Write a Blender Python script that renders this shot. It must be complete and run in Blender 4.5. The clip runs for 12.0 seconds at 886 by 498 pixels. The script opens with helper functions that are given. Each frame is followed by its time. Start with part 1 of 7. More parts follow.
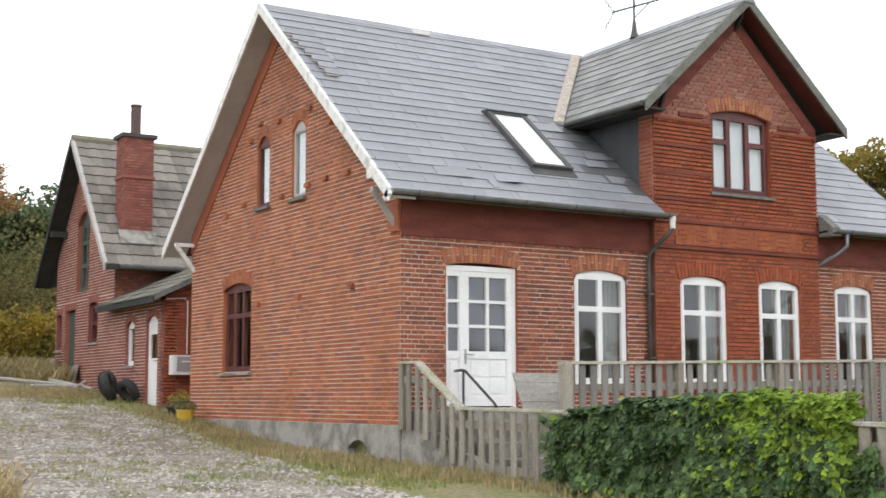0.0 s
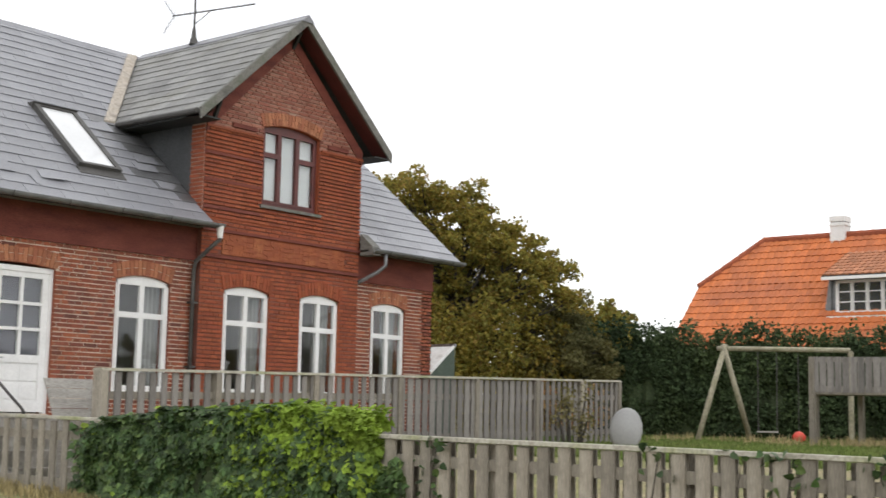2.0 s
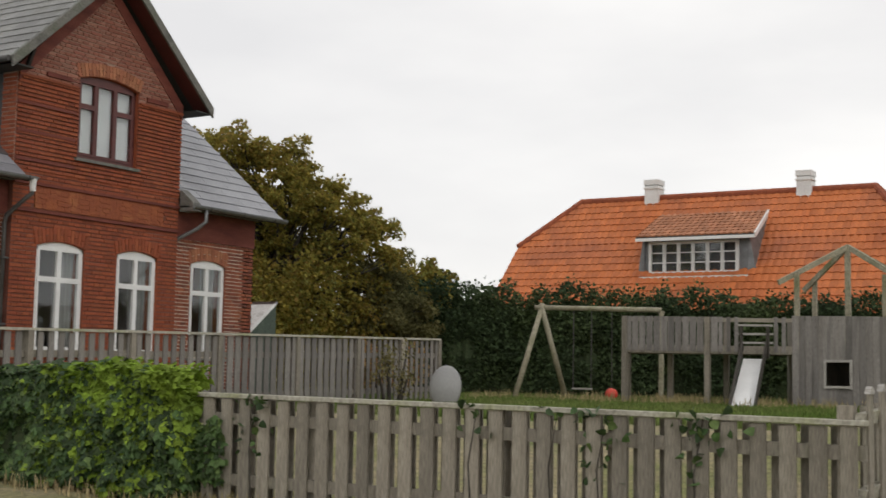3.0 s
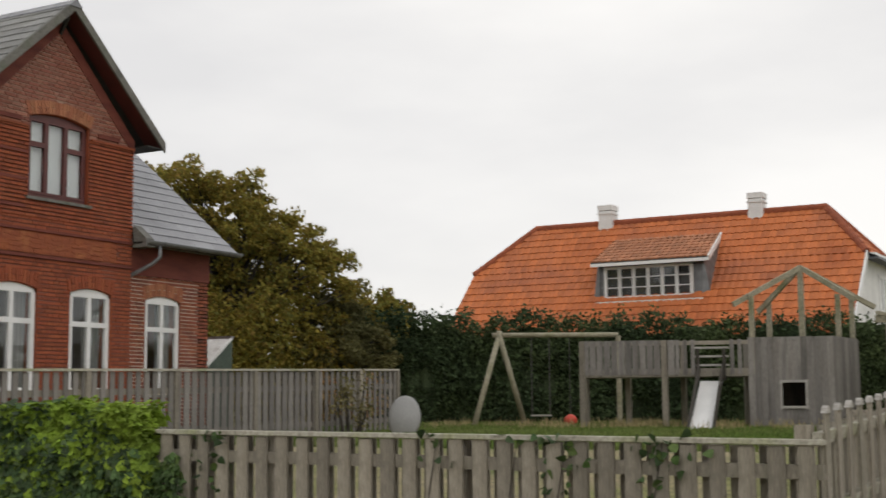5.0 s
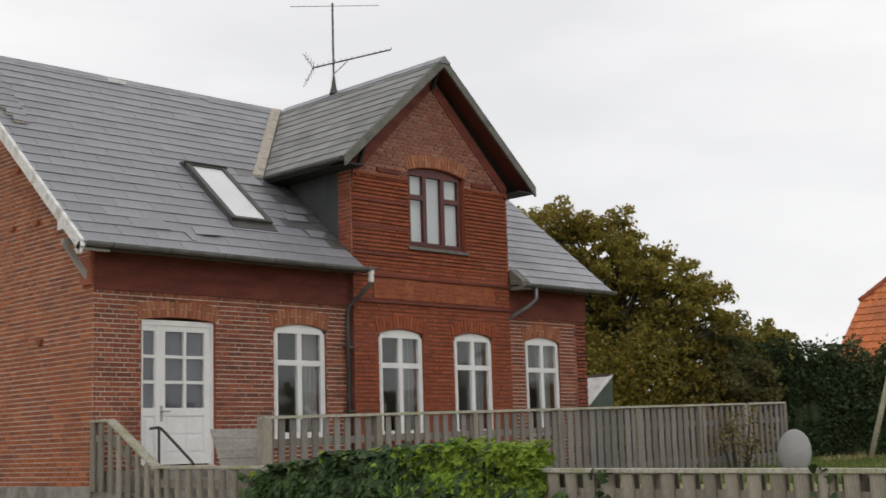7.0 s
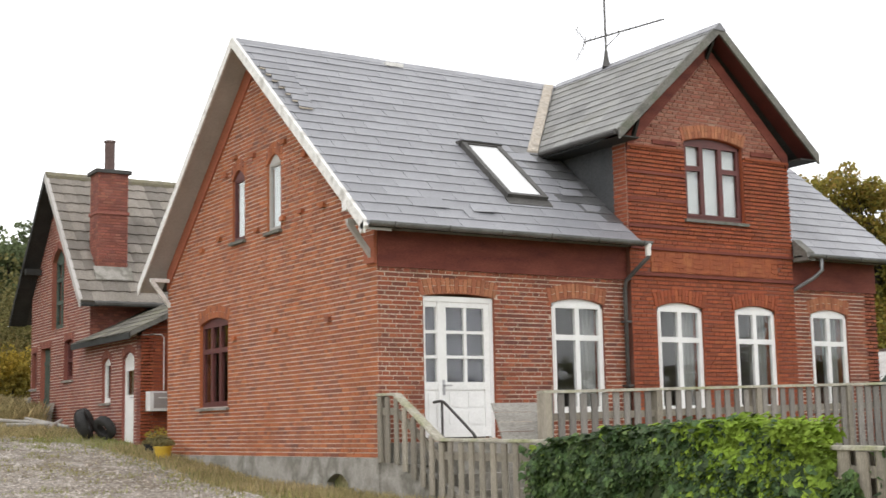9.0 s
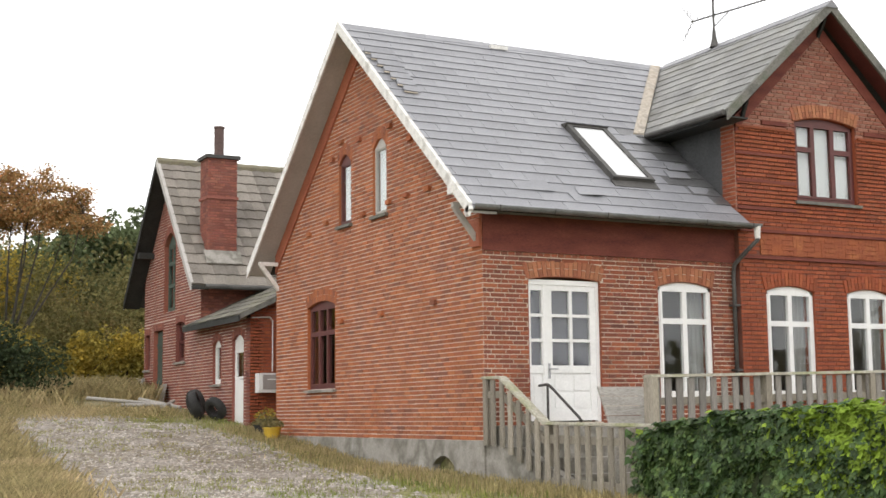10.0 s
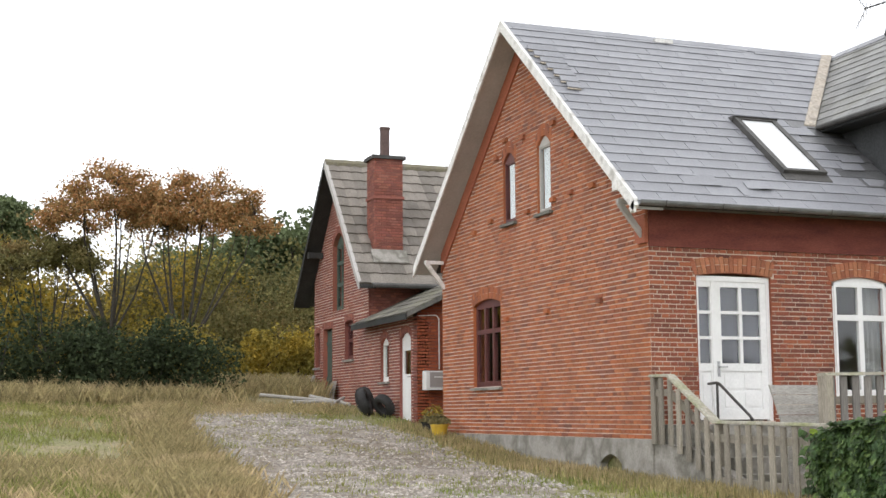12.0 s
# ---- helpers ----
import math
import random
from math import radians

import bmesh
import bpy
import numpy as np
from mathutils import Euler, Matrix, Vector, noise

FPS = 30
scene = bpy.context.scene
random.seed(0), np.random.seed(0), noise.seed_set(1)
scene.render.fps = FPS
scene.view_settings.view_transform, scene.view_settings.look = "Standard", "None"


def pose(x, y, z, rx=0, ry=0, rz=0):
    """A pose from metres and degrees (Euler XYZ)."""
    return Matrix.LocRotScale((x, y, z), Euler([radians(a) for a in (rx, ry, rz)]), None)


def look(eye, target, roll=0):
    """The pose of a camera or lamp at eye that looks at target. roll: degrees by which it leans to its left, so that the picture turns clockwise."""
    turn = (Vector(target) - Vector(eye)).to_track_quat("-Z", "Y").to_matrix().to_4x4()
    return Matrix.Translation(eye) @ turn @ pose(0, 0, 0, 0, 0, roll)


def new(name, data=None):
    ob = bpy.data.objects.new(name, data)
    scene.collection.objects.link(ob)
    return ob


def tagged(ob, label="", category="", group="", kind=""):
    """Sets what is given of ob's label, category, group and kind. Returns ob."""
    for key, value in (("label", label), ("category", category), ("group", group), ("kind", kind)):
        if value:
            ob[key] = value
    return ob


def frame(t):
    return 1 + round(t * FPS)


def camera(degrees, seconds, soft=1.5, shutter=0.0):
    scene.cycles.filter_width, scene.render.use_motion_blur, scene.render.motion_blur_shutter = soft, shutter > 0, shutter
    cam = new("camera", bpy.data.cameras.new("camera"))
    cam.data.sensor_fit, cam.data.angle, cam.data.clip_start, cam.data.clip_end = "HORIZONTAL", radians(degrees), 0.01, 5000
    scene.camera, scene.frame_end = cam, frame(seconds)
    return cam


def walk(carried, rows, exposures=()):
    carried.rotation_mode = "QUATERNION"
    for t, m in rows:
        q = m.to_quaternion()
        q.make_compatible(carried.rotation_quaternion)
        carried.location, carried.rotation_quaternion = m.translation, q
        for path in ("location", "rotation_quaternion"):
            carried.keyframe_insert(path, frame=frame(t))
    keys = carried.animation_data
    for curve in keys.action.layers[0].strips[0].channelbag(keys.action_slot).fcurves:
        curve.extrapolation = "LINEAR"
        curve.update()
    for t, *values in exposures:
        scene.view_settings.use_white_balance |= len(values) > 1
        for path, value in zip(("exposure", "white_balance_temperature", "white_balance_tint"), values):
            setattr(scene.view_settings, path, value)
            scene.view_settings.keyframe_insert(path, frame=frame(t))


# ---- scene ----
cam = camera(37.09, 12.0, soft=1.5, shutter=0.25)

PATH = [
    (0.0, pose(-9.12, -16.07, 1.6, 96.43, 0.08, -31.42)),
    (0.5, pose(-9.12, -16.07, 1.6, 97.13, -0.33, -35.12)),
    (1.0, pose(-9.12, -16.07, 1.6, 97.39, -0.21, -40.02)),
    (1.5, pose(-9.12, -16.07, 1.6, 97.06, -0.63, -46.17)),
    (2.0, pose(-9.12, -16.07, 1.6, 97.03, -1.16, -51.19)),
    (2.5, pose(-9.12, -16.07, 1.6, 96.35, -1.09, -55.24)),
    (3.0, pose(-9.12, -16.07, 1.6, 95.37, -1.07, -58.91)),
    (3.2, pose(-9.12, -16.07, 1.6, 95.09, -1.35, -60.41)),
    (4.0, pose(-9.12, -16.07, 1.6, 95.45, -0.75, -65.00)),
    (4.8, pose(-9.12, -16.07, 1.6, 96.24, -0.07, -62.81)),
    (5.0, pose(-9.12, -16.07, 1.6, 96.66, 0.45, -60.68)),
    (5.5, pose(-9.12, -16.07, 1.6, 97.18, 0.79, -55.64)),
    (6.0, pose(-9.12, -16.07, 1.6, 97.08, 1.32, -52.06)),
    (6.5, pose(-9.12, -16.07, 1.6, 97.39, 1.73, -48.36)),
    (7.0, pose(-9.12, -16.07, 1.6, 98.56, 1.67, -44.30)),
    (7.2, pose(-9.12, -16.07, 1.6, 98.85, 1.49, -43.17)),
    (8.8, pose(-9.12, -16.07, 1.6, 97.84, 1.00, -33.56)),
    (9.0, pose(-9.12, -16.07, 1.6, 97.76, 1.15, -32.32)),
    (9.5, pose(-9.12, -16.07, 1.6, 97.42, 1.08, -29.53)),
    (10.0, pose(-9.12, -16.07, 1.6, 97.11, 0.69, -27.78)),
    (10.5, pose(-9.12, -16.07, 1.6, 96.31, 0.68, -25.65)),
    (11.0, pose(-9.12, -16.07, 1.6, 96.32, 0.97, -23.59)),
    (11.5, pose(-9.12, -16.07, 1.6, 96.88, 0.67, -21.67)),
    (12.0, pose(-9.12, -16.07, 1.6, 97.08, 0.39, -20.62)),
]
walk(cam, PATH, exposures=[(0.0, 0.13, 6300, 10), (0.8, 0.2, 6350, 10), (1.5, 0.1, 6450, 10), (2.0, -0.12, 6500, 10), (2.5, -0.55, 6600, 10), (3.0, -0.75, 6700, 10), (4.8, -0.75, 6750, 10), (5.5, -0.98, 6700, 10), (6.5, -0.92, 6650, 10), (7.0, -0.75, 6600, 10), (8.8, 0.03, 6550, 10), (9.5, 0.13, 6650, 10), (11.0, 0.1, 6700, 10), (12.0, 0.1, 6400, 10)])

# ---- world and sun: a bright overcast autumn day ----
SUN_EL, SUN_AZ = radians(38), radians(215)
world = bpy.data.worlds.new("overcast_sky")
scene.world = world
world.use_nodes = True
wn, wl = world.node_tree.nodes, world.node_tree.links
sky = wn.new("ShaderNodeTexSky")
sky.sky_type, sky.sun_disc = "NISHITA", False
sky.sun_elevation, sky.sun_rotation = SUN_EL, SUN_AZ
wc = wn.new("ShaderNodeTexCoord")
wm = wn.new("ShaderNodeMapping")
wm.inputs["Scale"].default_value = (1.0, 1.0, 3.2)
cloud = wn.new("ShaderNodeTexNoise")
cloud.inputs["Scale"].default_value, cloud.inputs["Detail"].default_value = 2.2, 6.0
ramp = wn.new("ShaderNodeValToRGB")
ramp.color_ramp.elements[0].position, ramp.color_ramp.elements[0].color = 0.32, (0.79, 0.795, 0.815, 1)
ramp.color_ramp.elements[1].position, ramp.color_ramp.elements[1].color = 0.66, (1.0, 1.0, 1.0, 1)
dim = wn.new("ShaderNodeMix")
dim.data_type, dim.blend_type = "RGBA", "MULTIPLY"
dim.inputs["Factor"].default_value = 1.0
dim.inputs["B"].default_value = (0.09, 0.09, 0.09, 1)
veil = wn.new("ShaderNodeMix")
veil.data_type = "RGBA"
veil.inputs["Factor"].default_value = 0.93
wl.new(wc.outputs["Generated"], wm.inputs["Vector"])
wl.new(wm.outputs["Vector"], cloud.inputs["Vector"])
wl.new(cloud.outputs["Fac"], ramp.inputs["Fac"])
wl.new(sky.outputs["Color"], dim.inputs["A"])
wl.new(dim.outputs["Result"], veil.inputs["A"])
wl.new(ramp.outputs["Color"], veil.inputs["B"])
wl.new(veil.outputs["Result"], wn["Background"].inputs["Color"])
wn["Background"].inputs["Strength"].default_value = 1.78

sun = new("sun", bpy.data.lights.new("sun", "SUN"))
sun.data.energy, sun.data.angle, sun.data.color = 0.5, radians(25), (1.0, 0.96, 0.9)
sun.matrix_world = look((0, 0, 0), (-math.sin(SUN_AZ) * math.cos(SUN_EL), -math.cos(SUN_AZ) * math.cos(SUN_EL), -math.sin(SUN_EL)))


# ---- materials ----
def surf(name, cols, scale=2.0, rough=0.8, bump=0.25, fine=40.0, rnd="", vary=0.25, stretch=(1, 1, 1), metal=0.0, ramp_rnd=None, depth=0.01, leaf=0.0, contrast=0.3):
    """A procedural surface: cols blended by a broad noise, fine grain and relief; rnd 'object' or 'island' varies piece by piece."""
    m = bpy.data.materials.new(name)
    m.use_nodes = True
    n, l = m.node_tree.nodes, m.node_tree.links
    b = n["Principled BSDF"]
    b.inputs["Roughness"].default_value, b.inputs["Metallic"].default_value = rough, metal
    tc, mp = n.new("ShaderNodeTexCoord"), n.new("ShaderNodeMapping")
    mp.inputs["Scale"].default_value = stretch
    l.new(tc.outputs["Object"], mp.inputs["Vector"])
    broad, grain = n.new("ShaderNodeTexNoise"), n.new("ShaderNodeTexNoise")
    broad.inputs["Scale"].default_value, broad.inputs["Detail"].default_value = scale, 5.0
    grain.inputs["Scale"].default_value, grain.inputs["Detail"].default_value = fine, 4.0
    l.new(mp.outputs["Vector"], broad.inputs["Vector"])
    l.new(mp.outputs["Vector"], grain.inputs["Vector"])
    cr = n.new("ShaderNodeValToRGB")
    while len(cr.color_ramp.elements) < len(cols):
        cr.color_ramp.elements.new(0.5)
    for i, c in enumerate(cols):
        cr.color_ramp.elements[i].position = 0.3 + 0.4 * i / max(1, len(cols) - 1)
        cr.color_ramp.elements[i].color = (*c, 1)
    l.new(broad.outputs["Fac"], cr.inputs["Fac"])
    colour = cr.outputs["Color"]
    if rnd:
        src = n.new("ShaderNodeObjectInfo") if rnd == "object" else n.new("ShaderNodeNewGeometry")
        value = src.outputs["Random"] if rnd == "object" else src.outputs["Random Per Island"]
        if ramp_rnd:
            pr = n.new("ShaderNodeValToRGB")
            while len(pr.color_ramp.elements) < len(ramp_rnd):
                pr.color_ramp.elements.new(0.5)
            for i, c in enumerate(ramp_rnd):
                pr.color_ramp.elements[i].position = i / (len(ramp_rnd) - 1)
                pr.color_ramp.elements[i].color = (*c, 1)
            l.new(value, pr.inputs["Fac"])
            mx = n.new("ShaderNodeMix")
            mx.data_type = "RGBA"
            mx.inputs["Factor"].default_value = 0.65
            l.new(colour, mx.inputs["A"])
            l.new(pr.outputs["Color"], mx.inputs["B"])
            colour = mx.outputs["Result"]
        mr = n.new("ShaderNodeMapRange")
        mr.inputs["To Min"].default_value, mr.inputs["To Max"].default_value = 1 - vary, 1 + vary
        wno = n.new("ShaderNodeTexWhiteNoise")
        wno.noise_dimensions = "1D"
        l.new(value, wno.inputs["W"])
        l.new(wno.outputs["Value"], mr.inputs["Value"])
        hs = n.new("ShaderNodeHueSaturation")
        l.new(mr.outputs["Result"], hs.inputs["Value"])
        l.new(colour, hs.inputs["Color"])
        colour = hs.outputs["Color"]
    gr = n.new("ShaderNodeMapRange")
    gr.inputs["From Min"].default_value, gr.inputs["From Max"].default_value = 0.3, 0.7
    gr.inputs["To Min"].default_value, gr.inputs["To Max"].default_value = 1 - contrast, 1 + contrast
    l.new(grain.outputs["Fac"], gr.inputs["Value"])
    h2 = n.new("ShaderNodeHueSaturation")
    l.new(gr.outputs["Result"], h2.inputs["Value"])
    l.new(colour, h2.inputs["Color"])
    l.new(h2.outputs["Color"], b.inputs["Base Color"])
    if bump:
        bp = n.new("ShaderNodeBump")
        bp.inputs["Strength"].default_value, bp.inputs["Distance"].default_value = bump, depth
        l.new(grain.outputs["Fac"], bp.inputs["Height"])
        l.new(bp.outputs["Normal"], b.inputs["Normal"])
    if leaf:
        b.inputs["Roughness"].default_value, b.inputs["Specular IOR Level"].default_value = 0.8, 0.2
        tr, ms = n.new("ShaderNodeBsdfTranslucent"), n.new("ShaderNodeMixShader")
        ms.inputs[0].default_value = leaf
        l.new(h2.outputs["Color"], tr.inputs["Color"])
        l.new(b.outputs[0], ms.inputs[1])
        l.new(tr.outputs[0], ms.inputs[2])
        l.new(ms.outputs[0], n["Material Output"].inputs["Surface"])
    return m


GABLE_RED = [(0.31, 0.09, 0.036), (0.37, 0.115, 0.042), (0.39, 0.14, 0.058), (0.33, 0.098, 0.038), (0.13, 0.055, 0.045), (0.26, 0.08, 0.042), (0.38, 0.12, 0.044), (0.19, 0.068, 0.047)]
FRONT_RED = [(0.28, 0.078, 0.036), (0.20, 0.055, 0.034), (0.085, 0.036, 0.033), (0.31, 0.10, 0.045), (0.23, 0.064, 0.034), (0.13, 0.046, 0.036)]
BAY_RED = [(0.25, 0.061, 0.024), (0.285, 0.073, 0.028), (0.225, 0.054, 0.024), (0.30, 0.088, 0.033), (0.21, 0.05, 0.024)]
OLD_RED = [(0.26, 0.085, 0.06), (0.20, 0.07, 0.06), (0.31, 0.11, 0.07), (0.16, 0.065, 0.06), (0.34, 0.15, 0.10)]


def brick_mats(name, pal, patch):
    return {k: surf(name + "_" + k, patch, 0.55, 0.88, 0.5, 55, rnd=k, ramp_rnd=pal, vary=0.20, contrast=0.22) for k in ("object", "island")}


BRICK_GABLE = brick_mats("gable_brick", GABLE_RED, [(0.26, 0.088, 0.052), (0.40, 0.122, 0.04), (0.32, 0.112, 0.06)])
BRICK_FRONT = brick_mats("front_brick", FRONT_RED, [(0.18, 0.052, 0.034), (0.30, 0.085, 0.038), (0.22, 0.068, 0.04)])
BRICK_BAY = brick_mats("bay_brick", BAY_RED, [(0.23, 0.05, 0.024), (0.30, 0.068, 0.028), (0.26, 0.06, 0.031)])
BRICK_OLD = brick_mats("old_brick", OLD_RED, [(0.22, 0.07, 0.055), (0.28, 0.09, 0.06), (0.24, 0.09, 0.08)])
BRICK_PEAK = brick_mats("peak_brick", [(0.25, 0.085, 0.055), (0.21, 0.07, 0.05), (0.30, 0.125, 0.085), (0.34, 0.17, 0.125), (0.23, 0.075, 0.045)], [(0.22, 0.07, 0.048), (0.29, 0.115, 0.08), (0.25, 0.08, 0.05)])
BRICK_ARCH = brick_mats("arch_brick", [(0.36, 0.14, 0.07), (0.30, 0.10, 0.055), (0.40, 0.18, 0.09), (0.27, 0.09, 0.05)], [(0.32, 0.11, 0.06), (0.38, 0.15, 0.08)])
MORTAR_LIGHT = surf("pale_mortar", [(0.47, 0.37, 0.29), (0.62, 0.52, 0.43), (0.30, 0.20, 0.145)], 1.2, 0.95, 0.4, 60)
MORTAR_PINK = surf("pinkish_mortar", [(0.54, 0.42, 0.34), (0.66, 0.55, 0.48), (0.44, 0.30, 0.23)], 0.9, 0.95, 0.4, 60)
MORTAR_BAY = surf("dusty_bay_mortar", [(0.20, 0.10, 0.075), (0.36, 0.24, 0.19), (0.25, 0.13, 0.10)], 1.3, 0.95, 0.4, 60)
MORTAR_RED = surf("red_and_shaded_mortar", [(0.125, 0.045, 0.031), (0.17, 0.066, 0.046), (0.24, 0.115, 0.088)], 1.1, 0.95, 0.4, 60)
RED_RENDER = surf("red_painted_brick_band", [(0.115, 0.027, 0.02), (0.16, 0.039, 0.026), (0.19, 0.052, 0.035)], 1.6, 0.85, 0.35, 26, stretch=(1, 1, 4))
RED_CORNICE = surf("red_cornice", [(0.30, 0.09, 0.05), (0.36, 0.115, 0.06)], 2.0, 0.85, 0.35, 40)
ORANGE_BAND = surf("orange_brick_band", [(0.33, 0.095, 0.035), (0.26, 0.07, 0.03), (0.38, 0.13, 0.05)], 3.0, 0.85, 0.4, 50)
CONCRETE = surf("weathered_concrete", [(0.21, 0.195, 0.17), (0.34, 0.32, 0.29), (0.17, 0.16, 0.135), (0.38, 0.365, 0.335)], 1.7, 0.93, 0.5, 30, contrast=0.14)
SLATE = {k: surf("slate_" + k, [(0.178, 0.181, 0.198), (0.252, 0.256, 0.277), (0.203, 0.206, 0.224)], 0.6, 0.42, 0.3, 45, rnd=k, vary=0.10, contrast=0.14) for k in ("object", "island")}
# Dirt stain and the bay's occlusion together, both put into the slate colour
SLATE_DIRT_SHADE = surf("dirty_shaded_slate", [(0.085, 0.086, 0.09), (0.135, 0.136, 0.142), (0.105, 0.104, 0.098)], 1.2, 0.35, 0.35, 40, rnd="object", vary=0.25)
SLATE_MOSSY = surf("mossy_slate", [(0.13, 0.13, 0.124), (0.20, 0.20, 0.192), (0.15, 0.148, 0.128)], 1.4, 0.5, 0.4, 40, rnd="island", vary=0.22)
MOSS_DARK = surf("dark_mossy_slate", [(0.10, 0.092, 0.075), (0.15, 0.14, 0.118), (0.125, 0.122, 0.075)], 1.8, 0.85, 0.5, 30, rnd="island", vary=0.3)
SLATE_AND_SHADE = surf("dark_slate_and_shade", [(0.045, 0.047, 0.05), (0.075, 0.078, 0.082)], 1.5, 0.6, 0.4, 30)
DECK = surf("roof_battens", [(0.05, 0.048, 0.045), (0.07, 0.068, 0.065)], 3, 0.9)
LEAD = surf("lead_flashing", [(0.36, 0.31, 0.25), (0.44, 0.39, 0.33), (0.27, 0.24, 0.2)], 3.5, 0.7, 0.4, 24)
CONC_TILE = surf("grey_concrete_tile", [(0.15, 0.132, 0.112), (0.215, 0.192, 0.167), (0.18, 0.162, 0.135)], 0.9, 0.9, 0.45, 40, rnd="island", vary=0.25)
LICHEN = surf("lichened_ridge", [(0.165, 0.148, 0.122), (0.20, 0.182, 0.12), (0.175, 0.16, 0.14)], 4, 0.95, 0.5, 40)
PANTILE = surf("orange_pantile", [(0.40, 0.105, 0.028), (0.50, 0.145, 0.04), (0.36, 0.11, 0.045)], 0.5, 0.7, 0.3, 20, rnd="island", vary=0.14, contrast=0.18)
PANTILE_DARK = surf("dark_red_ridge_tile", [(0.24, 0.06, 0.025), (0.32, 0.085, 0.035)], 2.5, 0.8, 0.3, 20)
PANTILE_PALE = surf("faded_pantile", [(0.34, 0.14, 0.07), (0.42, 0.19, 0.10)], 0.8, 0.8, 0.3, 20, rnd="island", vary=0.2)
WHITE_PAINT = surf("white_paint", [(0.74, 0.74, 0.73), (0.82, 0.82, 0.81)], 3, 0.5, 0.08, 30, contrast=0.05)
WHITE_WORN = surf("flaking_white_paint", [(0.62, 0.61, 0.59), (0.76, 0.75, 0.73), (0.45, 0.43, 0.40)], 4, 0.7, 0.3, 35, contrast=0.15)
WHITE_WASH = surf("whitewashed_masonry", [(0.66, 0.66, 0.65), (0.78, 0.78, 0.77)], 1.5, 0.85, 0.3, 20, contrast=0.1)
SOFFIT = surf("grey_soffit_boards", [(0.40, 0.38, 0.36), (0.48, 0.46, 0.44)], 2, 0.85, 0.2, 25, contrast=0.08)
BROWN_PAINT = surf("red_brown_paint", [(0.085, 0.022, 0.02), (0.12, 0.03, 0.026)], 4, 0.5, 0.15, 40, contrast=0.15)
GREEN_PAINT = surf("faded_green_paint", [(0.045, 0.07, 0.055), (0.075, 0.10, 0.08)], 3, 0.75, 0.3, 30)
DARK_BOARD = surf("black_tarred_and_shaded_board", [(0.018, 0.019, 0.018), (0.032, 0.034, 0.032)], 3, 0.75, 0.3, 30)
GREY_BOARD = surf("weathered_grey_bargeboard", [(0.10, 0.10, 0.09), (0.17, 0.165, 0.15), (0.12, 0.13, 0.10)], 3, 0.85, 0.4, 30)
ZINC = surf("dull_zinc", [(0.16, 0.165, 0.17), (0.25, 0.255, 0.26)], 4, 0.5, 0.15, 40, metal=0.6, contrast=0.12)
ZINC_DARK = surf("dark_zinc", [(0.07, 0.068, 0.065), (0.11, 0.105, 0.10)], 4, 0.6, 0.2, 40, metal=0.3)
ALU = surf("brushed_aluminium", [(0.35, 0.35, 0.36), (0.45, 0.45, 0.46)], 6, 0.4, 0.05, 60, metal=0.8)
WOOD = {k: surf("weathered_fence_" + k, [(0.18, 0.158, 0.125), (0.285, 0.255, 0.21), (0.225, 0.208, 0.16)], 1.3, 0.9, 0.5, 22, rnd=k, vary=0.25, stretch=(6, 6, 0.7)) for k in ("object", "island")}
WOOD_GREY = surf("silver_grey_screen_wood", [(0.135, 0.125, 0.115), (0.22, 0.205, 0.19), (0.17, 0.155, 0.14)], 1.1, 0.9, 0.45, 22, rnd="object", vary=0.24, stretch=(6, 6, 0.6))
WOOD_CAP = surf("lichened_fence_cap", [(0.27, 0.25, 0.20), (0.36, 0.34, 0.28), (0.24, 0.25, 0.13)], 2.2, 0.92, 0.45, 30)
WOOD_PALE = surf("pale_planed_wood", [(0.30, 0.285, 0.26), (0.40, 0.38, 0.35)], 2, 0.85, 0.35, 20, stretch=(1, 1, 7))
WOOD_GREENISH = surf("algae_stained_pole", [(0.23, 0.21, 0.14), (0.33, 0.305, 0.225), (0.175, 0.18, 0.09)], 1.6, 0.9, 0.4, 25)
DARK_STEEL = surf("dark_steel_tube", [(0.06, 0.058, 0.055), (0.10, 0.095, 0.09)], 6, 0.5, 0.1, 40, metal=0.5)
CLAY = surf("sooty_clay", [(0.085, 0.055, 0.05), (0.13, 0.085, 0.075)], 4, 0.85, 0.3, 30)
RUBBER = surf("old_rubber", [(0.018, 0.018, 0.018), (0.035, 0.034, 0.033)], 6, 0.85, 0.4, 40)
CURTAIN = surf("grey_net_curtain", [(0.27, 0.27, 0.265), (0.36, 0.36, 0.355)], 3, 0.9, 0.1, 60, contrast=0.1)
PANE_BLIND = surf("lavender_grey_cloth", [(0.088, 0.085, 0.115), (0.115, 0.112, 0.145)], 1.5, 0.9, 0.1, 60, contrast=0.06)
INSIDE = surf("dim_plaster", [(0.30, 0.29, 0.27), (0.36, 0.35, 0.33)], 1, 0.9)
BLIND = surf("pale_roller_blind", [(0.62, 0.64, 0.65), (0.72, 0.74, 0.75)], 1, 0.8, 0.05, 60, contrast=0.05)
BARK = surf("bark", [(0.03, 0.026, 0.021), (0.06, 0.052, 0.043), (0.045, 0.045, 0.034)], 5, 0.95, 0.8, 25)
EARTH = surf("dry_earth_and_grass", [(0.22, 0.185, 0.10), (0.17, 0.175, 0.06), (0.27, 0.225, 0.13), (0.14, 0.155, 0.05)], 0.55, 0.97, 0.6, 18, depth=0.03, contrast=0.4)
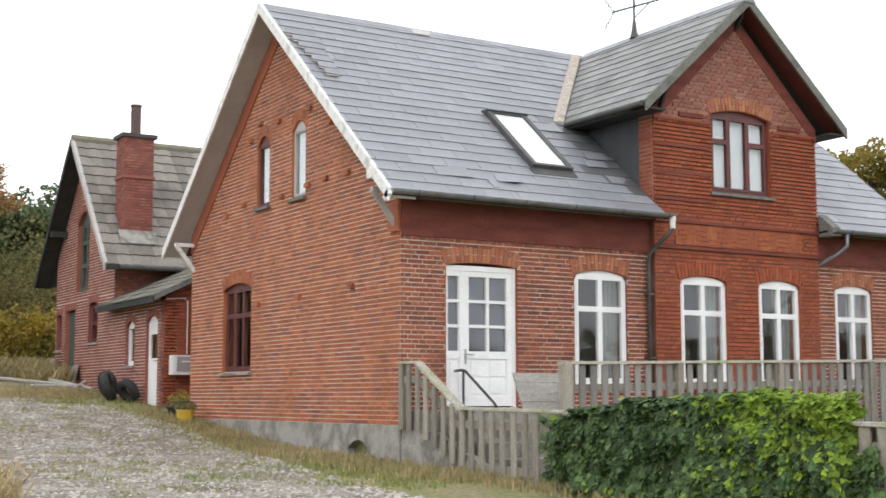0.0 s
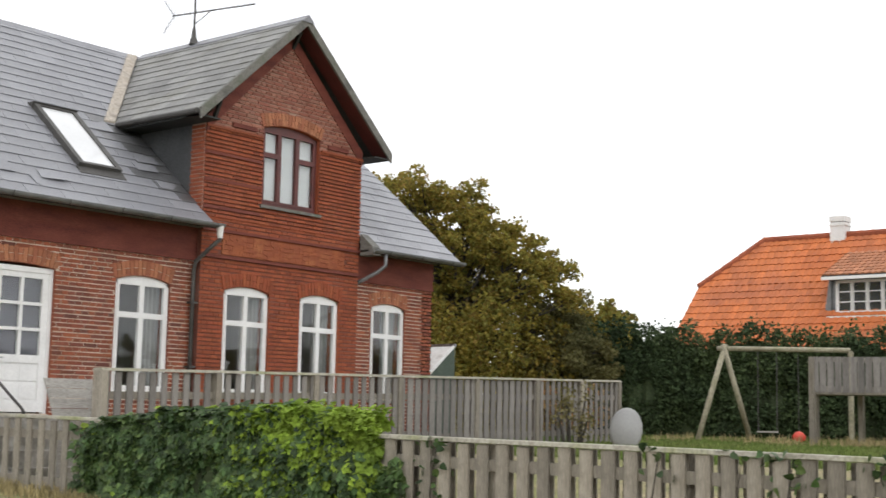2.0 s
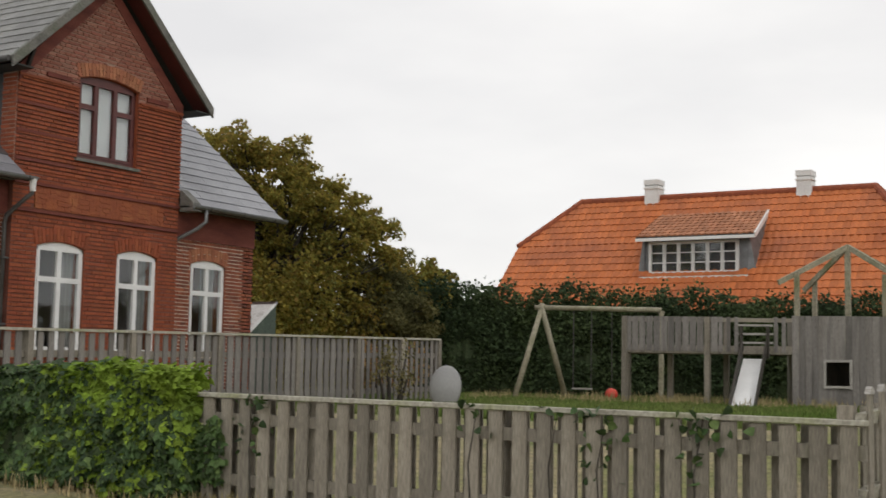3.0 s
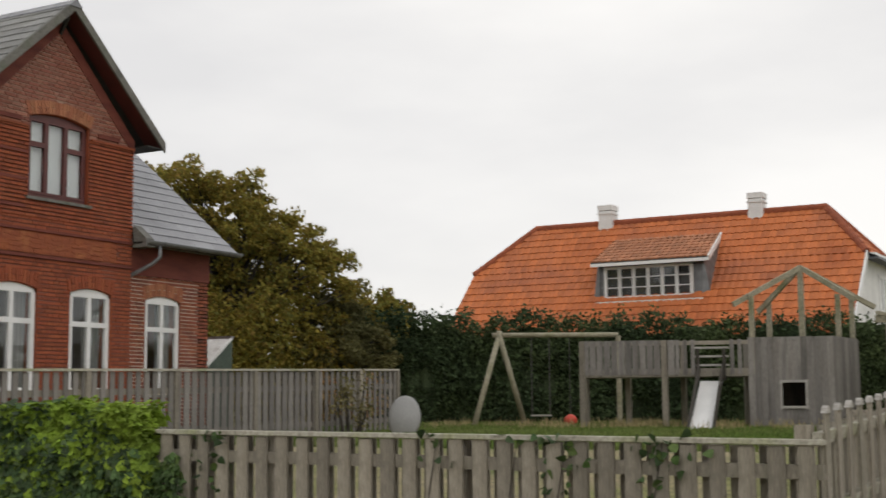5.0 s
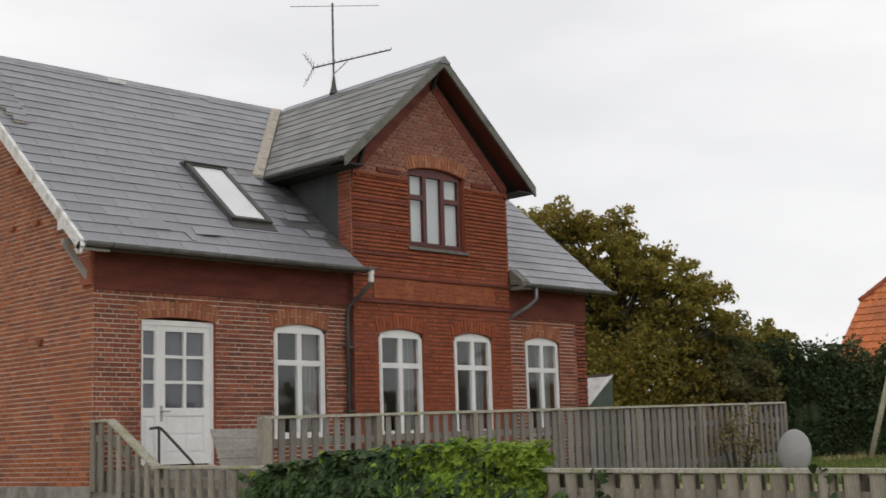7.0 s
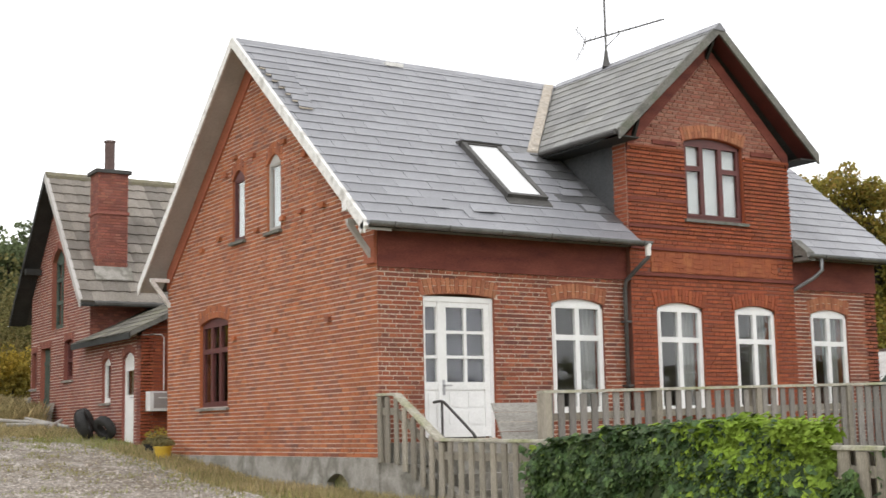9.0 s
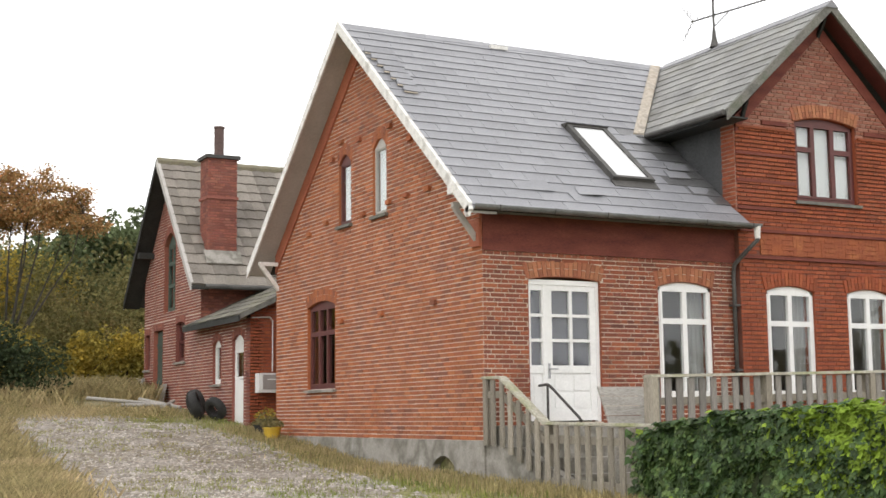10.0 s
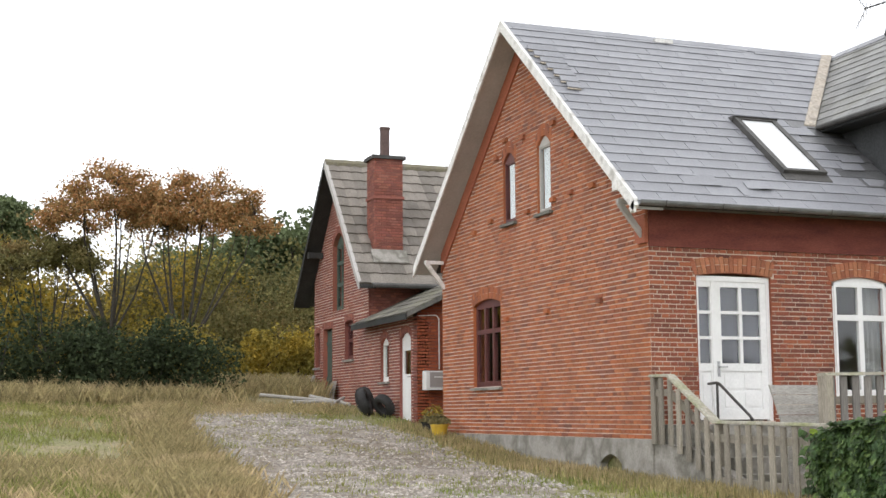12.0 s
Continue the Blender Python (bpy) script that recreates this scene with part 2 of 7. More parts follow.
GRAVEL = surf("pale_gravel_bed", [(0.13, 0.10, 0.066), (0.27, 0.24, 0.205), (0.17, 0.14, 0.10), (0.33, 0.30, 0.265)], 0.8, 0.95, 0.9, 15, depth=0.03, contrast=0.65)
STONE = surf("gravel_stones", [(0.28, 0.252, 0.222), (0.40, 0.366, 0.328)], 3, 0.9, 0.2, 40, rnd="island", vary=0.4)
PLASTIC_WHITE = surf("white_enamel", [(0.70, 0.70, 0.69), (0.78, 0.78, 0.77)], 3, 0.4, 0.03, 30, contrast=0.04)
PLASTIC_GREY = surf("grey_enamel", [(0.30, 0.27, 0.26), (0.36, 0.33, 0.32)], 3, 0.45, 0.03, 30, contrast=0.05)
DISH_GREY = surf("light_grey_dish", [(0.29, 0.29, 0.285), (0.35, 0.35, 0.345)], 2, 0.55, 0.05, 30, contrast=0.06)
YELLOW = surf("yellow_plastic", [(0.55, 0.36, 0.03), (0.62, 0.42, 0.05)], 4, 0.5, 0.05, 30, contrast=0.1)
RED_BALL = surf("red_rubber", [(0.55, 0.045, 0.025), (0.62, 0.07, 0.04)], 4, 0.5, 0.05, 30, contrast=0.08)
BLUE = surf("blue_plastic", [(0.03, 0.06, 0.25), (0.05, 0.09, 0.32)], 4, 0.5, 0.05, 30)
IVY = surf("ivy_leaf", [(0.036, 0.068, 0.024), (0.056, 0.100, 0.030), (0.088, 0.145, 0.036)], 0.8, 0.5, 0.1, 30, rnd="island", vary=0.6, leaf=0.12, ramp_rnd=[(0.020, 0.042, 0.018), (0.042, 0.080, 0.026), (0.060, 0.105, 0.032), (0.13, 0.18, 0.055)])
IVY.node_tree.nodes["Principled BSDF"].inputs["Roughness"].default_value = 0.55
IVY.node_tree.nodes["Principled BSDF"].inputs["Specular IOR Level"].default_value = 0.28
IVY_LIGHT = surf("lime_ivy_leaf", [(0.18, 0.28, 0.035), (0.26, 0.36, 0.05), (0.12, 0.195, 0.035)], 0.8, 0.5, 0.1, 30, rnd="island", vary=0.45, leaf=0.3)
HEDGE_LEAF = surf("laurel_leaf", [(0.036, 0.058, 0.027), (0.056, 0.084, 0.037), (0.078, 0.108, 0.042)], 0.5, 0.5, 0.1, 20, rnd="island", vary=0.5, leaf=0.15)
OAK_LEAF = surf("autumn_oak_leaf", [(0.20, 0.20, 0.055), (0.33, 0.27, 0.06), (0.27, 0.185, 0.06)], 0.35, 0.7, 0.1, 20, rnd="island", vary=0.4, leaf=0.5, ramp_rnd=[(0.17, 0.20, 0.06), (0.26, 0.24, 0.05), (0.33, 0.25, 0.045), (0.22, 0.13, 0.045)])
DARKTREE_LEAF = surf("olive_leaf", [(0.125, 0.125, 0.055), (0.18, 0.165, 0.065), (0.12, 0.14, 0.055)], 0.5, 0.7, 0.1, 20, rnd="island", vary=0.4, leaf=0.35)
ORANGE_LEAF = surf("orange_autumn_leaf", [(0.36, 0.17, 0.065), (0.42, 0.225, 0.095), (0.30, 0.21, 0.095)], 0.5, 0.7, 0.1, 20, rnd="island", vary=0.45, leaf=0.4, ramp_rnd=[(0.40, 0.16, 0.06), (0.38, 0.24, 0.10), (0.26, 0.23, 0.10), (0.46, 0.25, 0.115)])
RUSSET_LEAF = surf("russet_olive_leaf", [(0.24, 0.19, 0.08), (0.20, 0.19, 0.075), (0.28, 0.17, 0.075)], 0.5, 0.7, 0.1, 20, rnd="island", vary=0.4, leaf=0.4)
PINE_LEAF = surf("pine_needle", [(0.10, 0.135, 0.065), (0.15, 0.18, 0.085)], 0.6, 0.8, 0.1, 20, rnd="island", vary=0.4, leaf=0.2)
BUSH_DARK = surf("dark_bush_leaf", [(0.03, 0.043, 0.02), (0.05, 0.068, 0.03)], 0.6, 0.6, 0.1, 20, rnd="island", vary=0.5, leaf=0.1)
BUSH_YELLOW = surf("yellow_autumn_leaf", [(0.46, 0.32, 0.045), (0.34, 0.27, 0.06), (0.20, 0.21, 0.07)], 0.5, 0.7, 0.1, 20, rnd="island", vary=0.4, leaf=0.35)
BUSH_BROWN = surf("brown_scrub", [(0.22, 0.17, 0.09), (0.18, 0.165, 0.07), (0.27, 0.20, 0.10)], 0.4, 0.8, 0.1, 20, rnd="island", vary=0.4, leaf=0.25)
GRASS_DRY = surf("dry_grass_blade", [(0.42, 0.33, 0.18), (0.33, 0.28, 0.14), (0.50, 0.39, 0.23)], 0.5, 0.85, 0, 20, rnd="island", vary=0.35, leaf=0.3)
GRASS_LAWN = surf("lawn_grass_blade", [(0.10, 0.165, 0.035), (0.14, 0.195, 0.05), (0.18, 0.195, 0.075)], 0.5, 0.8, 0, 20, rnd="island", vary=0.3, leaf=0.3)
GRASS_GREEN = surf("green_grass_blade", [(0.17, 0.22, 0.05), (0.24, 0.25, 0.08), (0.28, 0.25, 0.10)], 0.4, 0.8, 0, 20, rnd="island", vary=0.35, leaf=0.3)


def glass_mat(name, rough, tint):
    m = bpy.data.materials.new(name)
    m.use_nodes = True
    b = m.node_tree.nodes["Principled BSDF"]
    b.inputs["Base Color"].default_value = (*tint, 1)
    b.inputs["Roughness"].default_value, b.inputs["Transmission Weight"].default_value, b.inputs["IOR"].default_value = rough, 1.0, 1.5
    return m


GLASS = glass_mat("window_glass", 0.02, (0.93, 0.96, 0.96))
# Opaque skylight pane: the white sky reflection is painted as its base colour
SKYLIGHT_REFLECTION = surf("skylight_sky_reflection", [(0.62, 0.63, 0.64), (0.70, 0.71, 0.72)], 1, 0.06, 0, 30, contrast=0.03)
SKYLIGHT_REFLECTION.node_tree.nodes["Principled BSDF"].inputs["Specular IOR Level"].default_value = 1.0


# ---- geometry helpers ----
class Geo:
    """Collects points and faces of one mesh."""

    def __init__(self):
        self.v, self.f = [], []

    def add(self, verts, faces):
        o = len(self.v)
        self.v += [tuple(p) for p in verts]
        self.f += [tuple(o + i for i in f) for f in faces]
        return self

    def box(self, x0, x1, y0, y1, z0, z1):
        return self.add([(x, y, z) for z in (z0, z1) for y in (y0, y1) for x in (x0, x1)],
                        [(0, 2, 3, 1), (4, 5, 7, 6), (0, 1, 5, 4), (2, 6, 7, 3), (0, 4, 6, 2), (1, 3, 7, 5)])

    def hexa(self, p):
        """Eight corners: four below, four above, both anticlockwise."""
        return self.add(p, [(3, 2, 1, 0), (4, 5, 6, 7), (0, 1, 5, 4), (1, 2, 6, 5), (2, 3, 7, 6), (3, 0, 4, 7)])

    def prism(self, poly, put, d0, d1):
        """A polygon (u, v) drawn out from depth d0 to d1; put turns (u, v, d) into a place."""
        n = len(poly)
        return self.add([put(u, v, d0) for u, v in poly] + [put(u, v, d1) for u, v in poly],
                        [tuple(range(n - 1, -1, -1)), tuple(range(n, 2 * n))] + [(i, (i + 1) % n, n + (i + 1) % n, n + i) for i in range(n)])

    def beam(self, a, b, w, h, up=(0, 0, 1)):
        """A bar from a to b, w wide and h high."""
        a, b = Vector(a), Vector(b)
        d = (b - a).normalized()
        s = d.cross(Vector(up))
        s = (s if s.length > 1e-4 else d.cross(Vector((1, 0, 0)))).normalized() * w / 2
        t = s.cross(d).normalized() * h / 2
        return self.hexa([a - s - t, a + s - t, b + s - t, b - s - t, a - s + t, a + s + t, b + s + t, b - s + t])

    def tube(self, pts, radii, n=8, cap=True):
        pts = [Vector(p) for p in pts]
        radii = radii if isinstance(radii, (list, tuple)) else [radii] * len(pts)
        o, side = len(self.v), None
        for i, p in enumerate(pts):
            d = (pts[min(i + 1, len(pts) - 1)] - pts[max(i - 1, 0)]).normalized()
            s = d.cross(side.cross(d)) if side else d.cross(Vector((0.3, 0.2, 1) if abs(d.z) < 0.9 else (1, 0.2, 0)))
            side = s.normalized()
            t = d.cross(side)
            for k in range(n):
                a = 2 * math.pi * k / n
                self.v.append(tuple(p + (side * math.cos(a) + t * math.sin(a)) * radii[i]))
        for i in range(len(pts) - 1):
            for k in range(n):
                k2 = (k + 1) % n
                self.f.append((o + i * n + k, o + i * n + k2, o + (i + 1) * n + k2, o + (i + 1) * n + k))
        if cap:
            self.f.append(tuple(o + k for k in range(n - 1, -1, -1)))
            self.f.append(tuple(o + (len(pts) - 1) * n + k for k in range(n)))
        return self

    def lathe(self, profile, cx, cy, n=20):
        """Turns (radius, z) pairs round an upright axis."""
        o = len(self.v)
        for r, z in profile:
            for k in range(n):
                a = 2 * math.pi * k / n
                self.v.append((cx + r * math.cos(a), cy + r * math.sin(a), z))
        for i in range(len(profile) - 1):
            for k in range(n):
                k2 = (k + 1) % n
                self.f.append((o + i * n + k, o + i * n + k2, o + (i + 1) * n + k2, o + (i + 1) * n + k))
        return self

    def weld(self):
        """Joins points that coincide, so that what touches is one piece."""
        seen, to = {}, []
        for p in self.v:
            to.append(seen.setdefault(tuple(round(c, 4) for c in p), len(seen)))
        self.v = list(seen)
        self.f = [f for f in (tuple(dict.fromkeys(to[i] for i in f)) for f in self.f) if len(f) > 2]
        return self

    def mesh(self, name, mat):
        me = bpy.data.meshes.new(name)
        me.from_pydata(self.v, [], self.f)
        if mat is GLASS:
            bm = bmesh.new()
            bm.from_mesh(me)
            bmesh.ops.recalc_face_normals(bm, faces=bm.faces)
            bm.to_mesh(me)
            bm.free()
        me.materials.append(mat)
        return me


def part(name, geo, mat, parent, label="", smooth=False):
    me = geo.mesh(name, mat)
    if smooth:
        me.polygons.foreach_set("use_smooth", [True] * len(me.polygons))
    ob = new(name, me)
    ob.parent = parent
    return tagged(ob, label)


def thing(name, label, category, group="", kind="", at=(0, 0, 0)):
    ob = new(name)
    ob.location = at
    ob.empty_display_size = 0.2
    return tagged(ob, label, category, group, kind)


def solid(name, geo, mat, label, category, group="", kind="", smooth=False):
    me = geo.mesh(name, mat)
    if smooth:
        me.polygons.foreach_set("use_smooth", [True] * len(me.polygons))
    return tagged(new(name, me), label, category, group, kind)


def bevel(ob, w=0.008, seg=2):
    m = ob.modifiers.new("worn_edges", "BEVEL")
    m.width, m.segments, m.limit_method = w, seg, "ANGLE"
    return ob


def ease(t):
    t = min(1.0, max(0.0, t))
    return t * t * (3 - 2 * t)


def ground_z(x, y):
    west = float(np.interp(y, (-60, -16, -6, 0, 3.7, 6.1, 9.7, 13.5, 18, 30, 60, 160), (-0.6, 0.1, 0.47, 0.66, 0.77, 1.02, 1.4, 1.75, 2.2, 2.75, 4.0, 5.5)))
    east = 1.06 + 0.002 * max(0.0, x - 14)
    e = ease((x + 0.6) / 6.0)
    bank = 0.12 * ease((-5.3 - x) / 2.5) * ease((y + 8) / 8) * ease((18 - y) / 9)
    return west * (1 - e) + east * e + bank


# ---- walls with openings and laid bricks ----
COURSE, LONG = 0.0667, 0.24


def arch(o, u, lift=0.0):
    """Height of an opening's head at u; o = (u0, u1, sill, spring, rise)."""
    m, h = (o[0] + o[1]) / 2, (o[1] - o[0]) / 2
    return o[3] + o[4] * max(0.0, 1 - ((u - m) / h) ** 2) + lift


def wall_shell(put, outline, bottom, opens, thick):
    """Masonry core: outline is a list of (u, top); openings go through it."""
    g = Geo()
    us = [p[0] for p in outline]
    tops = [p[1] for p in outline]
    cuts = sorted(set(us + [v for o in opens for v in o[:2]]))
    for a, b in zip(cuts, cuts[1:]):
        ta, tb = float(np.interp(a, us, tops)), float(np.interp(b, us, tops))
        o = next((o for o in opens if o[0] <= a + 1e-6 and o[1] >= b - 1e-6), None)
        if not o:
            g.prism([(a, bottom), (b, bottom), (b, tb), (a, ta)], put, 0, -thick)
            continue
        if o[2] > bottom:
            g.prism([(a, bottom), (b, bottom), (b, o[2]), (a, o[2])], put, 0, -thick)
        k = 8
        head = [(a + (b - a) * i / k, arch(o, a + (b - a) * i / k)) for i in range(k + 1)]
        for (u0, v0), (u1, v1) in zip(head, head[1:]):
            t0, t1 = float(np.interp(u0, us, tops)), float(np.interp(u1, us, tops))
            g.prism([(u0, v0), (u1, v1), (u1, t1), (u0, t0)], put, 0, -thick)
    return g.weld()


def laid(outline, bottom, top, opens, arch_h, inset=0.0, perp=0.005, bed=0.0075):
    """Bricks of a cross bond as (u0, u1, v0, v1)."""
    us, tops = [p[0] for p in outline], [p[1] for p in outline]
    out, row, v = [], 0, bottom
    while v + COURSE * 0.6 < top:
        mid = v + COURSE / 2
        fine = np.linspace(us[0], us[-1], 400)
        inside = [u for u in fine if np.interp(u, us, tops) - inset > mid]
        if inside:
            lo, hi = inside[0], inside[-1]
            step = LONG if row % 2 == 0 else LONG / 2
            u = us[0] - (0 if row % 2 == 0 else LONG / 4) - (LONG / 2 if row % 4 == 2 else 0)
            holes = []
            for o in opens:
                if o[2] - 0.02 < mid < o[3]:
                    holes.append((o[0] - 0.003, o[1] + 0.003))
                elif o[3] <= mid < o[3] + o[4] + arch_h:
                    far = [w for w in np.linspace(o[0] - 0.04, o[1] + 0.04, 90) if arch(o, w, arch_h) > mid]
                    if far:
                        holes.append((far[0], far[-1]))
            while u < hi:
                pieces = [(max(u + perp, lo), min(u + step - perp, hi))]
                for h0, h1 in holes:
                    pieces = [q for a, b in pieces for q in ((a, min(b, h0)), (max(a, h1), b)) if q[1] - q[0] > 0.03]
                out += [(a, b, v + bed, v + COURSE - bed) for a, b in pieces if b - a > 0.03]
                u += step
        row, v = row + 1, v + COURSE
    return out


def brick_geo(g, put, b, proud, rng):
    a0, a1, v0, v1 = b
    d = proud + rng.uniform(-0.002, 0.003)
    j = [rng.uniform(-0.002, 0.002) for _ in range(4)]
    p = [put(a0 + j[0], v0 + j[1], 0.0), put(a1 + j[2], v0 + j[1], 0.0), put(a1 + j[2], v1 + j[3], 0.0), put(a0 + j[0], v1 + j[3], 0.0)]
    q = [put(a0 + j[0] + 0.002, v0 + j[1] + 0.002, d), put(a1 + j[2] - 0.002, v0 + j[1] + 0.002, d), put(a1 + j[2] - 0.002, v1 + j[3] - 0.002, d), put(a0 + j[0] + 0.002, v1 + j[3] - 0.002, d)]
    g.add(p + q, [(4, 5, 6, 7), (0, 1, 5, 4), (1, 2, 6, 5), (2, 3, 7, 6), (3, 0, 4, 7)])


def lay(put, bricks, mats, parent, near=None, proud=0.009, seed=1):
    """Bricks of one wall: those in the near stretch as pieces of their own, the rest as one."""
    rng = random.Random(seed)
    rest, shapes, count = Geo(), {}, 0
    for b in bricks:
        if near and count < 290 and near(b):
            key = round((b[1] - b[0]) * 100), 
            if key not in shapes:
                g = Geo()
                w = b[1] - b[0]
                o = Vector(put(0, 0, 0))
                brick_geo(g, lambda u, v, d: Vector(put(u, v, d)) - o, (-w / 2, w / 2, -0.0275, 0.0275), proud, rng)
                shapes[key] = g.mesh("brick", mats["object"])
            ob = new("brick", shapes[key])
            ob.parent = parent
            ob.location = put((b[0] + b[1]) / 2, (b[2] + b[3]) / 2, rng.uniform(-0.002, 0.002))
            count += 1
        else:
            brick_geo(rest, put, b, proud, rng)
    if rest.f:
        tagged(part("brickwork", rest, mats["island"], parent), kind="stuff")


def voussoirs(put, o, height, mats, parent, proud=0.012, seed=3):
    """A flat brick arch over an opening."""
    rng = random.Random(seed)
    g = Geo()
    n = max(5, round((o[1] - o[0] + 0.06) / 0.072))
    for i in range(n):
        f0, f1 = i / n, (i + 1) / n
        for lo, hi in ((0.004, 0.5), (0.5, 1.0)) if i % 2 else ((0.004, 1.0),):
            def at(f, k):
                u = o[0] - 0.03 + (o[1] - o[0] + 0.06) * f
                m = (o[0] + o[1]) / 2
                return u + (u - m) * 0.10 * k, arch(o, min(max(u, o[0]), o[1])) + height * k
            d = proud + rng.uniform(-0.002, 0.003)
            e = 0.06 / n
            p = [at(f0 + e, lo + 0.02), at(f1 - e, lo + 0.02), at(f1 - e, hi - 0.02), at(f0 + e, hi - 0.02)]
            g.add([put(u, v, 0) for u, v in p] + [put(u, v, d) for u, v in p], [(4, 5, 6, 7), (0, 1, 5, 4), (1, 2, 6, 5), (2, 3, 7, 6), (3, 0, 4, 7)])
    return tagged(part("brick_arch", g, mats["island"], parent), kind="stuff")


def reveal(put, o, mats, parent, depth=0.28):
    """Brick jambs and head lining of an opening."""
    for u, s in ((o[0], 1), (o[1], -1)):
        part("jamb", Geo().prism([(u - s * 0.004, o[2]), (u + s * 0.004, o[2]), (u + s * 0.004, o[3]), (u - s * 0.004, o[3])], put, 0.009, -depth), mats["object"], parent)
    g = Geo()
    k = 8
    for i in range(k):
        a, b = o[0] + (o[1] - o[0]) * i / k, o[0] + (o[1] - o[0]) * (i + 1) / k
        g.prism([(a, arch(o, a) - 0.006), (b, arch(o, b) - 0.006), (b, arch(o, b) + 0.004), (a, arch(o, a) + 0.004)], put, 0.01, -depth)
    part("head", g.weld(), mats["object"], parent)


def window(put, o, mat, parent, lights, name="window", label="", back=0.07, sill=None, depth=0.07, fr=0.055, s=0.042):
    """A framed window: lights is a list of panes (u0, u1, v0, v1) in fractions of the opening; each gets sash and glass."""
    u0, u1, v0, v1, rise = o
    g = Geo()
    d0, d1 = -back, -back - depth
    g.prism([(u0, v0), (u0 + fr, v0), (u0 + fr, v1), (u0, v1)], put, d0, d1)
    g.prism([(u1 - fr, v0), (u1, v0), (u1, v1), (u1 - fr, v1)], put, d0, d1)
    g.prism([(u0 + fr, v0), (u1 - fr, v0), (u1 - fr, v0 + fr), (u0 + fr, v0 + fr)], put, d0, d1)
    k = 10
    for i in range(k):
        a, b = u0 + (u1 - u0) * i / k, u0 + (u1 - u0) * (i + 1) / k
        g.prism([(a, v1 - fr), (b, v1 - fr), (b, arch(o, b)), (a, arch(o, a))], put, d0, d1)
    win = part(name, g.weld(), mat, parent, label)
    iw, ih = u1 - u0 - 2 * fr, v1 - v0 - 2 * fr + 0.35 * rise
    for a, b, c, d in lights:
        a, b, c, d = u0 + fr + a * iw, u0 + fr + b * iw, v0 + fr + c * ih, v0 + fr + d * ih
        gs = Geo()
        for q in ([(a, c), (a + s, c), (a + s, d), (a, d)], [(b - s, c), (b, c), (b, d), (b - s, d)], [(a + s, c), (b - s, c), (b - s, c + s), (a + s, c + s)], [(a + s, d - s), (b - s, d - s), (b - s, d), (a + s, d)]):
            gs.prism(q, put, d0 + 0.012, d1 + 0.02)
        part("sash", gs.weld(), mat, win)
        gp = Geo().prism([(a + s - 0.004, c + s - 0.004), (b - s + 0.004, c + s - 0.004), (b - s + 0.004, d - s + 0.004), (a + s - 0.004, d - s + 0.004)], put, d0 - 0.025, d0 - 0.031)
        pane = part("pane", gp, GLASS, win)
        pane.visible_shadow = False
    if sill:
        gs = Geo().prism([(u0 - 0.05, v0 - 0.06), (u1 + 0.05, v0 - 0.06), (u1 + 0.05, v0 - 0.012), (u0 - 0.05, v0 - 0.012)], put, 0.07, d1)
        part("sill", gs, sill, win, "weathered window sill")
    return win


def curtain(put, u0, u1, v0, v1, d, mat, label, folds=6):
    g = Geo()
    n = folds * 6
    pts = [(u0 + (u1 - u0) * i / n, d + 0.025 * math.sin(2 * math.pi * folds * i / n)) for i in range(n + 1)]
    for (a, da), (b, db) in zip(pts, pts[1:]):
        g.add([put(a, v0, da), put(b, v0, db), put(b, v1, db), put(a, v1, da)], [(0, 1, 2, 3)])
        g.add([put(a, v0, da - 0.006), put(b, v0, db - 0.006), put(b, v1, db - 0.006), put(a, v1, da - 0.006)], [(3, 2, 1, 0)])
    return solid("curtain", g, mat, label, "curtain", "window curtains")


# ---- roof coverings ----
def slates(g, origin, along, up, rows, span, width, expose, thick=0.009, rng=None, ragged=0.006, stagger=0.5, pieces=None):
    """Overlapping slates; span(s) gives the stretches (a, b) covered at s metres up the slope."""
    origin, along, up = Vector(origin), Vector(along).normalized(), Vector(up).normalized()
    nrm = along.cross(up)
    nrm = nrm if nrm.z > 0 else -nrm
    for r in range(rows):
        s = r * expose
        for a, b in span(s + expose / 2):
            k0 = math.floor(a / width) - 1
            while True:
                u0 = (k0 + (stagger if r % 2 else 0)) * width
                k0 += 1
                if u0 > b:
                    break
                p, q = max(u0 + 0.003, a), min(u0 + width - 0.003, b)
                if q - p < 0.05:
                    continue
                e0, e1 = (rng.uniform(-ragged, ragged) for _ in range(2))
                lift = rng.uniform(0, 0.004)
                head = min(s + expose * 1.25, rows * expose)
                low, high = 0.017 + lift, 0.004
                c = [origin + along * p + up * (s + e0) + nrm * low, origin + along * q + up * (s + e1) + nrm * low,
                     origin + along * q + up * head + nrm * high, origin + along * p + up * head + nrm * high]
                verts = [v - nrm * thick for v in c] + c
                faces = [(4, 5, 6, 7), (0, 1, 5, 4), (1, 2, 6, 5), (3, 0, 4, 7)]
                if pieces is not None and pieces[1](p, s):
                    gg = Geo().add([v - c[0] for v in verts], faces)
                    pieces[0].append((gg, c[0]))
                else:
                    g.add(verts, faces)
    return g


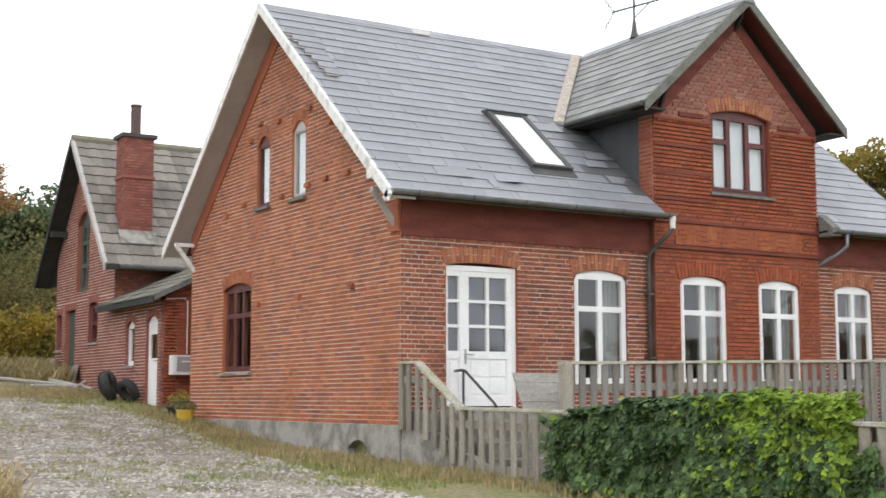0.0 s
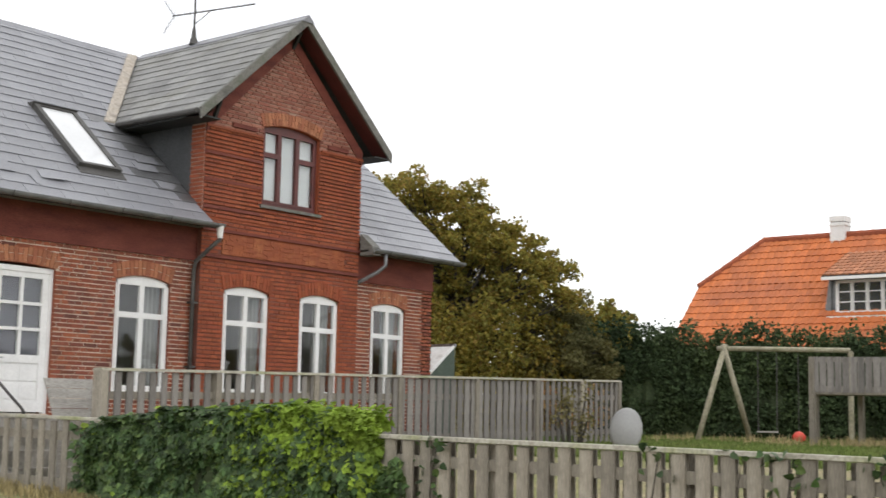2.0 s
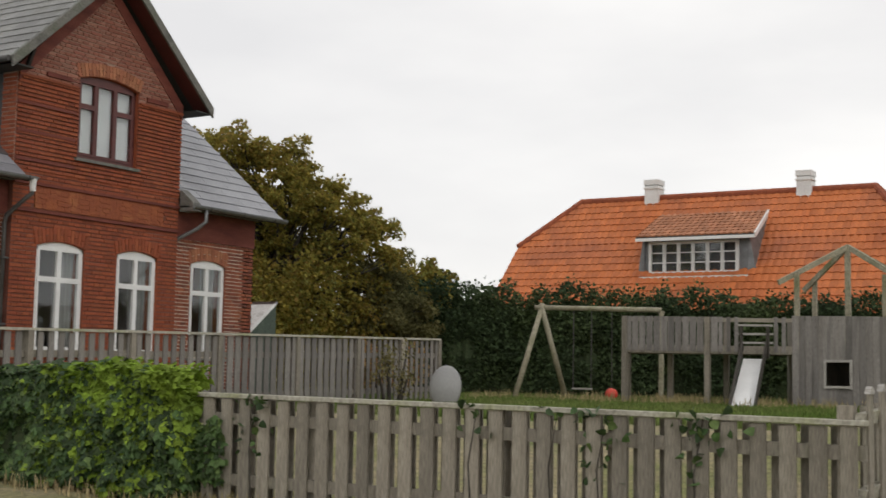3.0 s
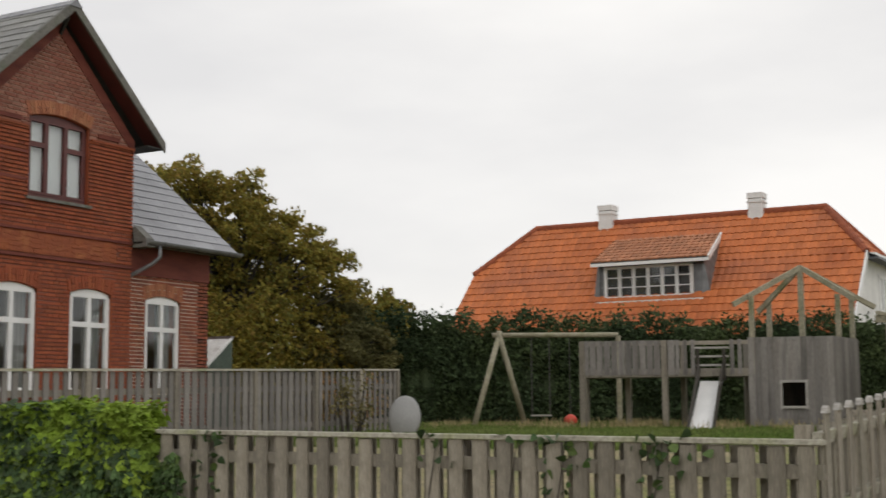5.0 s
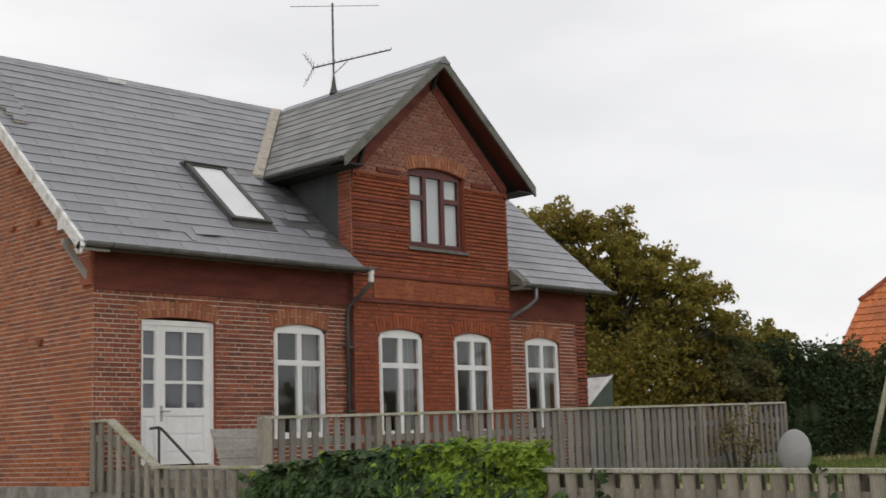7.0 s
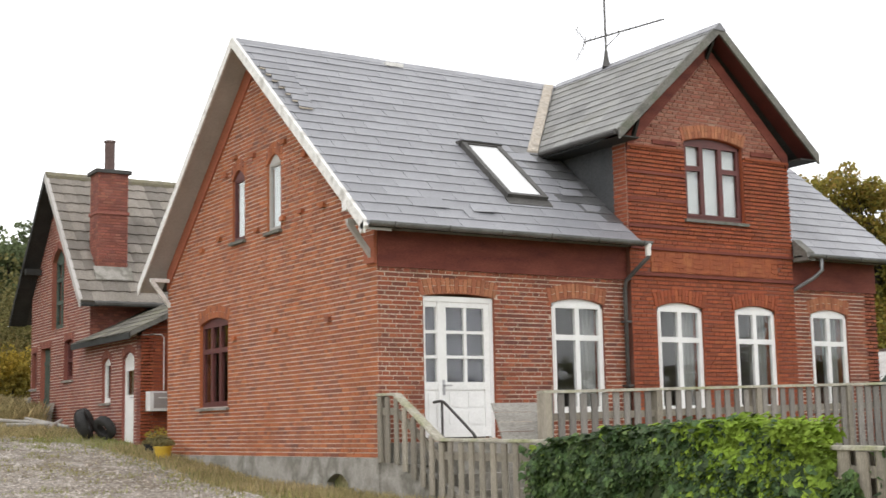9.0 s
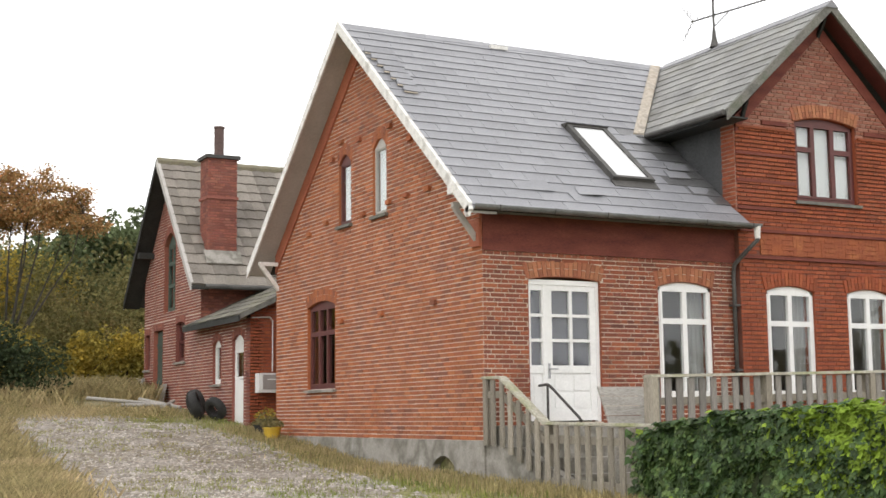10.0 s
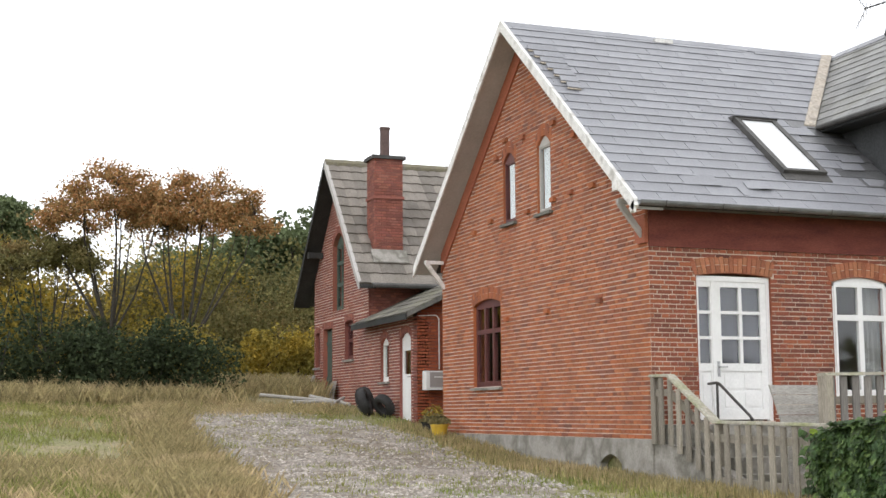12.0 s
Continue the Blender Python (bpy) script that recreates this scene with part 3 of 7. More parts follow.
def pantiles(g, origin, along, up, rows, span, pitch, expose, wave=0.03, rng=None):
    """Rows of S-shaped tiles, each row lapping the one below."""
    origin, along, up = Vector(origin), Vector(along).normalized(), Vector(up).normalized()
    nrm = along.cross(up)
    nrm = nrm if nrm.z > 0 else -nrm
    shape = [(0.0, 0.0), (0.25, 0.7), (0.5, 1.0), (0.75, 0.6), (1.0, 0.0)]
    for r in range(rows):
        s = r * expose
        for a, b in span(s + expose / 2):
            n = max(1, round((b - a) / pitch))
            w = (b - a) / n
            for k in range(n):
                j = rng.uniform(-0.005, 0.005)
                low = [origin + along * (a + (k + f) * w) + up * (s + j) + nrm * (0.036 + wave * h) for f, h in shape]
                high = [origin + along * (a + (k + f) * w) + up * (s + expose * 1.08) + nrm * (0.004 + wave * h) for f, h in shape]
                foot = [v - nrm * 0.045 for v in low]
                m = len(shape)
                g.add(low + high + foot, [(i, i + 1, m + i + 1, m + i) for i in range(m - 1)] + [(2 * m + i, 2 * m + i + 1, i + 1, i) for i in range(m - 1)])
    return g


# ---- foliage ----
def leaf_quad(g, p, size, rng, flat=0.0, shape=4):
    """One leaf: a folded blade of four or six corners, turned at random."""
    a, b = rng.uniform(0, 2 * math.pi), math.acos(rng.uniform(-1, 1)) * (1 - flat)
    d = Vector((math.cos(a) * math.sin(b), math.sin(a) * math.sin(b), math.cos(b)))
    s = d.cross(Vector((rng.uniform(-1, 1), rng.uniform(-1, 1), rng.uniform(-1, 1)))).normalized()
    t = d.cross(s)
    k = size * rng.uniform(0.65, 1.3)
    p = Vector(p)
    if shape == 4:
        g.add([p - s * k * 0.5, p + t * k * 0.33 + d * k * 0.12, p + s * k * 0.5, p - t * k * 0.33 + d * k * 0.12], [(0, 1, 2), (0, 2, 3)])
    else:
        g.add([p - s * k * 0.45, p - s * k * 0.3 + t * k * 0.42 + d * k * 0.1, p + s * k * 0.12 + t * k * 0.34, p + s * k * 0.6 - d * k * 0.08, p + s * k * 0.12 - t * k * 0.34, p - s * k * 0.3 - t * k * 0.42 + d * k * 0.1],
              [(0, 1, 2, 3), (0, 3, 4, 5)])


def tree(base, crowns, leaf, size, n, seed, label, crown="", clumps=26, puff=0.55, radius=0.2, fork=0.4, fill=0.55, clear=0.55, stems=1, name="tree"):
    """A tree: a tapered trunk, limbs that reach into the crowns (cx, cy, cz, rx, ry, rz), and leaves in clumps on the twigs."""
    rng = random.Random(seed)
    t = thing(name, label, "tree", at=base)
    o = Vector(base)
    cs = []
    total = sum(c[3] * c[5] for c in crowns)
    for c in crowns:
        k = max(4, round(clumps * c[3] * c[5] / total))
        for i in range(k):
            a, h = 2.39996 * i + rng.uniform(-0.3, 0.3), 1 - 2 * (i + 0.5) / k
            r = rng.uniform(fill, 1.0)
            w = math.sqrt(max(0, 1 - h * h))
            cs.append(Vector((c[0] + c[3] * w * math.cos(a) * r, c[1] + c[4] * w * math.sin(a) * r, c[2] + c[5] * h * r)) - o)
    mid = sum(cs, Vector()) / len(cs)
    low = min(c.z for c in cs)
    knee = Vector((mid.x * 0.35, mid.y * 0.35, max(0.3, low * clear + 0.1)))
    top = Vector((mid.x, mid.y, mid.z + (max(c.z for c in cs) - mid.z) * 0.5))
    wood = Geo()
    wood.tube([(0, 0, -0.15), (knee.x * 0.3, knee.y * 0.3, knee.z * 0.5), knee, knee.lerp(top, 0.5), top], [radius, radius * 0.85, radius * 0.7, radius * 0.4, 0.02], 9, cap=False)
    for i in range(stems - 1):
        a = 2.4 * i + rng.uniform(0, 1)
        f = Vector((math.cos(a), math.sin(a), 0)) * rng.uniform(0.35, 0.8)
        wood.tube([(f.x * 0.25, f.y * 0.25, -0.1), (f.x * 0.7, f.y * 0.7, low * 0.35), (f.x * 1.4, f.y * 1.2, low * 0.8), tuple(rng.choice(cs))], [radius * 0.6, radius * 0.5, radius * 0.36, 0.015], 6, cap=False)
    g = Geo()
    twigs = []
    for c in cs:
        s = knee.lerp(top, max(0.0, min(0.9, (c.z - knee.z) / max(0.1, top.z - knee.z) * fork + rng.uniform(-0.1, 0.15))))
        m = s.lerp(c, 0.5) + Vector((rng.uniform(-0.15, 0.15), rng.uniform(-0.15, 0.15), rng.uniform(-0.05, 0.25)))
        r = radius * rng.uniform(0.22, 0.38)
        wood.tube([s, s.lerp(m, 0.5) + Vector((0, 0, -0.05)), m, c], [r, r * 0.75, r * 0.5, 0.012], 6, cap=False)
        twigs.append((c, puff))
        for _ in range(4):
            d = Vector((rng.uniform(-1, 1), rng.uniform(-1, 1), rng.uniform(-0.5, 1))) * puff * 0.9
            wood.tube([m.lerp(c, rng.uniform(0.4, 1.0)), c + d], [r * 0.28, 0.006], 5, cap=False)
            twigs.append((c + d, puff * 0.65))
    part("trunk", wood, BARK, t, "dark branching trunk", smooth=True)
    for _ in range(n):
        c, q = rng.choice(twigs)
        a, b2 = rng.uniform(0, 2 * math.pi), math.acos(rng.uniform(-1, 1))
        r = q * rng.random() ** 0.45
        leaf_quad(g, (c.x + r * math.cos(a) * math.sin(b2), c.y + r * math.sin(a) * math.sin(b2), c.z + 0.75 * r * math.cos(b2)), size, rng)
    part("crown", g, leaf, t, crown)
    return t


def open_tree(base, crown, leaf, size, n, seed, label, limbs=6, fork=0.5, girth=0.075, sprays=11):
    """A small vase-shaped tree: slender limbs fan out from a low fork and carry flat sprays of leaves; crown = (cx, cy, cz, rx, ry, rz)."""
    rng = random.Random(seed)
    t = thing("tree", label, "tree", at=base)
    o, c = Vector(base), Vector(crown[:3]) - Vector(base)
    rx, ry, rz = crown[3:]
    wood, leaves, tips = Geo(), Geo(), []
    root = Vector((rng.uniform(-0.08, 0.08), rng.uniform(-0.08, 0.08), fork))
    wood.tube([(0, 0, -0.15), root * 0.5, root], [girth * 1.7, girth * 1.35, girth * 1.2], 9, cap=False)
    spine = []
    for k in range(limbs):
        a = 2 * math.pi * (k + rng.uniform(-0.3, 0.3)) / limbs
        f = rng.uniform(0.45, 0.9) if k else 0.1
        end = c + Vector((rx * f * math.cos(a), ry * f * math.sin(a), rz * (0.6 - 0.5 * f * f)))
        m1 = Vector((end.x * 0.45, end.y * 0.45, root.z + (end.z - root.z) * 0.33)) + Vector((rng.uniform(-0.1, 0.1), rng.uniform(-0.1, 0.1), 0))
        m2 = Vector((end.x * 0.8, end.y * 0.8, root.z + (end.z - root.z) * 0.68)) + Vector((rng.uniform(-0.12, 0.12), rng.uniform(-0.12, 0.12), 0.0))
        r = girth * rng.uniform(0.55, 0.85)
        wood.tube([root, m1, m2, end], [r, r * 0.72, r * 0.45, 0.01], 7, cap=False)
        spine += [(m1.lerp(m2, q), r * 0.4) for q in (0.4, 0.7)] + [(m2.lerp(end, q), r * 0.3) for q in (0.0, 0.35, 0.7, 1.0)]
    for j in range(limbs * sprays):
        a, h = rng.uniform(0, 2 * math.pi), math.sqrt(rng.random())
        tip = c + Vector((rx * h * math.cos(a), ry * h * math.sin(a), rz * (math.sqrt(1 - h * h * 0.96) * rng.uniform(0.25, 1.0) - 0.1)))
        s, r = min(spine, key=lambda q: (q[0] - tip).length + 0.8 * max(0.0, q[0].z - tip.z))
        knee = s.lerp(tip, 0.5) + Vector((0, 0, rng.uniform(-0.06, 0.08)))
        wood.tube([s, knee, tip], [r * 0.8, r * 0.5, 0.005], 5, cap=False)
        tips += [(tip, 0.30), (tip, 0.30), (knee.lerp(tip, 0.5), 0.2)]
        for _ in range(3):
            e = tip + Vector((rng.uniform(-1, 1), rng.uniform(-1, 1), rng.uniform(-0.3, 0.5))) * 0.34
            wood.tube([knee.lerp(tip, rng.uniform(0.3, 1)), e], [0.009, 0.003], 4, cap=False)
            tips.append((e, 0.2))
    part("trunk", wood, BARK, t, "dark slender forking stems", smooth=True)
    for _ in range(n):
        p, q = rng.choice(tips)
        a, r = rng.uniform(0, 2 * math.pi), q * rng.random() ** 0.5
        leaf_quad(leaves, (p.x + r * math.cos(a), p.y + r * math.sin(a), p.z + rng.gauss(0, 0.35) * q), size, rng)
    part("crown", leaves, leaf, t, "thin see-through autumn crown")
    return t


def bush(base, sx, sy, sz, leaf, size, n, seed, label, name="bush", clumps=9, core=True, stems=5):
    """A shrub: stems and overlapping clumps of leaves, denser inside."""
    rng = random.Random(seed)
    t = thing(name, label, "bush", at=base)
    g, w = Geo(), Geo()
    cs = []
    for i in range(clumps):
        c = Vector((rng.uniform(-0.5, 0.5) * sx, rng.uniform(-0.5, 0.5) * sy, sz * rng.uniform(0.25, 0.8)))
        cs.append((c, rng.uniform(0.22, 0.42) * min(sx, sz * 1.3)))
    for i in range(stems):
        c = cs[i % len(cs)][0]
        w.tube([(c.x * 0.35, c.y * 0.35, -0.1), (c.x * 0.7, c.y * 0.7, c.z * 0.5), tuple(c)], [0.04, 0.03, 0.012], 5)
    tagged(part("stem", w, BARK, t), kind="stuff")
    for _ in range(n):
        c, r = rng.choice(cs)
        a, b = rng.uniform(0, 2 * math.pi), math.acos(rng.uniform(-1, 1))
        k = r * (0.3 + 0.7 * rng.random() ** 0.6)
        p = c + Vector((math.cos(a) * math.sin(b) * sx / max(sx, sz), math.sin(a) * math.sin(b) * max(0.6, sy / max(sx, sz)), math.cos(b))) * k
        if p.z > -0.1:
            leaf_quad(g, p, size, rng)
    part("foliage", g, leaf, t)
    return t


# ---- ground ----
def ground_sheet():
    xs = sorted(set(list(np.arange(-14, 8, 0.5)) + list(np.arange(8, 40, 2.0)) + [-600, -300, -150, -80, -50, -35, -25, -18, 40, 60, 90, 150, 300, 600]))
    ys = sorted(set(list(np.arange(-18, 20, 0.5)) + list(np.arange(20, 60, 3.0)) + [-600, -300, -150, -80, -50, -30, -22, 60, 80, 110, 160, 300, 600]))
    g = Geo()
    n = len(xs)
    g.v = [(float(x), float(y), ground_z(x, y)) for y in ys for x in xs]
    g.f = [(j * n + i, j * n + i + 1, (j + 1) * n + i + 1, (j + 1) * n + i) for j in range(len(ys) - 1) for i in range(n - 1)]
    return solid("ground", g, EARTH, "uneven dry grassy earth round the houses", "ground", kind="structure", smooth=True)


def gravel_edges(y):
    lo = float(np.interp(y, (-14, -2, 0, 4, 8, 12, 14), (-6.6, -6.2, -5.85, -5.5, -5.25, -4.9, -3.2)))
    hi = float(np.interp(y, (-14, -2, 2, 5.2, 7.8, 10.4, 12.5, 14), (-2.6, -2.0, -1.3, -1.0, -0.95, -1.4, -2.4, -3.4)))
    return lo, hi


def gravel_drive():
    g = Geo()
    ys = np.arange(-14, 14.01, 0.4)
    m = 12
    for y in ys:
        lo, hi = gravel_edges(y)
        for k in range(m + 1):
            x = lo + (hi - lo) * k / m + (0.12 * noise.noise(Vector((y * 0.9, k, 3))) if k in (0, m) else 0)
            edge = 0.0 if k in (0, m) else 0.02
            g.v.append((x, float(y), ground_z(x, y) + edge - (0.01 if k in (0, m) else 0)))
    g.f = [(j * (m + 1) + k, j * (m + 1) + k + 1, (j + 1) * (m + 1) + k + 1, (j + 1) * (m + 1) + k) for j in range(len(ys) - 1) for k in range(m)]
    road = solid("road", g, GRAVEL, "pale gravel driveway with weeds in it", "driveway", kind="structure", smooth=True)
    rng = random.Random(5)
    s = Geo()
    for _ in range(17000):
        y = rng.uniform(-5, 13.2)
        lo, hi = gravel_edges(y)
        x = rng.uniform(lo - 0.1, hi + 0.2)
        if noise.noise(Vector((x * 0.7, y * 0.7, 6))) + 0.5 * noise.noise(Vector((x * 2.3, y * 2.3, 1))) < rng.uniform(-0.75, 0.1):
            continue
        z, k = ground_z(x, y) + 0.012, rng.uniform(0.016, 0.05)
        h = k * rng.uniform(0.4, 0.8)
        j = [rng.uniform(0.7, 1.2) * k for _ in range(4)]
        s.add([(x - j[0], y, z), (x, y - j[1], z), (x + j[2], y, z), (x, y + j[3], z), (x + rng.uniform(-.4, .4) * k, y, z + h)], [(0, 1, 4), (1, 2, 4), (2, 3, 4), (3, 0, 4)])
    tagged(part("stones", s, STONE, road), kind="stuff")
    return road


ground_sheet()
gravel_drive()

# ---- the brick house ----
L, W, SL = 10.44, 8.14, 0.84
EAVE_Y, EAVE_Z, RIDGE_Y, RIDGE_Z = -0.43, 4.44, 4.07, 8.22
UPV = Vector((0, 1, SL)).normalized()
RUN = math.hypot(RIDGE_Y - EAVE_Y, RIDGE_Z - EAVE_Z)
west = lambda u, v, d: (-d, u, v)
front = lambda u, v, d: (u, -d, v)
bayface = lambda u, v, d: (u, -0.12 - d, v)
BAY0, BAY1, BAYC = 4.54, 8.2, 6.37

house = thing("brick_house", "old red brick house with grey slate roof and a gabled bay", "house")


def plinth_and_walls():
    g = wall_shell(west, [(-0.03, 1.22), (W, 1.22)], 0.0, [(0.86, 1.53, 0.4, 0.86, 0.13)], 0.34)
    part("plinth", Geo_shift(g, (-0.03, 0, 0)), CONCRETE, house, "stained concrete plinth")
    part("plinth", Geo().box(0.31, L + 0.03, -0.03, 0.31, 0.0, 1.22), CONCRETE, house)
    part("plinth", Geo().box(BAY0 - 0.03, BAY1 + 0.03, -0.15, -0.03, 0.0, 1.22), CONCRETE, house)
    part("vent_backing", Geo().box(0.10, 0.12, 0.8, 1.6, 0.35, 1.05), EARTH, house)
    # west gable
    rake = [(0.0, 4.70), (RIDGE_Y, 8.10), (W, 4.70)]
    opens = [(5.24, 6.52, 2.06, 3.54, 0.10), (3.1, 3.62, 4.86, 5.97, 0.17), (4.53, 5.05, 4.88, 5.95, 0.17)]
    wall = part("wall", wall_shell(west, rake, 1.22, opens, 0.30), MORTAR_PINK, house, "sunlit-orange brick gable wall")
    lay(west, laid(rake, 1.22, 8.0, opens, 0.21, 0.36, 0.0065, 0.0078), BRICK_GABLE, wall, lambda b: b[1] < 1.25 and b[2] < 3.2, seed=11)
    for o in opens:
        reveal(west, o, BRICK_GABLE, wall)
        voussoirs(west, o, 0.21, BRICK_GABLE, wall, seed=int(o[0] * 10))
    band = Geo()
    for a, b in (((-0.0, 4.70), (RIDGE_Y, 8.10)), ((RIDGE_Y, 8.10), (W, 4.70))):
        band.prism([a, b, (b[0], b[1] - 0.36), (a[0], a[1] - 0.36)], west, 0.0, 0.035)
    part("rake_band", band, RED_CORNICE, wall, "smooth red corbelled band under the verge")
    part("corner_corbel", Geo().prism([(0, 4.34), (0.30, 4.34), (0.30, 4.0), (0.22, 3.94), (0, 3.94)], west, 0.0, 0.05), RED_CORNICE, wall)
    for u, v in ((2.95, 6.25), (2.2, 5.9), (3.0, 5.0), (2.35, 5.02), (1.6, 5.0), (4.0, 4.95), (4.15, 6.25), (5.3, 6.1), (5.6, 5.0), (6.4, 4.9), (4.95, 3.2), (3.3, 3.22), (1.45, 3.25), (4.9, 6.35)):
        part("corbel_stone", Geo().prism([(u - 0.07, v - 0.03), (u + 0.07, v - 0.03), (u + 0.07, v + 0.04), (u - 0.07, v + 0.04)], west, 0, 0.06), BRICK_GABLE["object"], wall)
    window(west, opens[0], BROWN_PAINT, house, [(0, .34, 0, .67), (.34, .66, 0, .67), (.66, 1, 0, .67), (0, .34, .67, 1), (.34, .66, .67, 1), (.66, 1, .67, 1)], label="red-brown painted casement window with arched head", back=0.05, sill=CONCRETE)
    window(west, opens[1], SOFFIT, house, [(0, 1, 0, 1)], label="narrow arched attic window with flaking pale frame", back=0.03, sill=GREY_BOARD, fr=0.03, s=0.032)
    window(west, opens[2], BROWN_PAINT, house, [(0, 1, 0, 1)], label="narrow arched attic window with red-brown frame", back=0.03, sill=GREY_BOARD, fr=0.035, s=0.03)
    # front, left and right of the bay
    fo = [(0.74, 1.98, 1.46, 3.505, 0.05), (3.03, 4.06, 1.8, 3.47, 0.085), (8.70, 9.65, 1.8, 3.47, 0.085)]
    for a, b, os, near, seed in ((0.302, BAY0, fo[:2], lambda q: q[1] < 0.9, 21), (BAY1, L, fo[2:], None, 22)):
        u0 = 0.0 if a < 1 else a
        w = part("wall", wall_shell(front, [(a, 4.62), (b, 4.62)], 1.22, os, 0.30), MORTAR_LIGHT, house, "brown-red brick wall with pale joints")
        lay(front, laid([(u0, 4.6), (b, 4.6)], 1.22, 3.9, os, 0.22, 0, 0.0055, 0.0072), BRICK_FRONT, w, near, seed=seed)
        part("frieze", Geo().prism([(u0, 3.885), (b, 3.885), (b, 4.6), (u0, 4.6)], front, 0.002, 0.03), RED_RENDER, w, "smooth dark red frieze under the eaves")
        for o in os:
            reveal(front, o, BRICK_FRONT, w)
            voussoirs(front, o, 0.23, BRICK_ARCH, w, seed=int(o[0] * 10))
    part("wall_return", Geo().box(0.0, 0.302, -0.0005, 0.0, 1.22, 4.62), MORTAR_LIGHT, house)
    # bay, lower and upper
    bo = [(5.05, 6.05, 1.8, 3.465, 0.085), (6.76, 7.72, 1.8, 3.465, 0.085)]
    w = part("wall", wall_shell(bayface, [(BAY0, 4.6), (BAY1, 4.6)], 1.22, bo, 0.30), MORTAR_RED, house, "deep red brick bay wall")
    low = [q for q in laid([(BAY0, 4.6), (BAY1, 4.6)], 1.22, 4.6, bo, 0.22, 0, 0.0015, 0.0085) if not (4.02 < q[2] < 4.36 and 4.95 < (q[0] + q[1]) / 2 < 7.8)]
    lay(bayface, low, BRICK_BAY, w, None, proud=0.011, seed=31)
    for o in bo + [(5.78, 7.11, 4.95, 6.25, 0.10)]:
        reveal(bayface, o, BRICK_BAY, w)
    for o in bo:
        voussoirs(bayface, o, 0.22, BRICK_BAY, w, proud=0.024, seed=int(o[0] * 10))
    hb = Geo().prism([(4.97, 4.03), (7.82, 4.03), (7.82, 4.37), (4.97, 4.37)], bayface, 0, 0.012)
    rng = random.Random(8)
    for i in range(int(2.85 / 0.075)):
        for k in range(4):
            u, v, s = 4.97 + i * 0.075, 4.045 + k * 0.08, 1 if (i // 3) % 2 else -1
            hb.prism([(u, v), (u + 0.074, v + 0.02 * s), (u + 0.074, v + 0.07 + 0.02 * s), (u, v + 0.07)], bayface, 0, 0.018 + rng.uniform(0, 0.006))
    part("patterned_band", hb, ORANGE_BAND, w, "orange herringbone brick band")
    for z in (3.96, 4.385):
        part("string_course", Geo().prism([(BAY0, z), (BAY1, z), (BAY1, z + 0.045), (BAY0, z + 0.045)], bayface, 0.0, 0.045), RED_RENDER, w)
    uo = [(5.78, 7.11, 4.95, 6.25, 0.10)]
    out = [(BAY0, 6.22), (BAYC, 7.98), (BAY1, 6.22)]
    w2 = part("wall", wall_shell(bayface, out, 4.6, uo, 0.30), MORTAR_RED, house, "deep red brick bay gable")
    courses = laid(out, 4.6, 7.9, uo, 0.22, 0.26, 0.0025, 0.0105)
    lay(bayface, [q for q in courses if q[2] < 6.07], BRICK_BAY, w2, None, proud=0.026, seed=33)
    top = part("weathered_gable", Geo().prism([(BAY0, 6.085), (5.74, 6.085), (5.74, 6.3), (6.44, 6.4), (7.15, 6.3), (7.15, 6.085), (BAY1, 6.085), (BAY1, 6.22), (BAYC, 7.98), (BAY0, 6.22)], bayface, 0.0, 0.012), MORTAR_BAY, w2, "paler weathered brick in the gable's peak")
    higher = lambda u, v, d: bayface(u, v, d + 0.012)
    lay(higher, [q for q in laid(out, 4.6, 7.9, uo, 0.22, 0.24, 0.005, 0.0075) if q[2] >= 6.07], BRICK_PEAK, top, None, proud=0.012, seed=34)
    part("corbel_course", Geo().prism([(BAY0, 6.045), (5.74, 6.045), (5.74, 6.085), (BAY0, 6.085)], bayface, 0, 0.05), BRICK_BAY["object"], w2)
    part("corbel_course", Geo().prism([(7.15, 6.045), (BAY1, 6.045), (BAY1, 6.085), (7.15, 6.085)], bayface, 0, 0.05), BRICK_BAY["object"], w2)
    for z in (4.74, 5.18, 5.62):
        part("header_course", Geo().prism([(BAY0, z), (5.74, z), (5.74, z + 0.05), (BAY0, z + 0.05)], bayface, 0, 0.036), RED_RENDER, w2)
    voussoirs(bayface, uo[0], 0.22, BRICK_ARCH, w2, proud=0.03, seed=77)
    rb = Geo()
    for a, b in ((out[0], out[1]), (out[1], out[2])):
        rb.prism([a, b, (b[0], b[1] - 0.25), (a[0], a[1] - 0.25)], bayface, 0, 0.035)
    part("rake_band", rb, RED_RENDER, w2)
    for u in (5.34, 7.56):
        part("corbel_band", Geo().prism([(u - 0.26, 6.13), (u + 0.26, 6.13), (u + 0.26, 6.2), (u - 0.26, 6.2)], bayface, 0, 0.05), RED_RENDER, w2)
    # cheeks: dark slate, with the deep shade below the eaves in its colour
    part("wall", Geo().box(BAY0, BAY0 + 0.28, 0.18, 1.6, 4.4, 6.2), SLATE_AND_SHADE, house, "slate-clad bay cheek, dark with shade put into its colour")
    part("wall", Geo().box(BAY1 - 0.28, BAY1, 0.18, 1.6, 4.4, 6.2), SLATE_AND_SHADE, house)
    side = part("bay_return", Geo().box(BAY0 - 0.012, BAY0, -0.12, 0.19, 4.5, 6.1), MORTAR_BAY, house, "narrow brick return of the bay")
    lay(lambda u, v, d: (BAY0 - 0.012 - d, u, v), laid([(-0.12, 6.1), (0.19, 6.1)], 4.55, 6.08, [], 0), BRICK_BAY, side, None, seed=35)
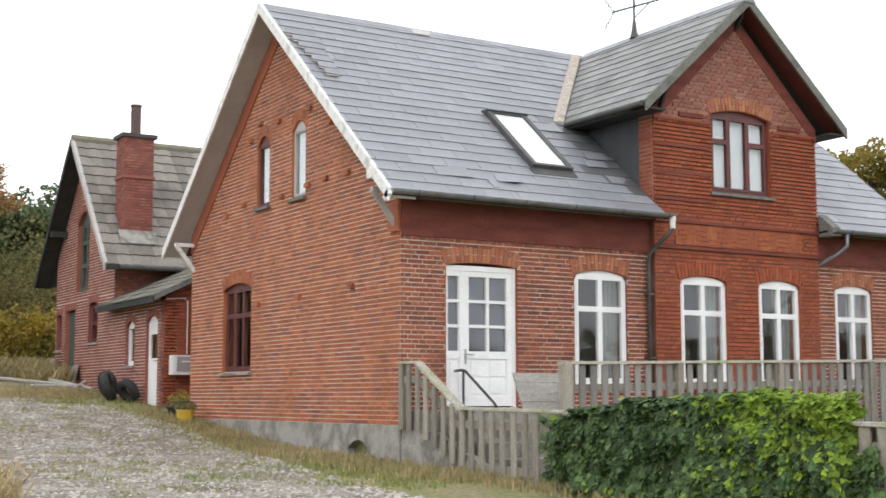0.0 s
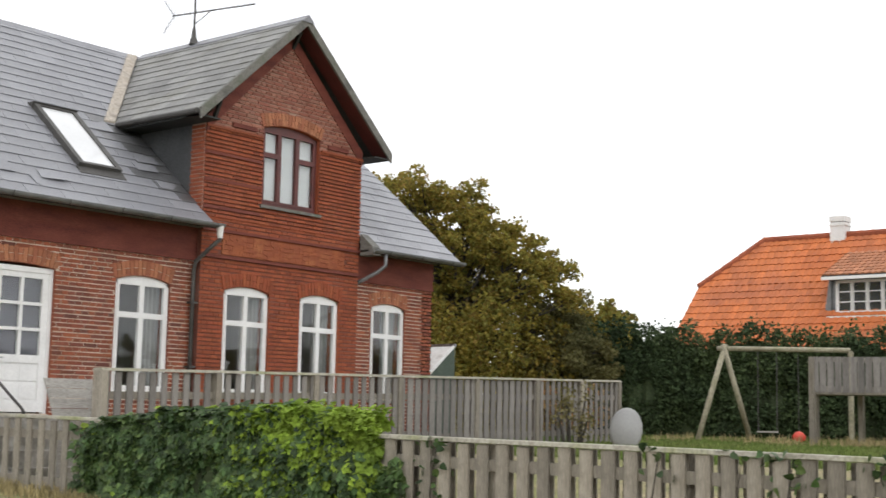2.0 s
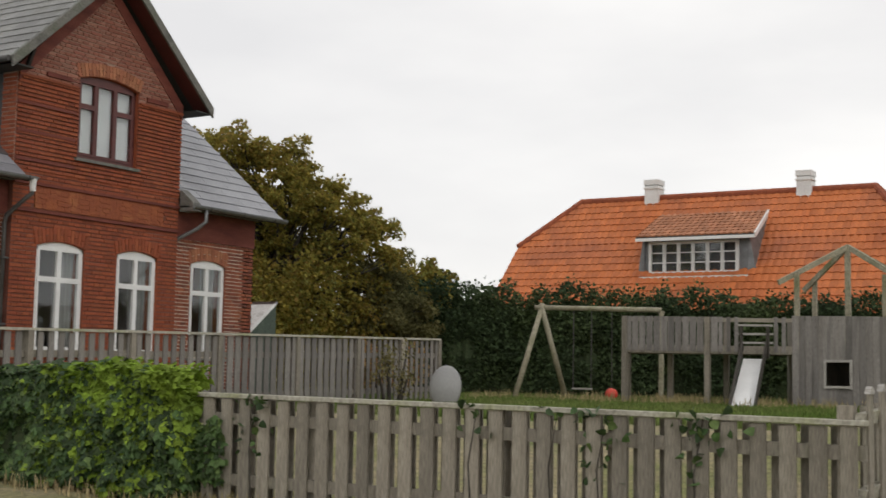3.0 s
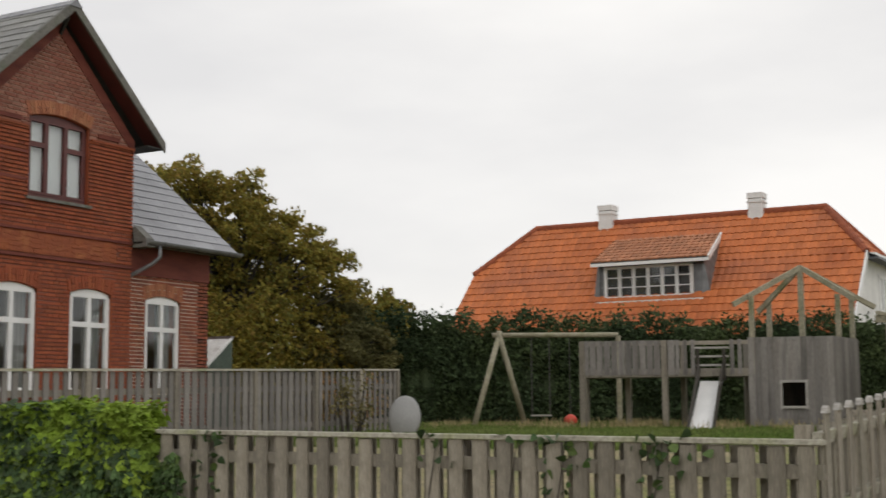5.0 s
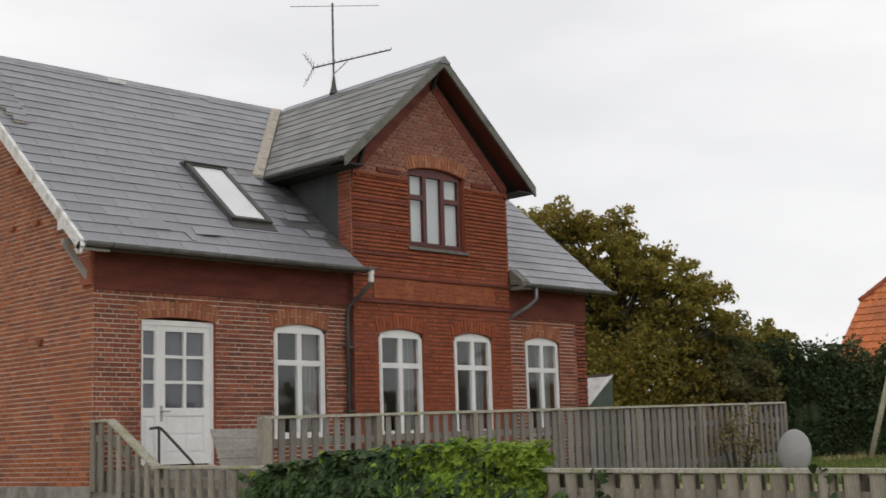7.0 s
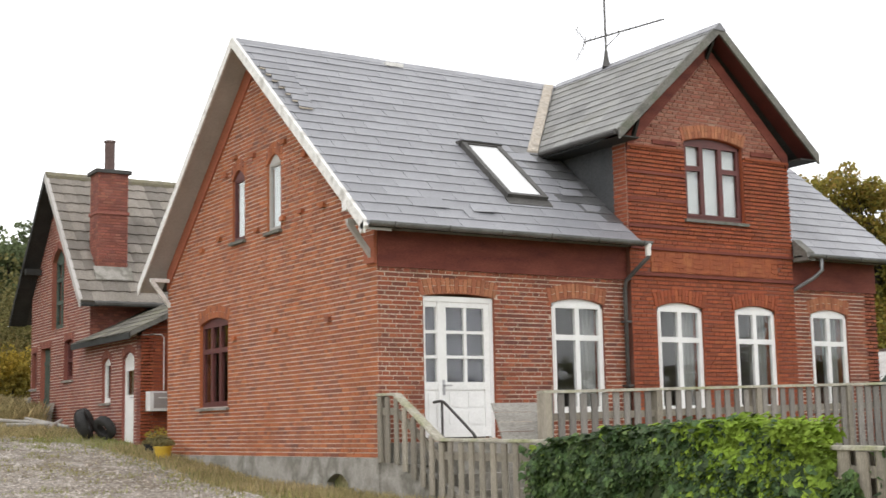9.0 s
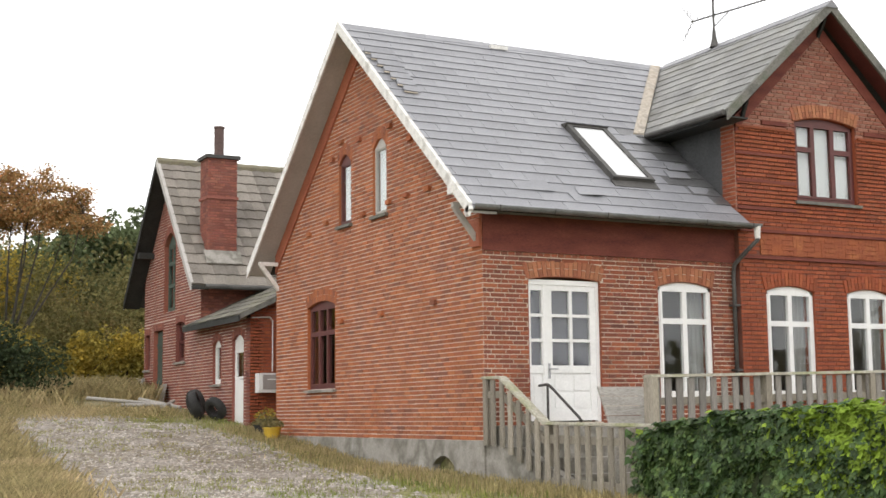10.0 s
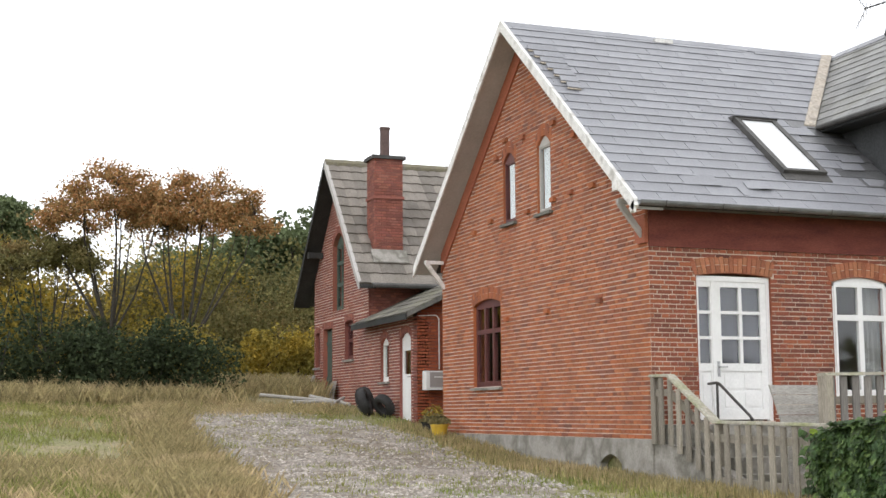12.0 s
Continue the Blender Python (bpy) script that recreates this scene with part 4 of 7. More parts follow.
    for o in fo[1:]:
        window(front, o, WHITE_PAINT, house, CROSS, label="white painted cross window", back=0.025, sill=CONCRETE)
    for o in bo:
        window(bayface, o, WHITE_PAINT, house, CROSS, label="white painted cross window", back=0.025, sill=CONCRETE)
    window(bayface, uo[0], BROWN_PAINT, house, [(0, .31, 0, .66), (0, .31, .66, 1), (.31, .66, 0, 1), (.66, 1, 0, .66), (.66, 1, .66, 1)], label="red-brown painted three-light attic window", back=0.05, sill=GREY_BOARD)
    # east and north walls and the floors close the house
    east = lambda u, v, d: (L + d, u, v)
    part("wall", wall_shell(east, rake, 1.22, [], 0.30), BRICK_GABLE["island"], house)
    part("wall", Geo().box(0.30, L - 0.30, W - 0.30, W, 1.22, 4.68), BRICK_GABLE["island"], house)
    part("floor", Geo().box(0.3, L - 0.3, 0.3, W - 0.3, 1.1, 1.4), INSIDE, house)
    part("floor", Geo().box(0.3, L - 0.3, 0.3, W - 0.3, 4.2, 4.4), INSIDE, house)
    part("partition", Geo().box(0.3, L - 0.3, 3.6, 3.7, 1.4, 4.2), INSIDE, house)
    for x in (2.4, 4.8, 8.4):
        part("partition", Geo().box(x, x + 0.1, 0.3, 3.6, 1.4, 4.2), INSIDE, house)


CROSS = [(0, .5, 0, .69), (.5, 1, 0, .69), (0, .5, .69, 1), (.5, 1, .69, 1)]


def Geo_shift(g, d):
    g.v = [(a + d[0], b + d[1], c + d[2]) for a, b, c in g.v]
    return g


plinth_and_walls()


def door_front():
    """White panelled door with a narrow glazed side light."""
    g = Geo()
    d0, d1 = -0.035, -0.11
    for a, b in ((0.74, 0.79), (1.92, 1.98), (1.01, 1.065)):
        g.prism([(a, 1.46), (b, 1.46), (b, 3.50), (a, 3.50)], front, d0, d1)
    g.prism([(0.74, 3.43), (1.98, 3.43), (1.98, 3.505), (0.74, 3.505)], front, d0 + 0.004, d1)
    door = part("door", g, WHITE_PAINT, house, "white panelled door with side light, glazed above")
    for u0, u1, cols in ((0.79, 1.01, 1), (1.065, 1.92, 2)):
        lf, e0, e1 = Geo(), d0 - 0.012, d1 + 0.01
        st = 0.018 if cols == 1 else 0.10
        for a, b, c, d in ((u0, u0 + st, 1.48, 3.43), (u1 - st, u1, 1.48, 3.43), (u0 + st, u1 - st, 3.35, 3.43), (u0 + st, u1 - st, 2.16, 2.27), (u0 + st, u1 - st, 1.48, 1.62)):
            lf.prism([(a, c), (b, c), (b, d), (a, d)], front, e0, e1)
        iw = (u1 - u0 - 2 * st) / cols
        for k in range(1, cols):
            lf.prism([(u0 + st + k * iw - 0.025, 2.27), (u0 + st + k * iw + 0.025, 2.27), (u0 + st + k * iw + 0.025, 3.35), (u0 + st + k * iw - 0.025, 3.35)], front, e0, e1)
        for r in (1, 2):
            z = 2.27 + r * 1.08 / 3
            lf.prism([(u0 + st, z - 0.022), (u1 - st, z - 0.022), (u1 - st, z + 0.022), (u0 + st, z + 0.022)], front, e0 - 0.002, e1)
        leaf = part("leaf" if cols == 2 else "side_light", lf, WHITE_PAINT, door)
        pn = Geo().prism([(u0 + st, 1.62), (u1 - st, 1.62), (u1 - st, 2.16), (u0 + st, 2.16)], front, e0 - 0.02, e1 + 0.01)
        for k in range(cols):
            a, b = u0 + st + k * iw + 0.04, u0 + st + (k + 1) * iw - 0.04
            for c, d in ((1.66, 1.86), (1.91, 2.12)):
                pn.prism([(a, c), (b, c), (b, d), (a, d)], front, e0 - 0.008, e0 - 0.02)
        part("panel", pn, WHITE_PAINT, door)
        for k in range(cols):
            for r in range(3):
                a, z = u0 + st + k * iw, 2.27 + r * 1.08 / 3
                pane = part("pane", Geo().prism([(a, z), (a + iw, z), (a + iw, z + 1.08 / 3), (a, z + 1.08 / 3)], front, e0 - 0.028, e0 - 0.034), GLASS, door)
                pane.visible_shadow = False
    part("inner_blind", Geo().box(0.80, 1.91, 0.135, 0.14, 2.2, 3.42), PANE_BLIND, door, "lavender-grey cloth behind the door panes")
    h = Geo().tube([(1.105, -0.0, 2.22), (1.105, 0.07, 2.22)], 0.012).tube([(1.10, -0.01, 2.22), (1.215, -0.01, 2.22)], 0.010)
    h.box(1.085, 1.125, 0.04, 0.066, 2.08, 2.30)
    part("door_handle", h, ALU, door, "plain metal lever handle")


door_front()


def house_roof():
    rng = random.Random(14)
    xa, xb = -0.43, 10.80
    deck = Geo()
    N = Vector((0, -SL, 1)).normalized()

    def slab(x0, x1, y0, y1):
        zs = [EAVE_Z + SL * (y - EAVE_Y) for y in (y0, y1)]
        t = 0.07
        deck.hexa([(x0, y0, zs[0] - t), (x1, y0, zs[0] - t), (x1, y1, zs[1] - t), (x0, y1, zs[1] - t), (x0, y0, zs[0] - 0.004), (x1, y0, zs[0] - 0.004), (x1, y1, zs[1] - 0.004), (x0, y1, zs[1] - 0.004)])
    slab(xa, BAY0 - 0.01, EAVE_Y, 1.7)
    slab(BAY1 + 0.01, xb, EAVE_Y, 1.7)
    slab(xa, xb, 1.7, RIDGE_Y)
    yb = 2 * RIDGE_Y - EAVE_Y
    deck.hexa([(xa, RIDGE_Y, RIDGE_Z - 0.07), (xb, RIDGE_Y, RIDGE_Z - 0.07), (xb, yb, EAVE_Z - 0.07), (xa, yb, EAVE_Z - 0.07), (xa, RIDGE_Y, RIDGE_Z - 0.004), (xb, RIDGE_Y, RIDGE_Z - 0.004), (xb, yb, EAVE_Z), (xa, yb, EAVE_Z)])
    roof = part("roof", deck, DECK, house, "grey slate roof with a few slipped slates")
    rows, ex = 22, RUN / 22
    sp = lambda s: ((xa, BAY0 - 0.015), (BAY1 + 0.015, xb)) if s * UPV.y + EAVE_Y < 1.62 else ((xa, xb),)
    pieces = ([], lambda u, s: u < 4.6)
    g = slates(Geo(), (0, EAVE_Y, EAVE_Z), (1, 0, 0), UPV, rows, sp, 0.60, ex, rng=rng, pieces=pieces)
    for i, (gg, o) in enumerate(pieces[0]):
        # slates near the bay get the darker colour: runoff dirt plus painted shade
        dirty_shaded = o.x > 3.75 - 0.5 * (o.y - 0.4) * (o.y < 0.9) + rng.uniform(-0.35, 0.3) and o.y < 1.7
        m = gg.mesh("slate", SLATE_DIRT_SHADE if dirty_shaded else SLATE["object"])
        ob = new("slate", m)
        ob.parent, ob.location = roof, o
        if rng.random() < 0.035:
            ob.rotation_euler = (0, 0, rng.uniform(-0.05, 0.05))
    tagged(part("slates", g, SLATE["island"], roof), kind="stuff")
    back = slates(Geo(), (0, yb, EAVE_Z), (1, 0, 0), (0, -1, SL), rows, lambda s: ((xa, xb),), 0.60, ex, rng=rng)
    tagged(part("slates", back, SLATE["island"], roof), kind="stuff")
    # slipped slates by the verge, in steps, with bare battens between them
    for i in range(7):
        sl, x0 = (3.15 - 0.17 * i - EAVE_Y) / UPV.y, -0.36 + 0.035 * i
        w = 0.50 - 0.045 * i
        base = Vector((x0, EAVE_Y, EAVE_Z)) + UPV * sl + N * 0.028
        bat = Geo().hexa([Vector(q) for q in ((0, 0, 0), (w, 0, 0), (w, 0.05, 0), (0, 0.05, 0), (0, 0, 0.012), (w, 0, 0.012), (w, 0.05, 0.012), (0, 0.05, 0.012))])
        ob = part("bare_batten", bat, LEAD, roof, "bare buff batten" if i == 0 else "")
        ob.location, ob.rotation_euler = base, (math.atan(SL), 0, 0)
        piece = Geo().hexa([Vector(q) for q in ((0.0, 0.04, 0), (w + 0.05, 0.02, 0), (w + 0.02, 0.20, 0), (0.03, 0.2, 0), (0.0, 0.04, 0.014), (w + 0.05, 0.02, 0.014), (w + 0.02, 0.2, 0.014), (0.03, 0.2, 0.014))])
        ob = part("loose_slate", piece, SLATE["object"], roof, "lifted broken slate" if i == 0 else "")
        ob.location, ob.rotation_euler = base + N * 0.014, (math.atan(SL) + 0.05, 0, rng.uniform(-0.07, 0.03))
    for x0, y0, tilt in ((1.45, -0.2, 0.10), (1.62, -0.05, -0.12), (3.75, 0.55, -0.05), (3.95, 0.2, 0.06), (3.9, 0.75, -0.06)):
        piece = Geo().hexa([Vector(q) for q in ((0, 0, 0), (0.42, 0.02, 0), (0.42, 0.22, 0), (0, 0.22, 0), (0, 0, 0.006), (0.42, 0.02, 0.006), (0.42, 0.22, 0.006), (0, 0.22, 0.006))])
        ob = part("loose_slate", piece, SLATE["object"], roof)
        ob.location, ob.rotation_euler = Vector((x0, y0, EAVE_Z + SL * (y0 - EAVE_Y))) + N * 0.02, (math.atan(SL) + 0.0, 0, tilt)
    # ridge capping
    for i in range(28):
        x0, x1 = xa + i * 0.402, xa + (i + 1) * 0.402 + 0.03
        z = RIDGE_Z + 0.024 + rng.uniform(-0.004, 0.004)
        rg = Geo().prism([(-0.14, -0.118), (0.0, 0.0), (0.14, -0.118), (0.14, -0.135), (-0.14, -0.135)], lambda u, v, d: (x0 + d, RIDGE_Y + u, z + v), 0.0, x1 - x0)
        part("ridge_capping", rg, SLATE["object"], roof)
    part("mortar_patch", Geo().box(2.45, 2.8, RIDGE_Y - 0.2, RIDGE_Y - 0.1, RIDGE_Z - 0.13, RIDGE_Z - 0.06), WHITE_WORN, roof, "pale mortar patch")
    # white verge boards, soffit and brackets on the west gable
    for y0, y1, z0, z1 in ((EAVE_Y - 0.02, RIDGE_Y, EAVE_Z, RIDGE_Z), (yb + 0.02, RIDGE_Y, EAVE_Z, RIDGE_Z)):
        vb = Geo().hexa([(xa - 0.03, y0, z0 - 0.16), (xa, y0, z0 - 0.16), (xa, y1, z1 - 0.16), (xa - 0.03, y1, z1 - 0.16), (xa - 0.03, y0, z0 + 0.035), (xa + 0.03, y0, z0 + 0.035), (xa + 0.03, y1, z1 + 0.035), (xa - 0.03, y1, z1 + 0.035)])
        part("bargeboard", vb, WHITE_WORN, house, "flaking white bargeboard")
    sf = Geo()
    for y0, y1, z0, z1 in ((EAVE_Y, RIDGE_Y, EAVE_Z, RIDGE_Z), (yb, RIDGE_Y, EAVE_Z, RIDGE_Z)):
        sf.hexa([(xa, y0, z0 - 0.11), (0.0, y0, z0 - 0.11), (0.0, y1, z1 - 0.11), (xa, y1, z1 - 0.11), (xa, y0, z0 - 0.075), (0.0, y0, z0 - 0.075), (0.0, y1, z1 - 0.075), (xa, y1, z1 - 0.075)])
    part("soffit", sf, SOFFIT, house, "grey boarded soffit")
    fr = Geo().beam((xa, EAVE_Y - 0.03, EAVE_Z - 0.03), (xa, EAVE_Y + 0.1, EAVE_Z - 0.12), 0.06, 0.09)
    part("verge_scroll", fr, WHITE_WORN, house)
    fr = Geo().box(xa - 0.05, xa + 0.04, EAVE_Y + 0.42, EAVE_Y + 0.56, EAVE_Z + 0.22, EAVE_Z + 0.36)
    part("verge_scroll", fr, WHITE_WORN, house)
    for y in (0.12, W - 0.12):
        b = Geo().beam((xa + 0.02, y, 4.52), (0, y, 4.52), 0.07, 0.07).beam((xa + 0.05, y, 4.50), (0.0, y, 4.02), 0.06, 0.075)
        part("bracket", b, WHITE_WORN if y > 1 else SOFFIT, house, "timber eaves bracket")
    # eaves boxing, gutters and pipes
    for a, b in ((0.0, BAY0), (BAY1, L)):
        part("eaves_board", Geo().box(a, b, EAVE_Y + 0.06, 0.0, EAVE_Z - 0.03, EAVE_Z + 0.0), GREY_BOARD, house)
    for a, b in ((xa + 0.02, BAY0 + 0.12), (BAY1 - 0.0, xb)):
        g = Geo()
        k = 7
        prof = [(EAVE_Y - 0.065 + 0.062 * math.cos(math.pi + math.pi * i / k), EAVE_Z - 0.0 + 0.062 * math.sin(math.pi + math.pi * i / k)) for i in range(k + 1)]
        inner = [(y, z + 0.006) for y, z in prof[::-1]]
        poly = prof + inner
        n = len(poly)
        g.add([(a, y, z) for y, z in poly] + [(b, y, z) for y, z in poly], [tuple(range(n)), tuple(range(2 * n - 1, n - 1, -1))] + [(i, n + i, n + (i + 1) % n, (i + 1) % n) for i in range(n)])
        gt = part("gutter", g, ZINC, house, "dull zinc half-round gutter")
        for x in np.arange(a + 0.4, b, 0.9):
            part("gutter_bracket", Geo().tube([(x, EAVE_Y - 0.13, EAVE_Z + 0.01), (x, EAVE_Y - 0.11, EAVE_Z - 0.06), (x, EAVE_Y - 0.06, EAVE_Z - 0.075), (x, EAVE_Y + 0.0, EAVE_Z - 0.05)], 0.008, 6), ZINC_DARK, gt)
    xl = BAY0 - 0.09
    pipe = Geo().tube([(BAY0 + 0.06, EAVE_Y - 0.065, EAVE_Z - 0.05), (BAY0 + 0.06, EAVE_Y - 0.065, EAVE_Z - 0.24), (BAY0 - 0.02, EAVE_Y + 0.04, EAVE_Z - 0.36), (xl, -0.12, EAVE_Z - 0.58), (xl, -0.08, EAVE_Z - 0.7), (xl, -0.08, 1.0)], 0.034, 10)
    dp = part("downpipe", pipe, ZINC_DARK, house, "dark zinc downpipe", smooth=True)
    for z in (3.2, 2.2):
        part("pipe_clip", Geo().box(xl - 0.055, xl + 0.055, -0.15, 0.0, z, z + 0.03), ZINC_DARK, dp)
    part("outlet", Geo().lathe([(0.06, EAVE_Z - 0.03), (0.05, EAVE_Z - 0.1), (0.042, EAVE_Z - 0.22)], BAY0 + 0.06, EAVE_Y - 0.065, 12), WHITE_WORN, dp)
    part("downpipe", Geo().tube([(BAY1 + 0.32, EAVE_Y - 0.065, EAVE_Z - 0.05), (BAY1 + 0.32, EAVE_Y - 0.065, EAVE_Z - 0.26), (BAY1 + 0.24, EAVE_Y + 0.04, EAVE_Z - 0.38), (BAY1 + 0.05, -0.07, EAVE_Z - 0.58), (BAY1 + 0.045, -0.042, EAVE_Z - 0.66), (BAY1 + 0.042, -0.042, 1.0)], 0.034, 10), ZINC, house, "zinc downpipe", smooth=True)
    part("gutter_end_board", Geo().hexa([(BAY1 + 0.0, EAVE_Y - 0.05, EAVE_Z - 0.1), (BAY1 + 0.2, EAVE_Y - 0.05, EAVE_Z - 0.1), (BAY1 + 0.2, -0.16, EAVE_Z - 0.1), (BAY1, -0.16, EAVE_Z - 0.1), (BAY1, EAVE_Y - 0.03, EAVE_Z + 0.05), (BAY1 + 0.2, EAVE_Y - 0.03, EAVE_Z + 0.05), (BAY1 + 0.2, -0.16, EAVE_Z + 0.3), (BAY1, -0.16, EAVE_Z + 0.3)]), GREY_BOARD, house)
    # skylight
    sk0, sk1, s0, s1 = 2.53, 3.25, (0.35 - EAVE_Y) / UPV.y, (1.64 - EAVE_Y) / UPV.y
    O = Vector((0, EAVE_Y, EAVE_Z))

    def rp(u, s, h):
        return O + Vector((u, 0, 0)) + UPV * s + N * h
    fg = Geo()
    f = 0.06
    for a, b, c, d in ((sk0 - 0.03, sk0 + f, s0, s1), (sk1 - f, sk1 + 0.03, s0, s1), (sk0 + f, sk1 - f, s0, s0 + f), (sk0 + f, sk1 - f, s1 - f, s1)):
        fg.hexa([rp(a, c, 0.0), rp(b, c, 0.0), rp(b, d, 0.0), rp(a, d, 0.0), rp(a, c, 0.10), rp(b, c, 0.10), rp(b, d, 0.10), rp(a, d, 0.10)])
    fg.hexa([rp(sk0 - 0.05, s1 - 0.02, 0.0), rp(sk1 + 0.05, s1 - 0.02, 0.0), rp(sk1 + 0.05, s1 + 0.1, 0.0), rp(sk0 - 0.05, s1 + 0.1, 0.0), rp(sk0 - 0.05, s1 - 0.02, 0.125), rp(sk1 + 0.05, s1 - 0.02, 0.125), rp(sk1 + 0.05, s1 + 0.1, 0.03), rp(sk0 - 0.05, s1 + 0.1, 0.03)])
    skl = part("skylight", fg, ZINC_DARK, house, "skylight with dark metal frame")
    part("pane", Geo().hexa([rp(sk0 + f, s0 + f, 0.05), rp(sk1 - f, s0 + f, 0.05), rp(sk1 - f, s1 - f, 0.05), rp(sk0 + f, s1 - f, 0.05), rp(sk0 + f, s0 + f, 0.075), rp(sk1 - f, s0 + f, 0.075), rp(sk1 - f, s1 - f, 0.075), rp(sk0 + f, s1 - f, 0.075)]), SKYLIGHT_REFLECTION, skl)
    part("apron", Geo().hexa([rp(sk0 - 0.06, s0 - 0.16, 0.015), rp(sk1 + 0.06, s0 - 0.16, 0.015), rp(sk1 + 0.06, s0, 0.015), rp(sk0 - 0.06, s0, 0.015), rp(sk0 - 0.06, s0 - 0.16, 0.025), rp(sk1 + 0.06, s0 - 0.16, 0.025), rp(sk1 + 0.06, s0, 0.04), rp(sk0 - 0.06, s0, 0.04)]), ZINC_DARK, skl)
    # gabled roof over the bay
    ez, hw = 6.2, 2.25
    pit = (RIDGE_Z - ez) / hw
    vy = lambda z: (z - EAVE_Z) / SL + EAVE_Y
    for sgn in (-1, 1):
        upd = Vector((-sgn, 0, pit)).normalized()
        run = math.hypot(hw, RIDGE_Z - ez)
        o = Vector((BAYC + sgn * hw, 0, ez))
        dg = Geo().hexa([(o.x, -0.45, ez - 0.07), (BAYC, -0.45, RIDGE_Z - 0.07), (BAYC, RIDGE_Y, RIDGE_Z - 0.07), (o.x, vy(ez), ez - 0.07), (o.x, -0.45, ez - 0.004), (BAYC, -0.45, RIDGE_Z - 0.004), (BAYC, RIDGE_Y, RIDGE_Z - 0.004), (o.x, vy(ez), ez - 0.004)])
        br = part("bay_roof", dg, DECK, house, "mossy slate roof over the bay")
        ex = run / 12
        g = slates(Geo(), o, (0, 1, 0), upd, 12, lambda s: ((-0.46, vy(ez + s * upd.z) + 0.05),), 0.45, ex, rng=rng, ragged=0.012)
        tagged(part("slates", g, SLATE_MOSSY, br), kind="stuff")
        bb = Geo().hexa([(o.x, -0.50, ez - 0.15), (BAYC, -0.50, RIDGE_Z - 0.15), (BAYC, -0.46, RIDGE_Z - 0.15), (o.x, -0.46, ez - 0.15), (o.x, -0.50, ez + 0.03), (BAYC, -0.50, RIDGE_Z + 0.03), (BAYC, -0.43, RIDGE_Z + 0.03), (o.x, -0.43, ez + 0.03)])
        part("bargeboard", bb, GREY_BOARD, house, "weathered grey bargeboard")
        sfd = Geo().hexa([(o.x, -0.46, ez - 0.10), (BAYC, -0.46, RIDGE_Z - 0.10), (BAYC, -0.12, RIDGE_Z - 0.10), (o.x, -0.12, ez - 0.10), (o.x, -0.46, ez - 0.075), (BAYC, -0.46, RIDGE_Z - 0.075), (BAYC, -0.12, RIDGE_Z - 0.075), (o.x, -0.12, ez - 0.075)])
        part("soffit", sfd, BROWN_PAINT, house, "red-brown boarded soffit")
        # flat soffit: black colour stands in for the shade low under the eaves
        part("soffit", Geo().box(min(o.x, BAYC + sgn * 1.83), max(o.x, BAYC + sgn * 1.83), -0.46, vy(ez), ez - 0.10, ez - 0.075), DARK_BOARD, house)
        part("gutter", Geo().tube([(o.x + sgn * 0.03, -0.42, ez - 0.02), (o.x + sgn * 0.03, vy(ez) - 0.1, ez - 0.02)], 0.045, 8), ZINC_DARK, house)
        if sgn < 0:
            part("bracket", Geo().beam((BAYC - 1.70, -0.30, 6.46), (BAYC - 1.70, -0.15, 6.16), 0.05, 0.06), DARK_BOARD, house)
        # lead valley
        a0, a1 = Vector((o.x, vy(ez), ez)), Vector((BAYC - 0.1 * -sgn, RIDGE_Y - 0.1, RIDGE_Z - 0.05))
        off = Vector((sgn * 0.22, 0, 0.012))
        sl = Vector((0, -0.0, 0.035))
        vg = Geo().hexa([a0 + off + sl * 0.2, a0 + sl * 0.2, a1 + sl * 0.2, a1 + off + sl * 0.2, a0 + off + sl, a0 + sl * 1.6, a1 + sl * 1.6, a1 + off + sl])
        part("valley_flashing", vg, LEAD, house, "buff mortar and lead valley flashing")
    part("bracket", Geo().beam((BAYC, -0.34, 8.0), (BAYC, -0.15, 7.72), 0.05, 0.06), DARK_BOARD, house)
    for i in range(12):
        y0, y1 = -0.52 + i * 0.37, -0.52 + (i + 1) * 0.37 + 0.03
        z = RIDGE_Z + 0.04
        rc = Geo().prism([(-0.13, -0.117), (0.0, 0.0), (0.13, -0.117), (0.13, -0.135), (-0.13, -0.135)], lambda u, v, d: (BAYC + u, y0 + d, z + v), 0.0, y1 - y0)
        part("ridge_capping", rc, SLATE["object"], house)


house_roof()

# curtains and blinds behind the panes
for u0, u1 in ((3.62, 4.05),):
    curtain(front, u0, u1, 1.85, 3.45, -0.24, CURTAIN, "pale grey curtain behind the window", 5)
curtain(front, 9.25, 9.62, 1.85, 3.45, -0.24, CURTAIN, "pale grey curtain behind the window", 5)
for u0, u1 in ((5.62, 6.04), (7.3, 7.7)):
    curtain(bayface, u0, u1, 1.85, 3.45, -0.24, CURTAIN, "pale grey curtain behind the window", 5)
for put, u0, u1, v0, v1 in ((bayface, 5.84, 7.08, 5.0, 6.3), (west, 3.14, 3.56, 4.88, 6.0), (west, 4.57, 4.98, 4.88, 6.0)):
    solid("roller_blind", Geo().prism([(u0, v0), (u1, v0), (u1, v1), (u0, v1)], put, -0.10 if put is west else -0.13, -0.105 if put is west else -0.135), BLIND, "pale blind drawn behind the window", "blind", "attic blinds")


